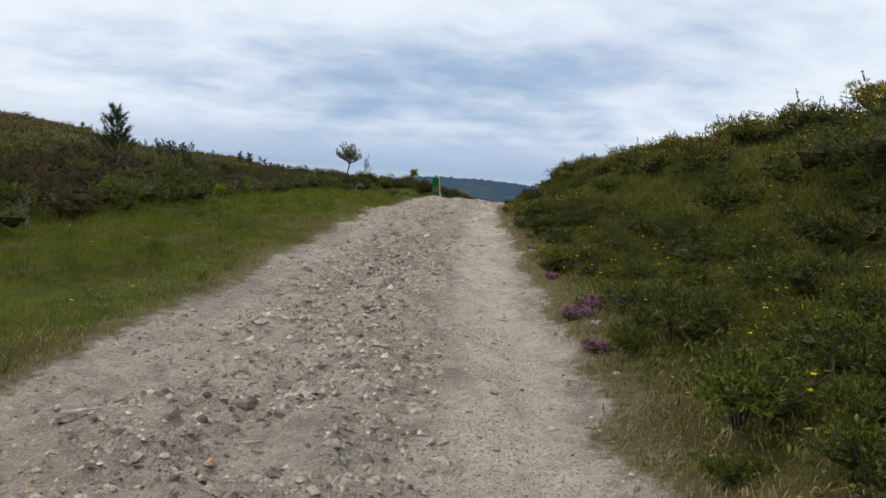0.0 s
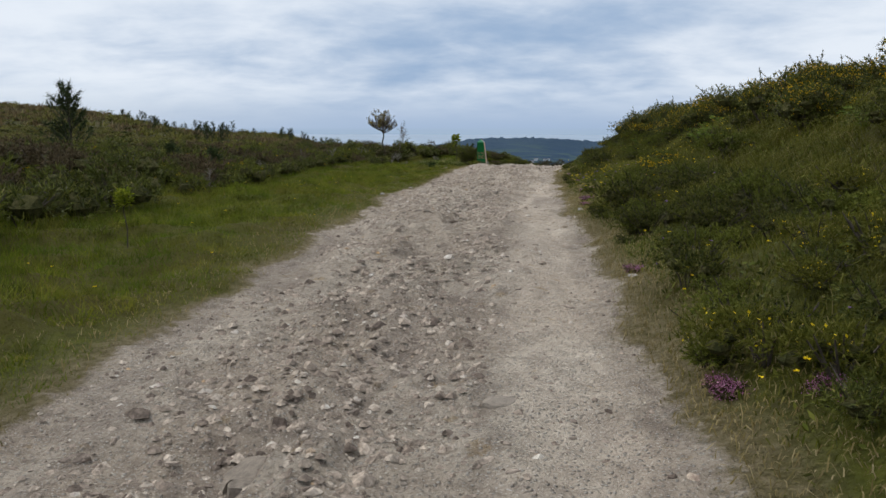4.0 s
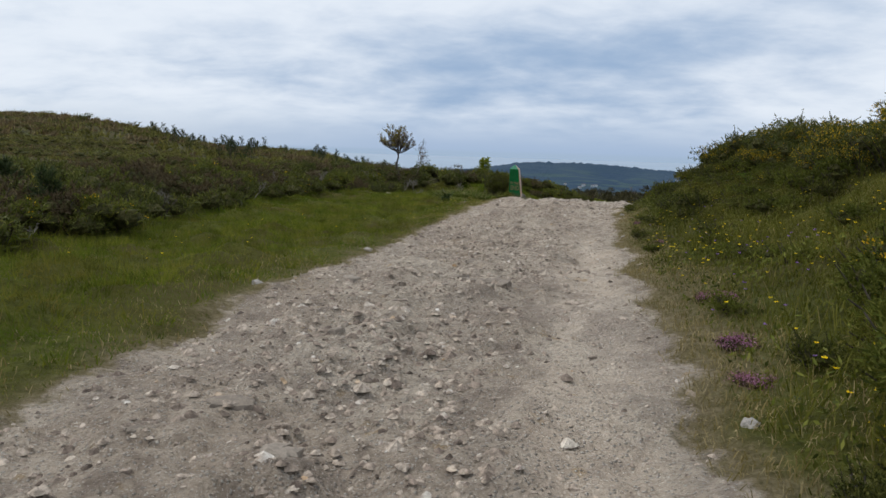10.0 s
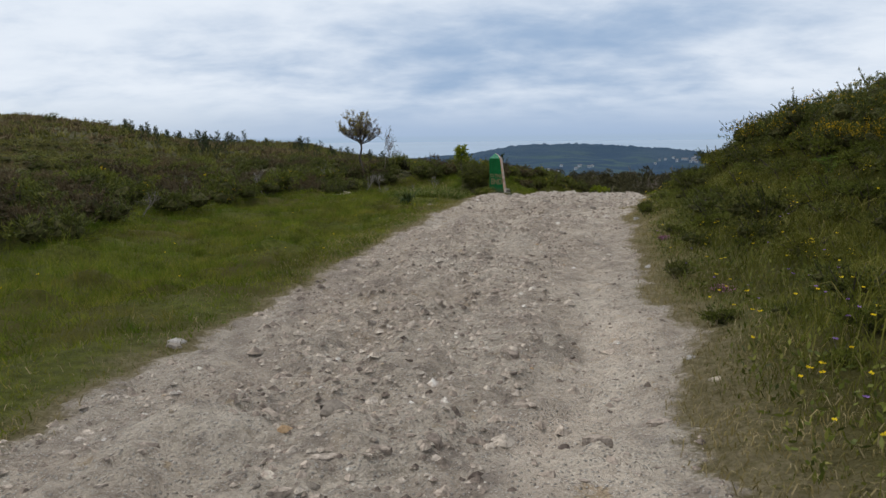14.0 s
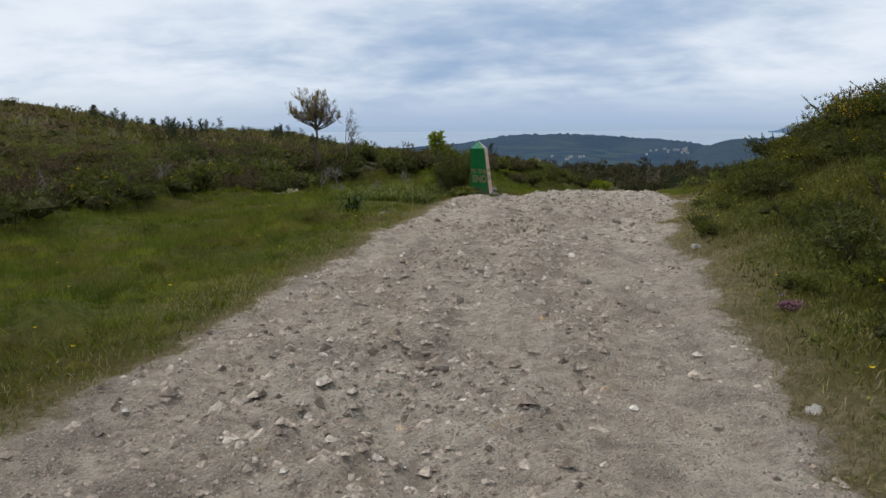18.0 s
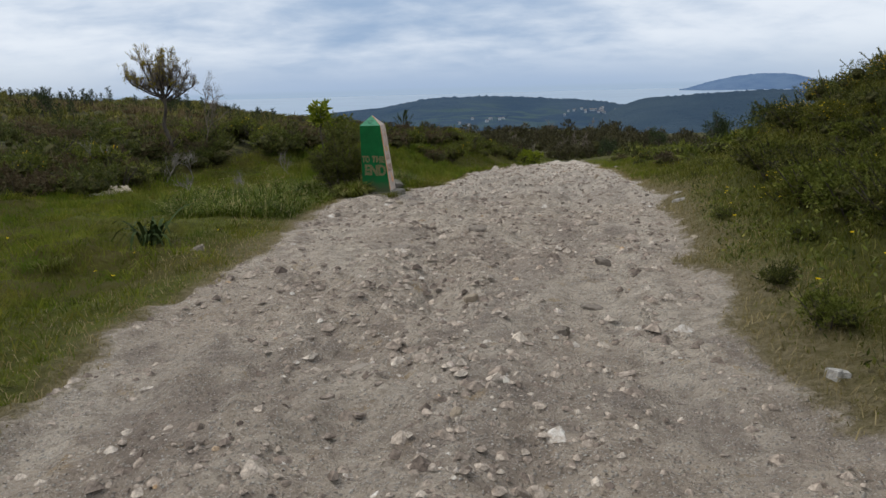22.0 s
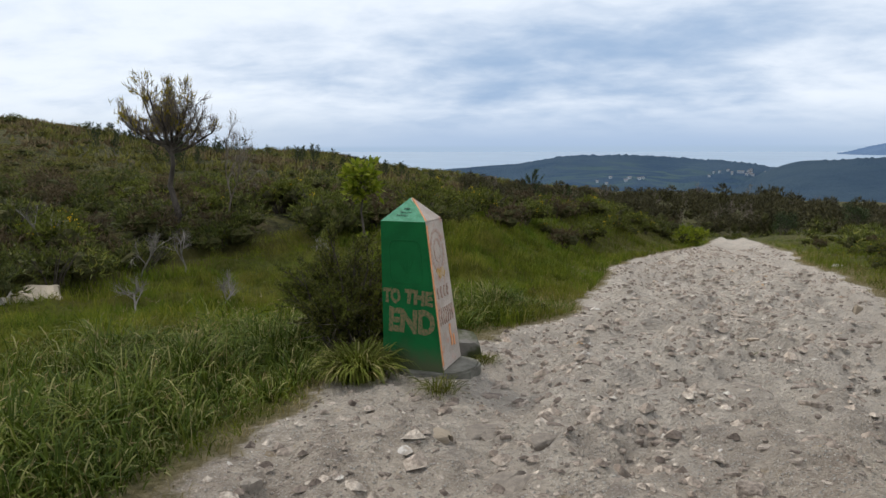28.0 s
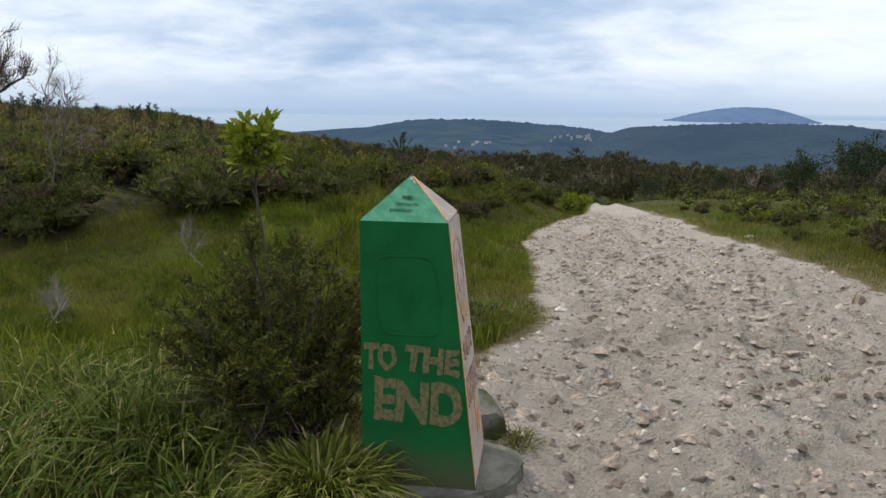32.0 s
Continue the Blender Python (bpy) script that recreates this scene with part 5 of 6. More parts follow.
# meadow, thickest near the walked line
n = 215000
y = 1.5 + 55 * rng.random(n)
q = rng.random(n) ** 1.25
x = road_left(y) - 0.08 - q * np.interp(y, [0, 10, 20, 30, 38, 44, 50], [5.3, 5.0, 5.2, 6.2, 7.4, 6.7, 5.4])
pos = np.stack([x, y, ground_h(x, y) - 0.01], 1)
pos = pos[(edge_left(x, y) > 0.04 + 0.16 * np.abs(fbm(x * 2, y * 2, 2, 7)))]
d = road_left(pos[:, 1]) - pos[:, 0]
h = (0.04 + 0.11 * smooth(d, 0.2, 2.2)) * rng.uniform(0.6, 1.5, len(pos)) * (1 + 0.6 * fbm(pos[:, 0] * 1.1, pos[:, 1] * 1.1, 3, 61))
pos, h = pos[np.hypot(pos[:, 0] - (-2.24), pos[:, 1] - 37.95) > 0.32], h[np.hypot(pos[:, 0] - (-2.24), pos[:, 1] - 37.95) > 0.32]
up = np.tile([0.0, 0.0, 1.0], (len(pos), 1))
v, f = spikes(rng, pos, up, 1.0, 0.009, 0.68, 1)
v = v.reshape(-1, 3, 3)
v[:, 2] = pos + (v[:, 2] - pos) * np.maximum(h, 0.025)[:, None]
tagged(new("meadow_grass", mesh_np("meadow_grass", v.reshape(-1, 3), f, M_GRASS)), "lush green meadow grass beside the track", "grass", kind="stuff")
# tufts that make the meadow uneven
n = 3300
y = np.where(rng.random(n) < 0.6, 2.0 + 54 * rng.random(n) ** 0.9, rng.uniform(28, 44, n))
x = road_left(y) - 0.25 - rng.random(n) * np.interp(y, [20, 34, 40, 48], [5.0, 6.2, 6.6, 5.2])
sel = (edge_left(x, y) > 0.2) & (fbm(x * 0.6, y * 0.6, 3, 88) > -0.35)
x, y = np.repeat(x[sel], 16), np.repeat(y[sel], 16)
off = rng.normal(0, 0.05, (len(x), 2)) * np.repeat(rng.uniform(0.6, 1.8, sel.sum()), 16)[:, None]
size = np.repeat(rng.uniform(0.07, 0.19, sel.sum()), 16) * rng.uniform(0.6, 1.2, len(x))
pos = np.stack([x + off[:, 0], y + off[:, 1], ground_h(x + off[:, 0], y + off[:, 1]) - 0.01], 1)
aim = np.concatenate([off / 0.05, np.zeros((len(x), 1))], 1)
M_TUFT = mat_leaf("tuft_blades", [(0.0, (0.050, 0.075, 0.006)), (0.5, (0.105, 0.130, 0.012)), (0.9, (0.180, 0.185, 0.025)), (1.0, (0.27, 0.22, 0.08))], ob=0, leaf=0.45, patchy=True)
tagged(new("meadow_tufts", mesh_np("meadow_tufts", *blades(rng, pos, size, rng.uniform(0.006, 0.011, len(x)), 1.05, 0.65, aim), M_TUFT)), "uneven tufts of green and straw grass in the meadow", "grass", kind="stuff")
# bank
n = 84000
y = 1.0 + 52 * rng.random(n)
x = road_right(y) + 0.15 + rng.random(n) ** 1.1 * 4.6
pos = np.stack([x, y, ground_h(x, y) - 0.01], 1)
d = edge_right(x, y)
pos, d = pos[d > 0.12], d[d > 0.12]
keep = rng.random(len(pos)) < 0.35 + 0.65 * smooth(d, 0.15, 0.6)
pos, d = pos[keep], d[keep]
h = (0.04 + 0.16 * smooth(d, 0.2, 1.2)) * rng.uniform(0.6, 1.5, len(pos)) * (1 + 0.5 * fbm(pos[:, 0] * 0.8, pos[:, 1] * 0.8, 3, 63))
grass("bank_grass", "rough green and straw grass on the bank", pos, np.maximum(h, 0.03), rng.uniform(0.005, 0.010, len(pos)), M_BANKGRASS, rng, 0.8, 0.5)
# long grass hanging down the bank in clumps
n = 2300
y = 1.5 + 46 * rng.random(n)
x = road_right(y) + 1.35 + rng.random(n) * 2.6
sel = (edge_right(x, y) > 1.2) & (fbm(x * 0.7, y * 0.5, 3, 89) > -0.25)
k = 24
size = np.repeat(rng.uniform(0.14, 0.32, sel.sum()) * (0.5 + 0.5 * smooth(x[sel] - road_right(y[sel]), 0.4, 1.4)), k)
x, y = np.repeat(x[sel], k) + rng.normal(0, 0.09, k * sel.sum()), np.repeat(y[sel], k) + rng.normal(0, 0.13, k * sel.sum())
pos = np.stack([x, y, ground_h(x, y) - 0.01], 1)
aim = np.tile([-1.6, -0.7, 0.0], (len(x), 1))
tagged(new("hanging_grass", mesh_np("hanging_grass", *blades(rng, pos, size * rng.uniform(0.6, 1.2, len(x)), rng.uniform(0.004, 0.008, len(x)), 1.15, 0.62, aim), M_HANG)), "long olive and straw grass hanging down the bank", "grass", kind="stuff")
# low leafy undergrowth that carpets the bank
n = 48000
y = 1.5 + 44 * rng.random(n) ** 1.1
x = road_right(y) + 0.3 + rng.random(n) * 3.9
d = edge_right(x, y)
keep = (d > 0.25) & (rng.random(n) < 0.35 + 0.65 * smooth(fbm(x * 1.3, y * 1.3, 3, 85), -0.3, 0.3))
x, y, d = x[keep], y[keep], d[keep]
lift = rng.random(len(x)) * (0.03 + 0.16 * smooth(fbm(x * 1.3, y * 1.3, 3, 85), -0.4, 0.6)) * smooth(d, 0.2, 0.8)
pos = np.stack([x, y, ground_h(x, y) + lift], 1)
half = rng.random(len(x)) < 0.55
for name, label, mat, sel in (("bank_undergrowth", "dense low green undergrowth carpeting the bank", M_GORSELIGHT, half), ("bank_dark_undergrowth", "dense dark green undergrowth carpeting the bank", M_GORSE, ~half)):
    q = pos[sel]
    v, f = leaves(rng, q, np.tile([0.0, 0.0, 0.8], (len(q), 1)), 0.055, 0.020, 0.9)
    tagged(new(name, mesh_np(name, v, f, mat)), label, "undergrowth", kind="stuff")
# dry fringe along both edges
n = 72000
y = 1.5 + 60 * rng.random(n) ** 1.3
left = rng.random(n) < 0.42
x = np.where(left, road_left(y) + 0.16 - rng.random(n) ** 1.3 * 1.1, road_right(y) - 0.16 + rng.random(n) ** 1.2 * 0.95)
out = np.maximum(edge_left(x, y), edge_right(x, y))
sel = ((out > 0.05) | ((out > -0.05) & (rng.random(n) < 0.3))) & (~left | (y > 28) | (rng.random(n) < 0.35))
pos = np.stack([x, y, ground_h(x, y) - 0.005], 1)[sel]
grass("dry_fringe_grass", "short dry straw grass along the track's edge", pos, rng.uniform(0.02, 0.09, len(pos)), rng.uniform(0.004, 0.008, len(pos)), M_DRYGRASS, rng, 0.8, 0.5)
# tall seeding grass before the milestone
n = 19000
y = 39.4 + 6.4 * rng.random(n)
q = rng.random(n)
x = road_left(y) - 0.30 - q * np.interp(y, [39.4, 41, 44, 46], [1.3, 2.3, 2.2, 1.2])
keep = (np.hypot(x - (-2.24), y - 37.95) > 0.45) & (np.hypot(x + 0.1, y - 42.0) > 0.5)
keep &= rng.random(n) < 0.45 + 0.55 * smooth(fbm(x * 0.9, y * 0.9, 3, 81), -0.4, 0.4)
x, y = x[keep], y[keep]
pos = np.stack([x, y, ground_h(x, y) - 0.01], 1)
# it grows in clumps: each blade belongs to one of some hundred crowns
crown = rng.integers(0, len(x), 480)
own = crown[rng.integers(0, 480, len(x))]
off = np.stack([rng.normal(0, 0.075, len(x)), rng.normal(0, 0.075, len(x))], 1)
loose = rng.random(len(x)) < 0.22
x, y = np.where(loose, x, x[own] + off[:, 0]), np.where(loose, y, y[own] + off[:, 1])
pos = np.stack([x, y, ground_h(x, y) - 0.01], 1)
vigour = np.where(loose, 0.6, rng.uniform(0.45, 1.15, 50)[own % 50])
tallness = np.interp(y, [39.2, 40.0, 43, 46], [0.20, 0.40, 0.44, 0.38]) * (0.5 + 0.5 * smooth(road_left(y) - x, 0.25, 1.0)) * vigour
aim = np.concatenate([off / 0.075, np.zeros((len(x), 1))], 1) * 1.3
tagged(new("tall_grass", mesh_np("tall_grass", *arching(rng, pos, tallness * rng.uniform(0.55, 1.3, len(x)), rng.uniform(0.006, 0.013, len(x)), 0.85, aim), M_TALL)), "tall arching green grass going to seed near the milestone", "grass", kind="stuff")
pick = rng.random(len(x)) < 0.03
sp = pos[pick]
hh = tallness[pick] * rng.uniform(1.0, 1.35, len(sp))
tops = sp + np.stack([rng.normal(0, 0.05, len(sp)), rng.normal(0, 0.05, len(sp)), hh * 0.85], 1)
seed = spikes(rng, tops, np.tile([0.5, 0.2, 0.6], (len(sp), 1)), 0.055, 0.0065, 0.4, 2)
tagged(new("seed_heads", mesh_np("seed_heads", *merge([seed, blades(rng, sp, hh * 0.95, np.full(len(sp), 0.004), 0.1, 0.1)]), M_DRYGRASS)), "pale seed heads over the tall grass", "grass", kind="stuff")
# lush meadow behind it, up to the heath
n = 22000
y = rng.uniform(41.5, 50.5, n)
x = road_left(y) - np.interp(y, [41.5, 45, 50.5], [1.8, 1.0, 0.6]) - rng.random(n) * np.interp(y, [41.5, 45, 50.5], [4.6, 6.0, 4.2])
pos = np.stack([x, y, ground_h(x, y) - 0.01], 1)
grass("lush_grass", "lush yellow-green grass behind the milestone", pos, rng.uniform(0.10, 0.24, n) * (1 + 0.9 * fbm(x * 0.9, y * 0.9, 3, 67)), rng.uniform(0.007, 0.013, n), M_GRASS, rng, 0.6, 0.35)
# grass past the milestone, both sides
n = 42000
y = 44.5 + 24 * rng.random(n) ** 1.3
lft = rng.random(n) < 0.62
x = np.where(lft, road_left(y) - 0.1 - rng.random(n) ** 1.3 * 4.0, road_right(y) + 0.15 + rng.random(n) * 3.5)
sel = np.maximum(edge_left(x, y), edge_right(x, y)) > 0.08
pos = np.stack([x, y, ground_h(x, y) - 0.01], 1)[sel]
grass("far_verge_grass", "yellow-green grass along the falling track", pos, rng.uniform(0.06, 0.19, len(pos)) * (1 + 0.9 * fbm(pos[:, 0] * 0.8, pos[:, 1] * 0.8, 3, 66)), rng.uniform(0.008, 0.014, len(pos)), M_GRASS, rng, 0.5, 0.3)


def flowers(name, label, pos, hgt, size, mat, rng):
    """Small open flowers on thin stalks."""
    tops = pos + np.stack([0 * hgt, 0 * hgt, hgt], 1)
    pet = [leaves(rng, tops, np.stack([np.cos(a + 0 * hgt), np.sin(a + 0 * hgt), 0.35 + 0 * hgt], 1), size, size * 0.7, 0.15) for a in np.arange(0, 6.2, 1.05)]
    tagged(new(name, mesh_np(name, *merge(pet), mat)), label, "wild flowers", kind="stuff")
    return blades(rng, pos, hgt, np.full(len(hgt), 0.004), 0.0, 0.0)


n = 400
y = rng.uniform(2, 40, n)
where = rng.random(n)
y = np.where(where < 0.45, rng.normal(22.5, 3.0, n), np.where(where < 0.58, rng.uniform(3, 11, n), y))
x = road_right(y) + 0.35 + rng.random(n) ** 1.2 * 3.4
pos = np.stack([x, y, ground_h(x, y)], 1)
st = [flowers("yellow_flowers", "small bright yellow flowers in the bank grass", pos, rng.uniform(0.14, 0.32, n), 0.017, M_DANDY, rng)]
n = 60
y = rng.uniform(3, 40, n)
x = road_left(y) - 0.3 - rng.random(n) * 3.5
st.append(flowers("meadow_flowers", "small yellow flowers in the meadow", np.stack([x, y, ground_h(x, y)], 1), rng.uniform(0.10, 0.24, n), 0.016, M_DANDY, rng))
n = 70
y = np.where(rng.random(n) < 0.6, rng.normal(23, 2.5, n), rng.uniform(6, 32, n))
x = road_right(y) + 0.3 + rng.random(n) * 1.6
st.append(flowers("violet_flowers", "small violet flowers in the bank grass", np.stack([x, y, ground_h(x, y)], 1), rng.uniform(0.12, 0.26, n), 0.016, M_VIOLET, rng))
tagged(new("flower_stalks", mesh_np("flower_stalks", *merge(st), M_BANKGRASS)), "thin green flower stalks", "grass", kind="stuff")

# ---- stones of the track ----
def slab(r, flat, sides=9):
    """A bedded stone: an uneven outline with worn shoulders and a nearly flat, tilted top."""
    a = np.arange(sides) * 2 * np.pi / sides + r.normal(0, 0.18, sides)
    rad = 1 + 0.16 * r.normal(size=sides)
    lean = r.normal(0, 0.10, 2)
    rings = []
    for grow, z in ((0.96, -0.55), (1.0, 0.0), (0.90, 0.30), (0.62, 0.42)):
        q = grow * rad * (1 + 0.04 * r.normal(size=sides))
        rings.append(np.stack([q * np.cos(a), q * np.sin(a), np.full(sides, z) + 0.035 * r.normal(size=sides)], 1))
    v = np.concatenate(rings + [[[0.0, 0.0, 0.45]]])
    v[:, 2] += (v[:, :2] @ lean) * (v[:, 2] > 0.1)
    f = []
    for k in range(3):
        for c in range(sides):
            p, q = k * sides + c, k * sides + (c + 1) % sides
            f += [(p, q, q + sides), (p, q + sides, p + sides)]
    f += [(3 * sides + c, 3 * sides + (c + 1) % sides, 4 * sides) for c in range(sides)]
    return v * [0.5, r.uniform(0.30, 0.44), flat], np.array(f)


def stone_mesh(seed, flat):
    v, f = slab(np.random.default_rng(seed), flat, 13)
    return mesh_np("stone", v, f, M_STONE)


KEY_STONES = [
    (0.35, 21.03, 0.25), (0.04, 20.87, 0.16), (0.23, 20.79, 0.11), (-0.09, 22.7, 0.16), (-0.11, 21.69, 0.2), (-1.15, 20.84, 0.18), (1.28, 37.95, 0.19), (1.64, 34.44, 0.15),
    (1.98, 35.08, 0.15), (1.12, 35.31, 0.12), (0.43, 34.01, 0.15), (2.31, 36.34, 0.13), (2.69, 38.73, 0.15), (-1.59, 3.83, 0.1), (-0.71, 3.74, 0.12), (-1.2, 3.48, 0.1),
    (1.4, 3.4, 0.1), (-0.77, 8.15, 0.25), (0.32, 8.91, 0.2), (-0.74, 8.04, 0.15), (-0.34, 16.47, 0.19), (-0.8, 17.08, 0.23), (0.35, 16.17, 0.16),
]
KEY_STONES += [
    (0.2, 21.1, 0.3), (-0.86, 24.38, 0.11), (-1.74, 24.23, 0.1), (-0.94, 22.87, 0.1), (1.91, 30.62, 0.12), (1.42, 31.43, 0.15), (0.47, 41.01, 0.3), (0.23, 40.69, 0.16), (-0.56, 40.04, 0.15),
    (2.55, 42.26, 0.18), (2.26, 42.53, 0.42), (0.81, 40.8, 0.19), (0.67, 40.29, 0.34), (2.58, 46.14, 0.26), (2.6, 44.67, 0.15), (0.47, 37.42, 0.22), (-1.64, 37.55, 0.17), (-2.53, 34.25, 0.12),
]
rng = np.random.default_rng(51)
shapes = [stone_mesh(i, fl) for i, fl in enumerate((0.28, 0.4, 0.55, 0.75, 0.35, 0.6, 0.22, 0.5))]
pale = [stone_mesh(20 + i, fl) for i, fl in enumerate((0.45, 0.6))]
for me in pale:
    me.materials[0] = M_PALE


def put_stone(x, y, s, me, label, sink):
    ob = new("stone", me)
    z = float(ground_h(x, y)) + s * 0.02 - sink * s
    ob.matrix_basis = Matrix.LocRotScale((x, y, z), Euler((rng.normal(0, 0.12), rng.normal(0, 0.12), rng.uniform(0, 6.28))), (s, s * rng.uniform(0.8, 1.25), s * rng.uniform(0.8, 1.15)))
    tagged(ob, label, "stone", "loose stones on the track")


for i, (x, y, s) in enumerate(KEY_STONES):
    flat = s > 0.17
    put_stone(x, y, s * 1.1, shapes[(0, 6, 4)[i % 3] if flat else i % 8], "flat grey stone bedded in the gravel track" if flat else "small grey stone on the gravel track", 0.02)
for _ in range(165):
    y = rng.uniform(3.0, 58)
    mid = (road_left(y) + road_right(y)) / 2
    x = float(mid + rng.normal(-0.15, 0.62)) if y < 40 else float(rng.uniform(road_left(y) + 0.2, road_right(y)))
    s = float(np.clip(rng.lognormal(-2.8, 0.42), 0.035, 0.24))
    put_stone(x, y, s, shapes[int(rng.integers(8))], "small angular stone lying on the gravel track", 0.05)
for x, y, s in [(2.03, 23.5, 0.09), (2.0, 24.1, 0.08), (1.55, 11.9, 0.1), (1.45, 6.4, 0.09), (1.3, 5.0, 0.08), (2.9, 33.5, 0.12), (3.5, 37.5, 0.1), (2.35, 28.3, 0.09), (-1.75, 24.3, 0.13), (-1.9, 20.3, 0.12), (1.7, 17.2, 0.08)]:
    put_stone(x, y, s, pale[int(rng.integers(2))], "pale stone at the track's edge", 0.05)
for x, y, s in [(6.5, 54.2, 0.30), (-5.55, 44.9, 0.62), (-6.05, 44.8, 0.6), (4.2, 40.2, 0.25), (4.4, 41.0, 0.2)]:
    put_stone(x, y, s, pale[int(rng.integers(2))], "large pale boulder in the grass", 0.10)
for _ in range(14):
    put_stone(2.85 + rng.normal(0, 0.3), 13.35 + rng.normal(0, 0.2), float(rng.uniform(0.05, 0.11)), shapes[int(rng.integers(8))], "broken grey stone lying on the bank", 0.02)

# bedrock showing through the gravel
for x, y, s, fl in ((2.45, 42.1, 0.62, 0.16), (3.0, 42.3, 0.55, 0.16)):
    ob = new("bedrock", mesh_np("bedrock", *slab(np.random.default_rng(int(x * 100)), fl, 23), M_BEDROCK))
    ob.matrix_basis = Matrix.LocRotScale((x, y, float(ground_h(x, y)) - 0.035), Euler((rng.normal(0, 0.02), rng.normal(0, 0.02), rng.uniform(-0.5, 0.5))), (s, s * 0.8, s * 0.6))
    tagged(ob, "pale worn bedrock showing through the gravel", "rock", "bedrock in the track")

# broken flat rubble bedded in the track, past counting
rub = [slab(np.random.default_rng(200 + k), fl, 8) for k, fl in enumerate((0.22, 0.3, 0.36, 0.26, 0.42, 0.2, 0.5, 0.32, 0.28, 0.38))]
n = 7600
y = 2.4 + 56 * rng.random(n) ** 1.1
w = road_right(y) - road_left(y)
u = np.where(rng.random(n) < np.interp(y, [8, 20, 28], [0.72, 0.45, 0.1]), np.clip(0.46 + 0.23 * rng.normal(size=n), 0.03, 0.97), 0.05 + 0.9 * rng.random(n))
late = rng.random(n) < 0.36
y = np.where(late, 37.5 + 15 * rng.random(n), y)
u = np.where(late, 0.03 + 0.94 * rng.random(n), u)
w = road_right(y) - road_left(y)
x = road_left(y) + u * w
z = ground_h(x, y)
size = np.clip(rng.lognormal(-3.4, 0.52, n), 0.018, 0.19) * np.where(late, 1.25, 1.0)
out = []
for i in range(n):
    v, f = rub[int(rng.integers(10))]
    a = rng.normal(0, 0.5)
    c, t = math.cos(a), math.sin(a)
    q = v * size[i] * [1.2, 0.9, 1.0]
    out.append((np.stack([q[:, 0] * c - q[:, 1] * t + x[i], q[:, 0] * t + q[:, 1] * c + y[i], q[:, 2] + q[:, 1] * rng.normal(0, 0.10) + z[i] - 0.10 * size[i]], 1), f))
tagged(new("rubble", mesh_np("rubble", *merge(out), M_RUBBLE)), "flat broken stones bedded in the track", "stones", kind="stuff")

# loose gravel, past counting
n = 64000
y = 2.2 + 60 * rng.random(n) ** 1.15
w = road_right(y) - road_left(y)
u = np.where(rng.random(n) < np.interp(y, [5, 18, 28], [0.72, 0.5, 0.25]), 0.45 + 0.21 * rng.normal(size=n), rng.random(n))
x = road_left(y) + np.clip(u, 0.01, 0.99) * w
clump = fbm(x * 1.4, y * 0.9, 3, 91) > -0.45 * rng.random(n) - 0.1
clump &= (np.abs(x - road_right(y) + 0.55) > 0.4) | (rng.random(n) < 0.25) | (y > 30)
x, y = x[clump], y[clump]
n = len(x)
coarse = (rng.random(n) < 0.22) & (np.abs((x - road_left(y)) / (road_right(y) - road_left(y)) - 0.42) < np.interp(y, [8, 20, 30], [0.27, 0.42, 0.55]))
s = np.where(coarse, np.clip(rng.lognormal(-3.75, 0.4, n), 0.012, 0.06), np.clip(rng.lognormal(-4.75, 0.6, n), 0.005, 0.03)) * np.interp(y, [2, 60], [1.0, 1.35])
octa = np.array([(1, 0, -0.25), (0.4, 0.9, -0.25), (-0.6, 0.8, -0.25), (-1, -0.1, -0.25), (-0.4, -0.9, -0.25), (0.6, -0.8, -0.25), (0.25, 0.1, 0.42), (-0.3, -0.05, 0.36)], float)
oct_f = np.array([(0, 1, 6), (1, 2, 6), (2, 7, 6), (2, 3, 7), (3, 4, 7), (4, 5, 7), (5, 6, 7), (5, 0, 6)])
jit = octa[None] * rng.uniform(0.7, 1.2, (n, 8, 3)) + rng.normal(0, 0.08, (n, 8, 3))
a = rng.uniform(0, 6.28, n)
c, t = np.cos(a)[:, None], np.sin(a)[:, None]
v = np.stack([jit[..., 0] * c - jit[..., 1] * t, jit[..., 0] * t + jit[..., 1] * c, jit[..., 2]], -1) * s[:, None, None]
v = v + np.stack([x, y, ground_h(x, y) + s * 0.15], 1)[:, None]
f = (oct_f[None] + (np.arange(n) * 8)[:, None, None]).reshape(-1, 3)
tagged(new("gravel", mesh_np("gravel", v.reshape(-1, 3), f, M_PEBBLE)), "loose grey and buff gravel over the track", "gravel", kind="stuff")

# ---- the milestone ----
def mat_paint_green():
    m = Mat("green_paint", rough=0.7, spec=0.18)
    f, g = m.noise(5, 5, 0.6), m.noise(60, 4, 0.7)
    c = m.mix(m.step(f, 0.3, 0.7), (0.003, 0.088, 0.022), (0.005, 0.118, 0.031))
    c = m.mix(m.math("MULTIPLY", m.step(g, 0.60, 0.72), 0.35), c, (0.02, 0.16, 0.075))
    sep = m.n.new("ShaderNodeSeparateXYZ")
    m.l.new(m.tc.outputs["Object"], sep.inputs[0])
    low = m.step(m.math("ADD", sep.outputs[2], m.math("MULTIPLY", f, 0.25)), 0.36, 0.14)
    c = m.mix(m.math("MULTIPLY", low, 0.75), c, (0.10, 0.085, 0.05))
    return m.done(c, m.math("ADD", g, f), 0.25, 0.006)


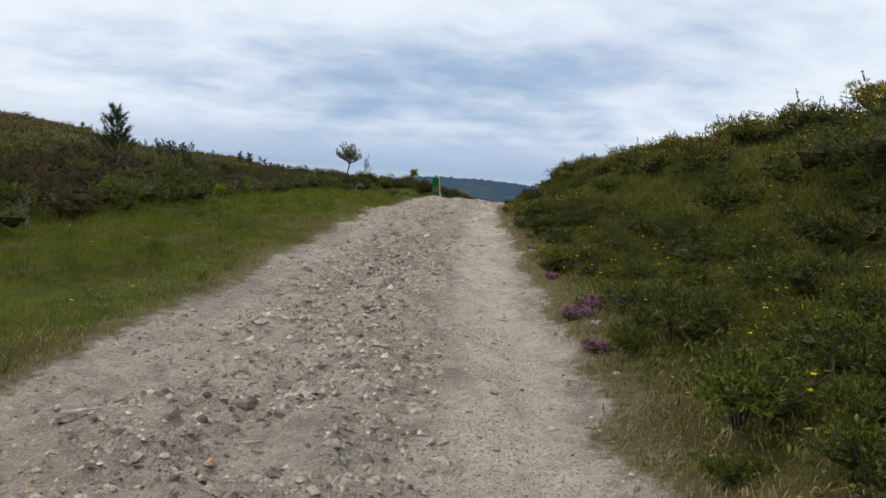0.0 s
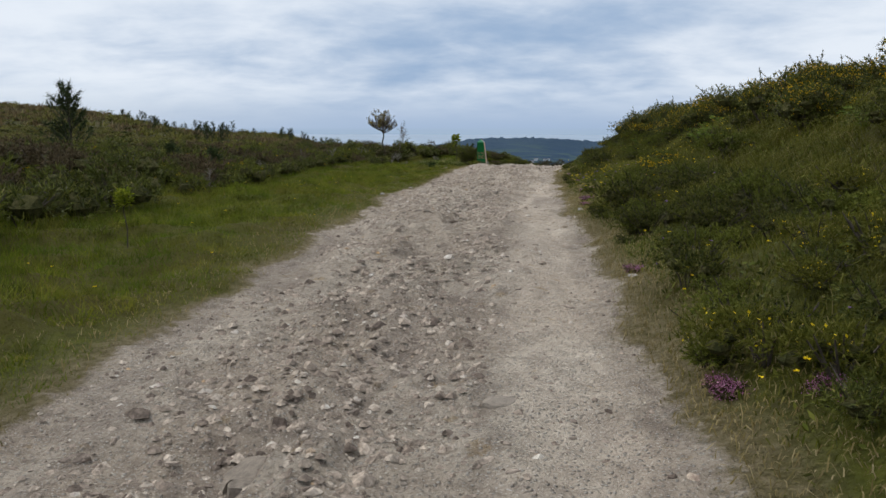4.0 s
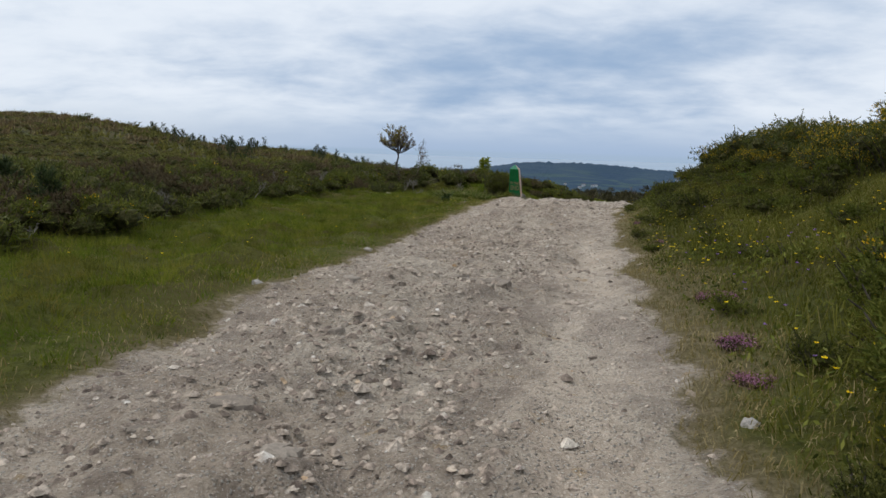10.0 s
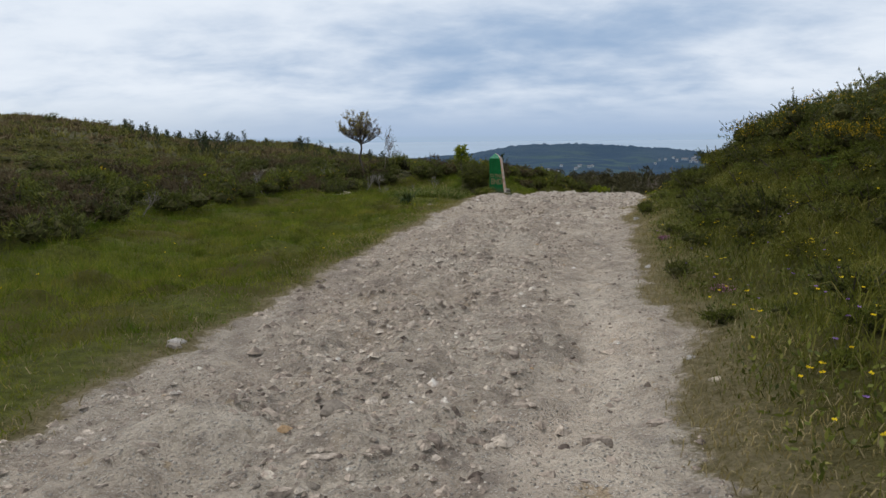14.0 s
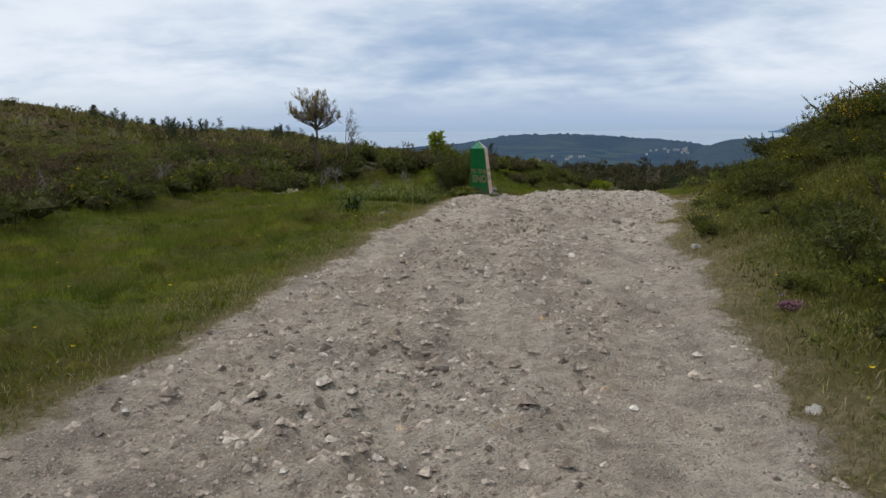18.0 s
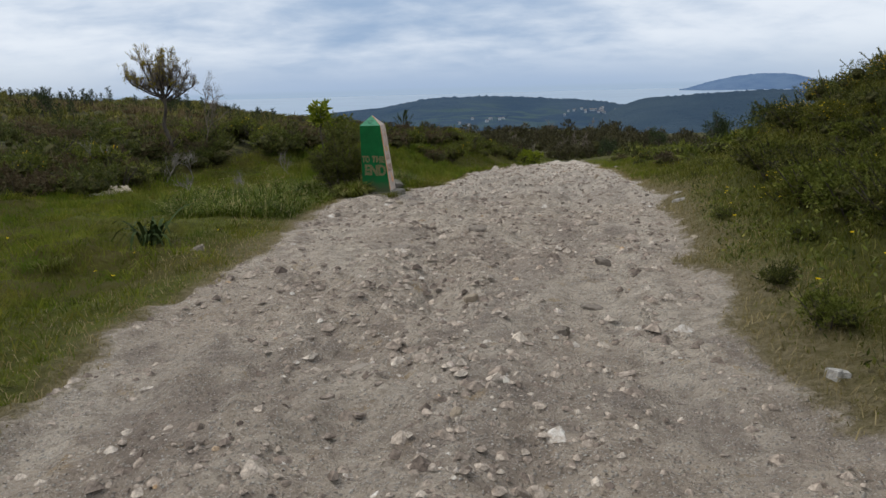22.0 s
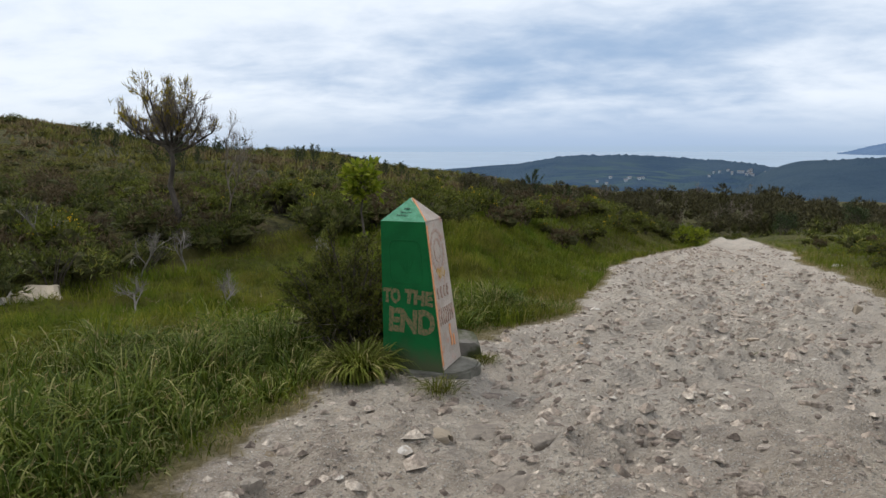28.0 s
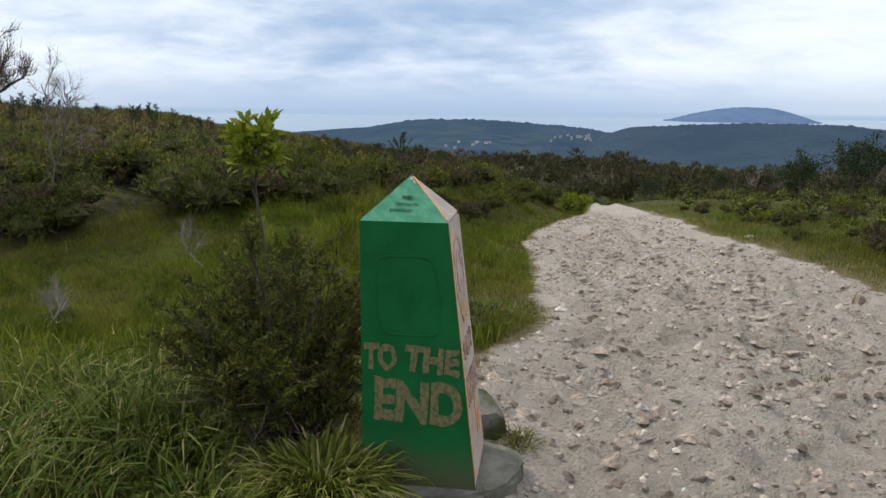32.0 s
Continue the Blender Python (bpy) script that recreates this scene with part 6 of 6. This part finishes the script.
def mat_granite():
    m = Mat("granite", rough=0.85, spec=0.25)
    f, g = m.noise(6, 5, 0.6), m.noise(140, 3, 0.7)
    c = m.mix(m.step(f, 0.3, 0.7), (0.40, 0.34, 0.29), (0.54, 0.47, 0.41))
    c = m.mix(m.math("MULTIPLY", m.step(g, 0.5, 0.65), 0.5), c, (0.26, 0.21, 0.18))
    c = m.mix(m.math("MULTIPLY", m.step(m.noise(9, 4, shift=(3, 1, 2)), 0.56, 0.66), 0.45), c, (0.50, 0.22, 0.15))
    return m.done(c, m.math("ADD", g, f), 0.5, 0.008)


M_GREEN, M_GRANITE = mat_paint_green(), mat_granite()
m_ = Mat("orange_paint", rough=0.6)
M_ORANGE = m_.done(m_.mix(m_.step(m_.noise(40, 4), 0.3, 0.6), (0.62, 0.22, 0.07), (0.72, 0.36, 0.17)), m_.noise(90, 3), 0.3, 0.004)
m_ = Mat("scraped_letters", rough=0.8)
M_LETTER = m_.done(m_.mix(m_.step(m_.noise(55, 5, 0.75), 0.36, 0.60), (0.045, 0.105, 0.040), (0.205, 0.150, 0.075)), m_.noise(110, 3), 0.4, 0.004)
# the front's green brightened in colour, as the cap face looks upwards
m_ = Mat("skylit_green_paint", rough=0.6)
M_SKYLIT_GREEN = m_.done(m_.mix(m_.step(m_.noise(25, 5, 0.7), 0.35, 0.7), (0.022, 0.17, 0.085), (0.06, 0.26, 0.15)), m_.noise(80, 3), 0.3, 0.005)
m_ = Mat("black_ink", rough=0.7)
M_INK = m_.done((0.02, 0.03, 0.025))
m_ = Mat("concrete", rough=0.9, spec=0.2)
f_ = m_.noise(8, 5, 0.65)
M_CONCRETE = m_.done(m_.mix(m_.step(f_, 0.3, 0.7), (0.10, 0.097, 0.078), (0.205, 0.195, 0.165)), m_.math("ADD", f_, m_.math("MULTIPLY", m_.noise(90, 4), 0.4)), 0.6, 0.01)


m_ = Mat("mossy_stone", rough=0.95, spec=0.15)
f_ = m_.noise(11, 5, 0.65)
M_MOSSY = m_.done(m_.mix(m_.step(m_.noise(5, 5), 0.42, 0.6), m_.mix(f_, (0.10, 0.092, 0.08), (0.25, 0.235, 0.21)), (0.055, 0.062, 0.026)), f_, 0.8, 0.02)
m_ = Mat("rust_paint", rough=0.8)
M_RUST = m_.done(m_.mix(m_.step(m_.noise(45, 4), 0.4, 0.6), (0.36, 0.24, 0.19), (0.45, 0.36, 0.30)))
m_ = Mat("ochre_paint", rough=0.8)
M_OCHRE = m_.done(m_.mix(m_.step(m_.noise(25, 5, 0.7), 0.4, 0.6), (0.42, 0.25, 0.07), (0.47, 0.37, 0.24)))


def grid_quad(a, b, c, d, nu, nv, lift=0.0, wob=0.0, seed=0):
    """A patch between four corners, slightly uneven, with a thin rim."""
    a, b, c, d = (np.array(q, float) for q in (a, b, c, d))
    u, v = np.meshgrid(np.linspace(0, 1, nu + 1), np.linspace(0, 1, nv + 1))
    p = (a * ((1 - u) * (1 - v))[..., None] + b * (u * (1 - v))[..., None] + c * (u * v)[..., None] + d * ((1 - u) * v)[..., None])
    n = unit(np.cross(b - a, d - a))
    p = p + n * (lift + wob * fbm(u * 6, v * 6, 3, seed))[..., None]
    i = (np.arange(nv)[:, None] * (nu + 1) + np.arange(nu)).ravel()
    return p.reshape(-1, 3), np.stack([i, i + 1, i + nu + 2, i + nu + 1], 1), n


def stroke(points, half, lift, n):
    """A flat brush stroke along points on a plane with normal n."""
    p = np.array(points, float)
    t = unit(np.gradient(p, axis=0))
    s = np.cross(n, t) * half
    k = len(p)
    v = np.concatenate([p - s + n * lift, p + s + n * lift, p - s * 0.98, p + s * 0.98])
    f = []
    for i in range(k - 1):
        f += [(i, i + 1, k + i + 1), (i, k + i + 1, k + i), (i, 2 * k + i, 2 * k + i + 1), (i, 2 * k + i + 1, i + 1), (k + i, k + i + 1, 3 * k + i + 1), (k + i, 3 * k + i + 1, 3 * k + i)]
    return v, np.array(f)


def milestone():
    root = new("milestone")
    bw, bd, tw, td, z0, z1, z2 = 0.222, 0.205, 0.163, 0.170, 0.0, 1.045, 1.205
    shift = np.array([-0.060, -0.05, 0.0])
    B = [np.array(q) for q in ((-bw, -bd, z0), (bw, -bd, z0), (bw, bd, z0), (-bw, bd, z0))]
    T = [np.array(q) + shift for q in ((-tw, -td, z1), (tw, -td, z1), (tw, td, z1), (-tw, td, z1))]
    apex = np.array([-0.060, -0.05, z2])
    bm = bmesh.new()
    vb, vt = [bm.verts.new(q) for q in B], [bm.verts.new(q) for q in T]
    bm.faces.new(vb[::-1])
    bm.faces.new(vt)
    for i in range(4):
        bm.faces.new((vb[i], vb[(i + 1) % 4], vt[(i + 1) % 4], vt[i]))
    bmesh.ops.bevel(bm, geom=list(bm.edges), offset=0.008, segments=2, affect="EDGES")
    part("shaft", bm, M_GRANITE, root, "bare granite shaft with reddish paint marks")
    bm = bmesh.new()
    cv = [bm.verts.new(q + [0, 0, 0.001]) for q in T]
    top = bm.verts.new(apex)
    bm.faces.new(cv[::-1])
    for i in range(4):
        bm.faces.new((cv[i], cv[(i + 1) % 4], top))
    bmesh.ops.bevel(bm, geom=list(bm.edges), offset=0.006, segments=2, affect="EDGES")
    cap = part("cap", bm, M_GRANITE, root, "granite pyramid cap")
    # painted front of the shaft
    ins = -0.002
    a, b, c, d = B[0] + [ins, 0, 0.0], B[1] + [-ins, 0, 0.0], T[1] + [-ins, 0, 0.004], T[0] + [ins, 0, 0.004]
    v, f, n = grid_quad(a, b, c, d, 14, 34, 0.004, 0.0008)
    front = part_np("painted_front", (v, f), M_GREEN, root, "green painted front face", True)
    # painted front of the cap, its green paled for the light from above
    q0, q1 = T[0] + [-0.002, -0.002, 0.001], T[1] + [0.002, -0.002, 0.001]
    v, f, ncap = grid_quad(q0, q1, apex + [0.005, 0, -0.006], apex + [-0.005, 0, -0.006], 10, 8, 0.004, 0.0008)
    pcap = part_np("painted_cap_face", (v, f), M_SKYLIT_GREEN, root, "green painted cap face with sky light in its colour", True)

    def on_front(u, w):
        lo, hi = B[0] + (B[1] - B[0]) * u, T[0] + (T[1] - T[0]) * u
        return lo + (hi - lo) * w

    # rounded panel outline pressed into the front
    ring = []
    for k in range(49):
        t = k / 48 * 2 * math.pi
        cx, sx = math.cos(t), math.sin(t)
        ring.append(on_front(0.50 + 0.33 * abs(cx) ** 0.35 * np.sign(cx), 0.735 + 0.145 * abs(sx) ** 0.35 * np.sign(sx)) + n * 0.004)
    part_np("panel_rim", tube(ring, np.full(49, 0.0032), 6), M_GREEN, front, "rounded rim of a pressed panel", True)
    for k in range(7):
        t = math.pi * (0.2 + 0.1 * k)
        tip = on_front(0.5 + 0.21 * math.cos(t), 0.675 + 0.135 * math.sin(t))
        low = on_front(0.5 + 0.02 * math.cos(t), 0.655)
        part_np("panel_ridge", tube([low + n * 0.003, (low + tip) / 2 + n * 0.0042, tip + n * 0.003], (0.0016, 0.0026, 0.0018), 5), M_GREEN, front, "", True)
    # lettering
    xw, upw = unit(B[1] - B[0]), unit((T[0] + T[1] - B[0] - B[1]))
    basis = Matrix((xw, unit(np.cross(np.cross(xw, upw), xw)), np.cross(xw, upw))).transposed().to_4x4()
    for text, u, w, size, stretch, tilt in (("TO", 0.185, 0.462, 0.112, 0.128, -1), ("THE", 0.685, 0.456, 0.112, 0.215, -4), ("END", 0.515, 0.262, 0.185, 0.345, -2)):
        cu = bpy.data.curves.new("letters", "FONT")
        cu.body, cu.size, cu.align_x = text, size, "CENTER"
        cu.extrude, cu.offset, cu.bevel_depth = 0.0012, 0.0060 if size < 0.15 else 0.0085, 0.0
        tmp = bpy.data.objects.new("letters", cu)
        scene.collection.objects.link(tmp)
        me = bpy.data.meshes.new_from_object(tmp.evaluated_get(bpy.context.evaluated_depsgraph_get()))
        bpy.data.objects.remove(tmp)
        me.materials.clear()
        bm = bmesh.new()
        bm.from_mesh(me)
        bmesh.ops.subdivide_edges(bm, edges=[e for e in bm.edges if e.calc_length() > 0.012], cuts=3)
        for q in bm.verts:
            px, py = np.array(q.co.x), np.array(q.co.y)
            q.co.x += 0.0045 * float(fbm(px * 30, py * 30, 3, 71))
            q.co.y += 0.0045 * float(fbm(px * 30 + 9, py * 30, 3, 73))
        bm.to_mesh(me)
        bm.free()
        xs, ys = [q.co.x for q in me.vertices], [q.co.y for q in me.vertices]
        stretch, grow = stretch / (max(xs) - min(xs)), size / (max(ys) - min(ys))
        me.materials.append(M_LETTER)
        ob = new("lettering", me)
        ob.parent = front
        p = on_front(u, w) + n * 0.0065
        ob.matrix_basis = Matrix.Translation(p) @ basis @ Matrix.Rotation(radians(tilt), 4, "Z") @ Matrix.Diagonal((stretch, grow, 1, 1))
        ob["label"] = "brown hand-painted words " + text
    # scribbles on the cap: two lines of illegible writing
    r = np.random.default_rng(4)
    for row, (w, u0, u1) in enumerate(((0.50, 0.38, 0.62), (0.36, 0.30, 0.70), (0.23, 0.26, 0.60))):
        pts = []
        for k in range(26):
            u = u0 + (u1 - u0) * k / 25
            lo = q0 + (q1 - q0) * u
            pts.append(lo + (apex - lo) * (w + 0.05 * math.sin(k * 2.1) * r.uniform(0.3, 1)) + ncap * 0.0065)
        part_np("scribble", tube(pts, np.full(26, 0.0011), 4), M_INK, pcap, "black handwritten scribble")
    # orange brush strokes on the bare side
    ns = unit(np.cross(B[2] - B[1], T[1] - B[1]))

    def on_side(u, w):
        lo, hi = B[1] + (B[2] - B[1]) * u, T[1] + (T[2] - T[1]) * u
        return lo + (hi - lo) * w

    lines = [[(0.05, 0.04 + 0.94 * k / 8) for k in range(9)], [(0.47 + 0.34 * math.cos(t), 0.80 + 0.135 * math.sin(t)) for t in np.linspace(0.4, 6.5, 18)],
             [(0.47 + 0.17 * math.cos(t), 0.80 + 0.075 * math.sin(t)) for t in np.linspace(0.2, 5.6, 12)], [(0.30 + 0.05 * k, 0.645 + 0.02 * math.sin(k * 1.4)) for k in range(9)],
             [(0.60 + 0.02 * math.sin(k * 1.3), 0.13 + 0.03 * k) for k in range(6)], [(0.74, 0.12 + 0.02 * k) for k in range(5)]]
    for k in range(7):
        u0 = 0.16 + 0.11 * k
        lines.append([(u0 + 0.03 * math.sin(j * 1.9 + k), 0.30 + 0.028 * j) for j in range(5)])
    for k in range(4):
        lines.append([(0.2 + 0.17 * k + 0.03 * math.sin(j * 2.2 + k), 0.48 + 0.025 * j) for j in range(4)])
    for k, ln in enumerate(lines):
        hue, words = ((M_ORANGE, "orange paint stroke along the edge"), (M_RUST, "reddish paint ring"), (M_RUST, "inner reddish paint ring"), (M_OCHRE, "ochre paint smear"), (M_ORANGE, "orange paint patch"), (M_ORANGE, "orange paint patch"))[k] if k < 6 else (M_RUST, "reddish scribbled stroke")
        part_np("brush_stroke", stroke([on_side(u, w) for u, w in ln], (0.015, 0.012, 0.010, 0.026, 0.014, 0.012)[k] if k < 6 else 0.006, 0.0025 + 0.0004 * k % 5, ns), hue, root, words)
    nc = unit(np.cross(T[2] - T[1], apex - T[1]))
    part_np("brush_stroke", stroke([T[1] + (apex - T[1]) * t + (T[2] - T[1]) * 0.07 * (1 - t) for t in np.linspace(0.03, 0.95, 6)], 0.010, 0.003, nc), M_ORANGE, cap, "orange paint stroke")
    return tagged(root, "granite milestone painted green with words on its front", "milestone")


MX, MY = -0.118, 42.04
base_z = 0.032
mile = milestone()
mile.matrix_basis = pose(MX, MY, base_z, 0, 0, -9)
bm = bmesh.new()
rim = [(math.cos(t) * (0.30 + 0.035 * math.sin(3 * t + 1) + 0.02 * math.sin(7 * t)), math.sin(t) * (0.29 + 0.03 * math.cos(2 * t) + 0.015 * math.sin(9 * t))) for t in np.linspace(0, 2 * math.pi, 25)[:-1]]
lo = [bm.verts.new((x * 1.03, y * 1.03, -0.22)) for x, y in rim]
hi = [bm.verts.new((x * 0.97, y * 0.97, 0.0)) for x, y in rim]
bm.faces.new(hi)
bm.faces.new(lo[::-1])
for i in range(24):
    bm.faces.new((lo[i], lo[(i + 1) % 24], hi[(i + 1) % 24], hi[i]))
bmesh.ops.bevel(bm, geom=[e for e in bm.edges if all(v.co.z > -0.01 for v in e.verts)], offset=0.018, segments=2, affect="EDGES")
plinth = part("footing", bm, M_CONCRETE, None, shade=False)
plinth.matrix_basis = pose(MX + 0.09, MY - 0.03, base_z, 0, 0, 10)
tagged(plinth, "worn concrete footing under the milestone", "footing")


r = np.random.default_rng(12)
v, f = ball(np.zeros(3), np.ones(3), r, 14, 9, 0.02)
for dd, c in (((0.12, -0.1, 1), 0.50), ((1, 0.1, 0.1), 0.50), ((-1, 0.1, 0), 0.48), ((0.1, -1, 0.12), 0.48), ((0.1, 1, 0), 0.5), ((0.6, -0.6, 0.4), 0.78), ((-0.5, -0.6, 0.6), 0.82), ((0.5, 0.5, 0.7), 0.85)):
    dd = unit(np.array(dd, float))
    v = v - np.maximum(v @ dd - c, 0)[:, None] * dd
block = part_np("stone_block", (v * [0.19, 0.22, 0.36], f), M_MOSSY, None)
block.matrix_basis = pose(0.14, 42.50, float(ground_h(0.24, 42.42)) - 0.03, 3, -5, 14)
tagged(block, "rough grey stone block standing behind the milestone", "stone block")


# ---- far houses ----
# white walls and tiled roofs, greyed and blued in colour for distance haze
m_ = Mat("hazed_white_render", rough=0.9)
M_WHITE = m_.done(m_.mix(m_.noise(0.3, 3), (0.40, 0.46, 0.53), (0.50, 0.55, 0.60)))
m_ = Mat("hazed_roof_tiles", rough=0.9)
M_ROOF = m_.done(m_.mix(m_.noise(0.5, 3), (0.17, 0.165, 0.17), (0.23, 0.21, 0.21)))
m_ = Mat("dark_glass", rough=0.3)
M_PANE = m_.done((0.03, 0.035, 0.04))


def house(w, d, h):
    root = new("house")
    for name, lo, hi, mat in (("wall", (-w / 2, -d / 2, -2), (w / 2, d / 2, h), M_WHITE), ("window", (-w * 0.3, -d / 2 - 0.1, h * 0.4), (-w * 0.12, -d / 2 + 0.1, h * 0.7), M_PANE), ("window", (w * 0.12, -d / 2 - 0.1, h * 0.4), (w * 0.3, -d / 2 + 0.1, h * 0.7), M_PANE)):
        bm = bmesh.new()
        bmesh.ops.create_cube(bm, size=1)
        for v in bm.verts:
            v.co = [lo[k] + (v.co[k] + 0.5) * (hi[k] - lo[k]) for k in range(3)]
        part(name, bm, mat, root)
    bm = bmesh.new()
    e = 0.5
    vs = [bm.verts.new(q) for q in ((-w / 2 - e, -d / 2 - e, h), (w / 2 + e, -d / 2 - e, h), (w / 2 + e, d / 2 + e, h), (-w / 2 - e, d / 2 + e, h), (-w / 2 - e, 0, h + d * 0.28), (w / 2 + e, 0, h + d * 0.28))]
    for q in ((0, 1, 5, 4), (2, 3, 4, 5), (1, 2, 5), (3, 0, 4), (3, 2, 1, 0)):
        bm.faces.new([vs[k] for k in q])
    part("roof", bm, M_ROOF, root)
    return tagged(root, "small white house with a tiled roof on the far hillside", "house", "houses across the valley")


rng = np.random.default_rng(71)
hs = [house(2.8, 3.0, 1.8), house(3.8, 3.0, 1.9), house(2.4, 2.6, 1.7)]
spots = [(a + rng.normal(0, 0.3), fr + rng.normal(0, 0.03)) for a, fr in [(1.2, -0.55), (11.3, -0.34), (11.7, -0.34), (3.2, -0.5), (10.9, -0.36), (11.1, -0.34), (11.5, -0.33), (12.0, -0.32), (10.5, -0.38), (11.9, -0.35), (10.7, -0.34), (12.3, -0.30), (11.4, -0.36), (12.6, -0.27), (10.2, -0.36), (4.6, -0.52), (11.0, -0.37), (11.2, -0.36), (11.6, -0.36), (11.8, -0.34), (11.4, -0.34), (12.1, -0.35), (9.2, -0.36), (8.9, -0.37), (2.4, -0.52), (2.0, -0.54), (5.2, -0.5), (3.9, -0.53)]]
for i, (a, fr) in enumerate(spots):
    p = hill_spot(a, fr)
    m = Matrix.LocRotScale(Vector(p) + Vector((0, 0, 0.5)), Euler((0, 0, rng.uniform(-0.6, 0.6))), None)
    if i < 3:
        hs[i].matrix_basis = m
    else:
        copy_thing(hs[int(rng.integers(3))], m)
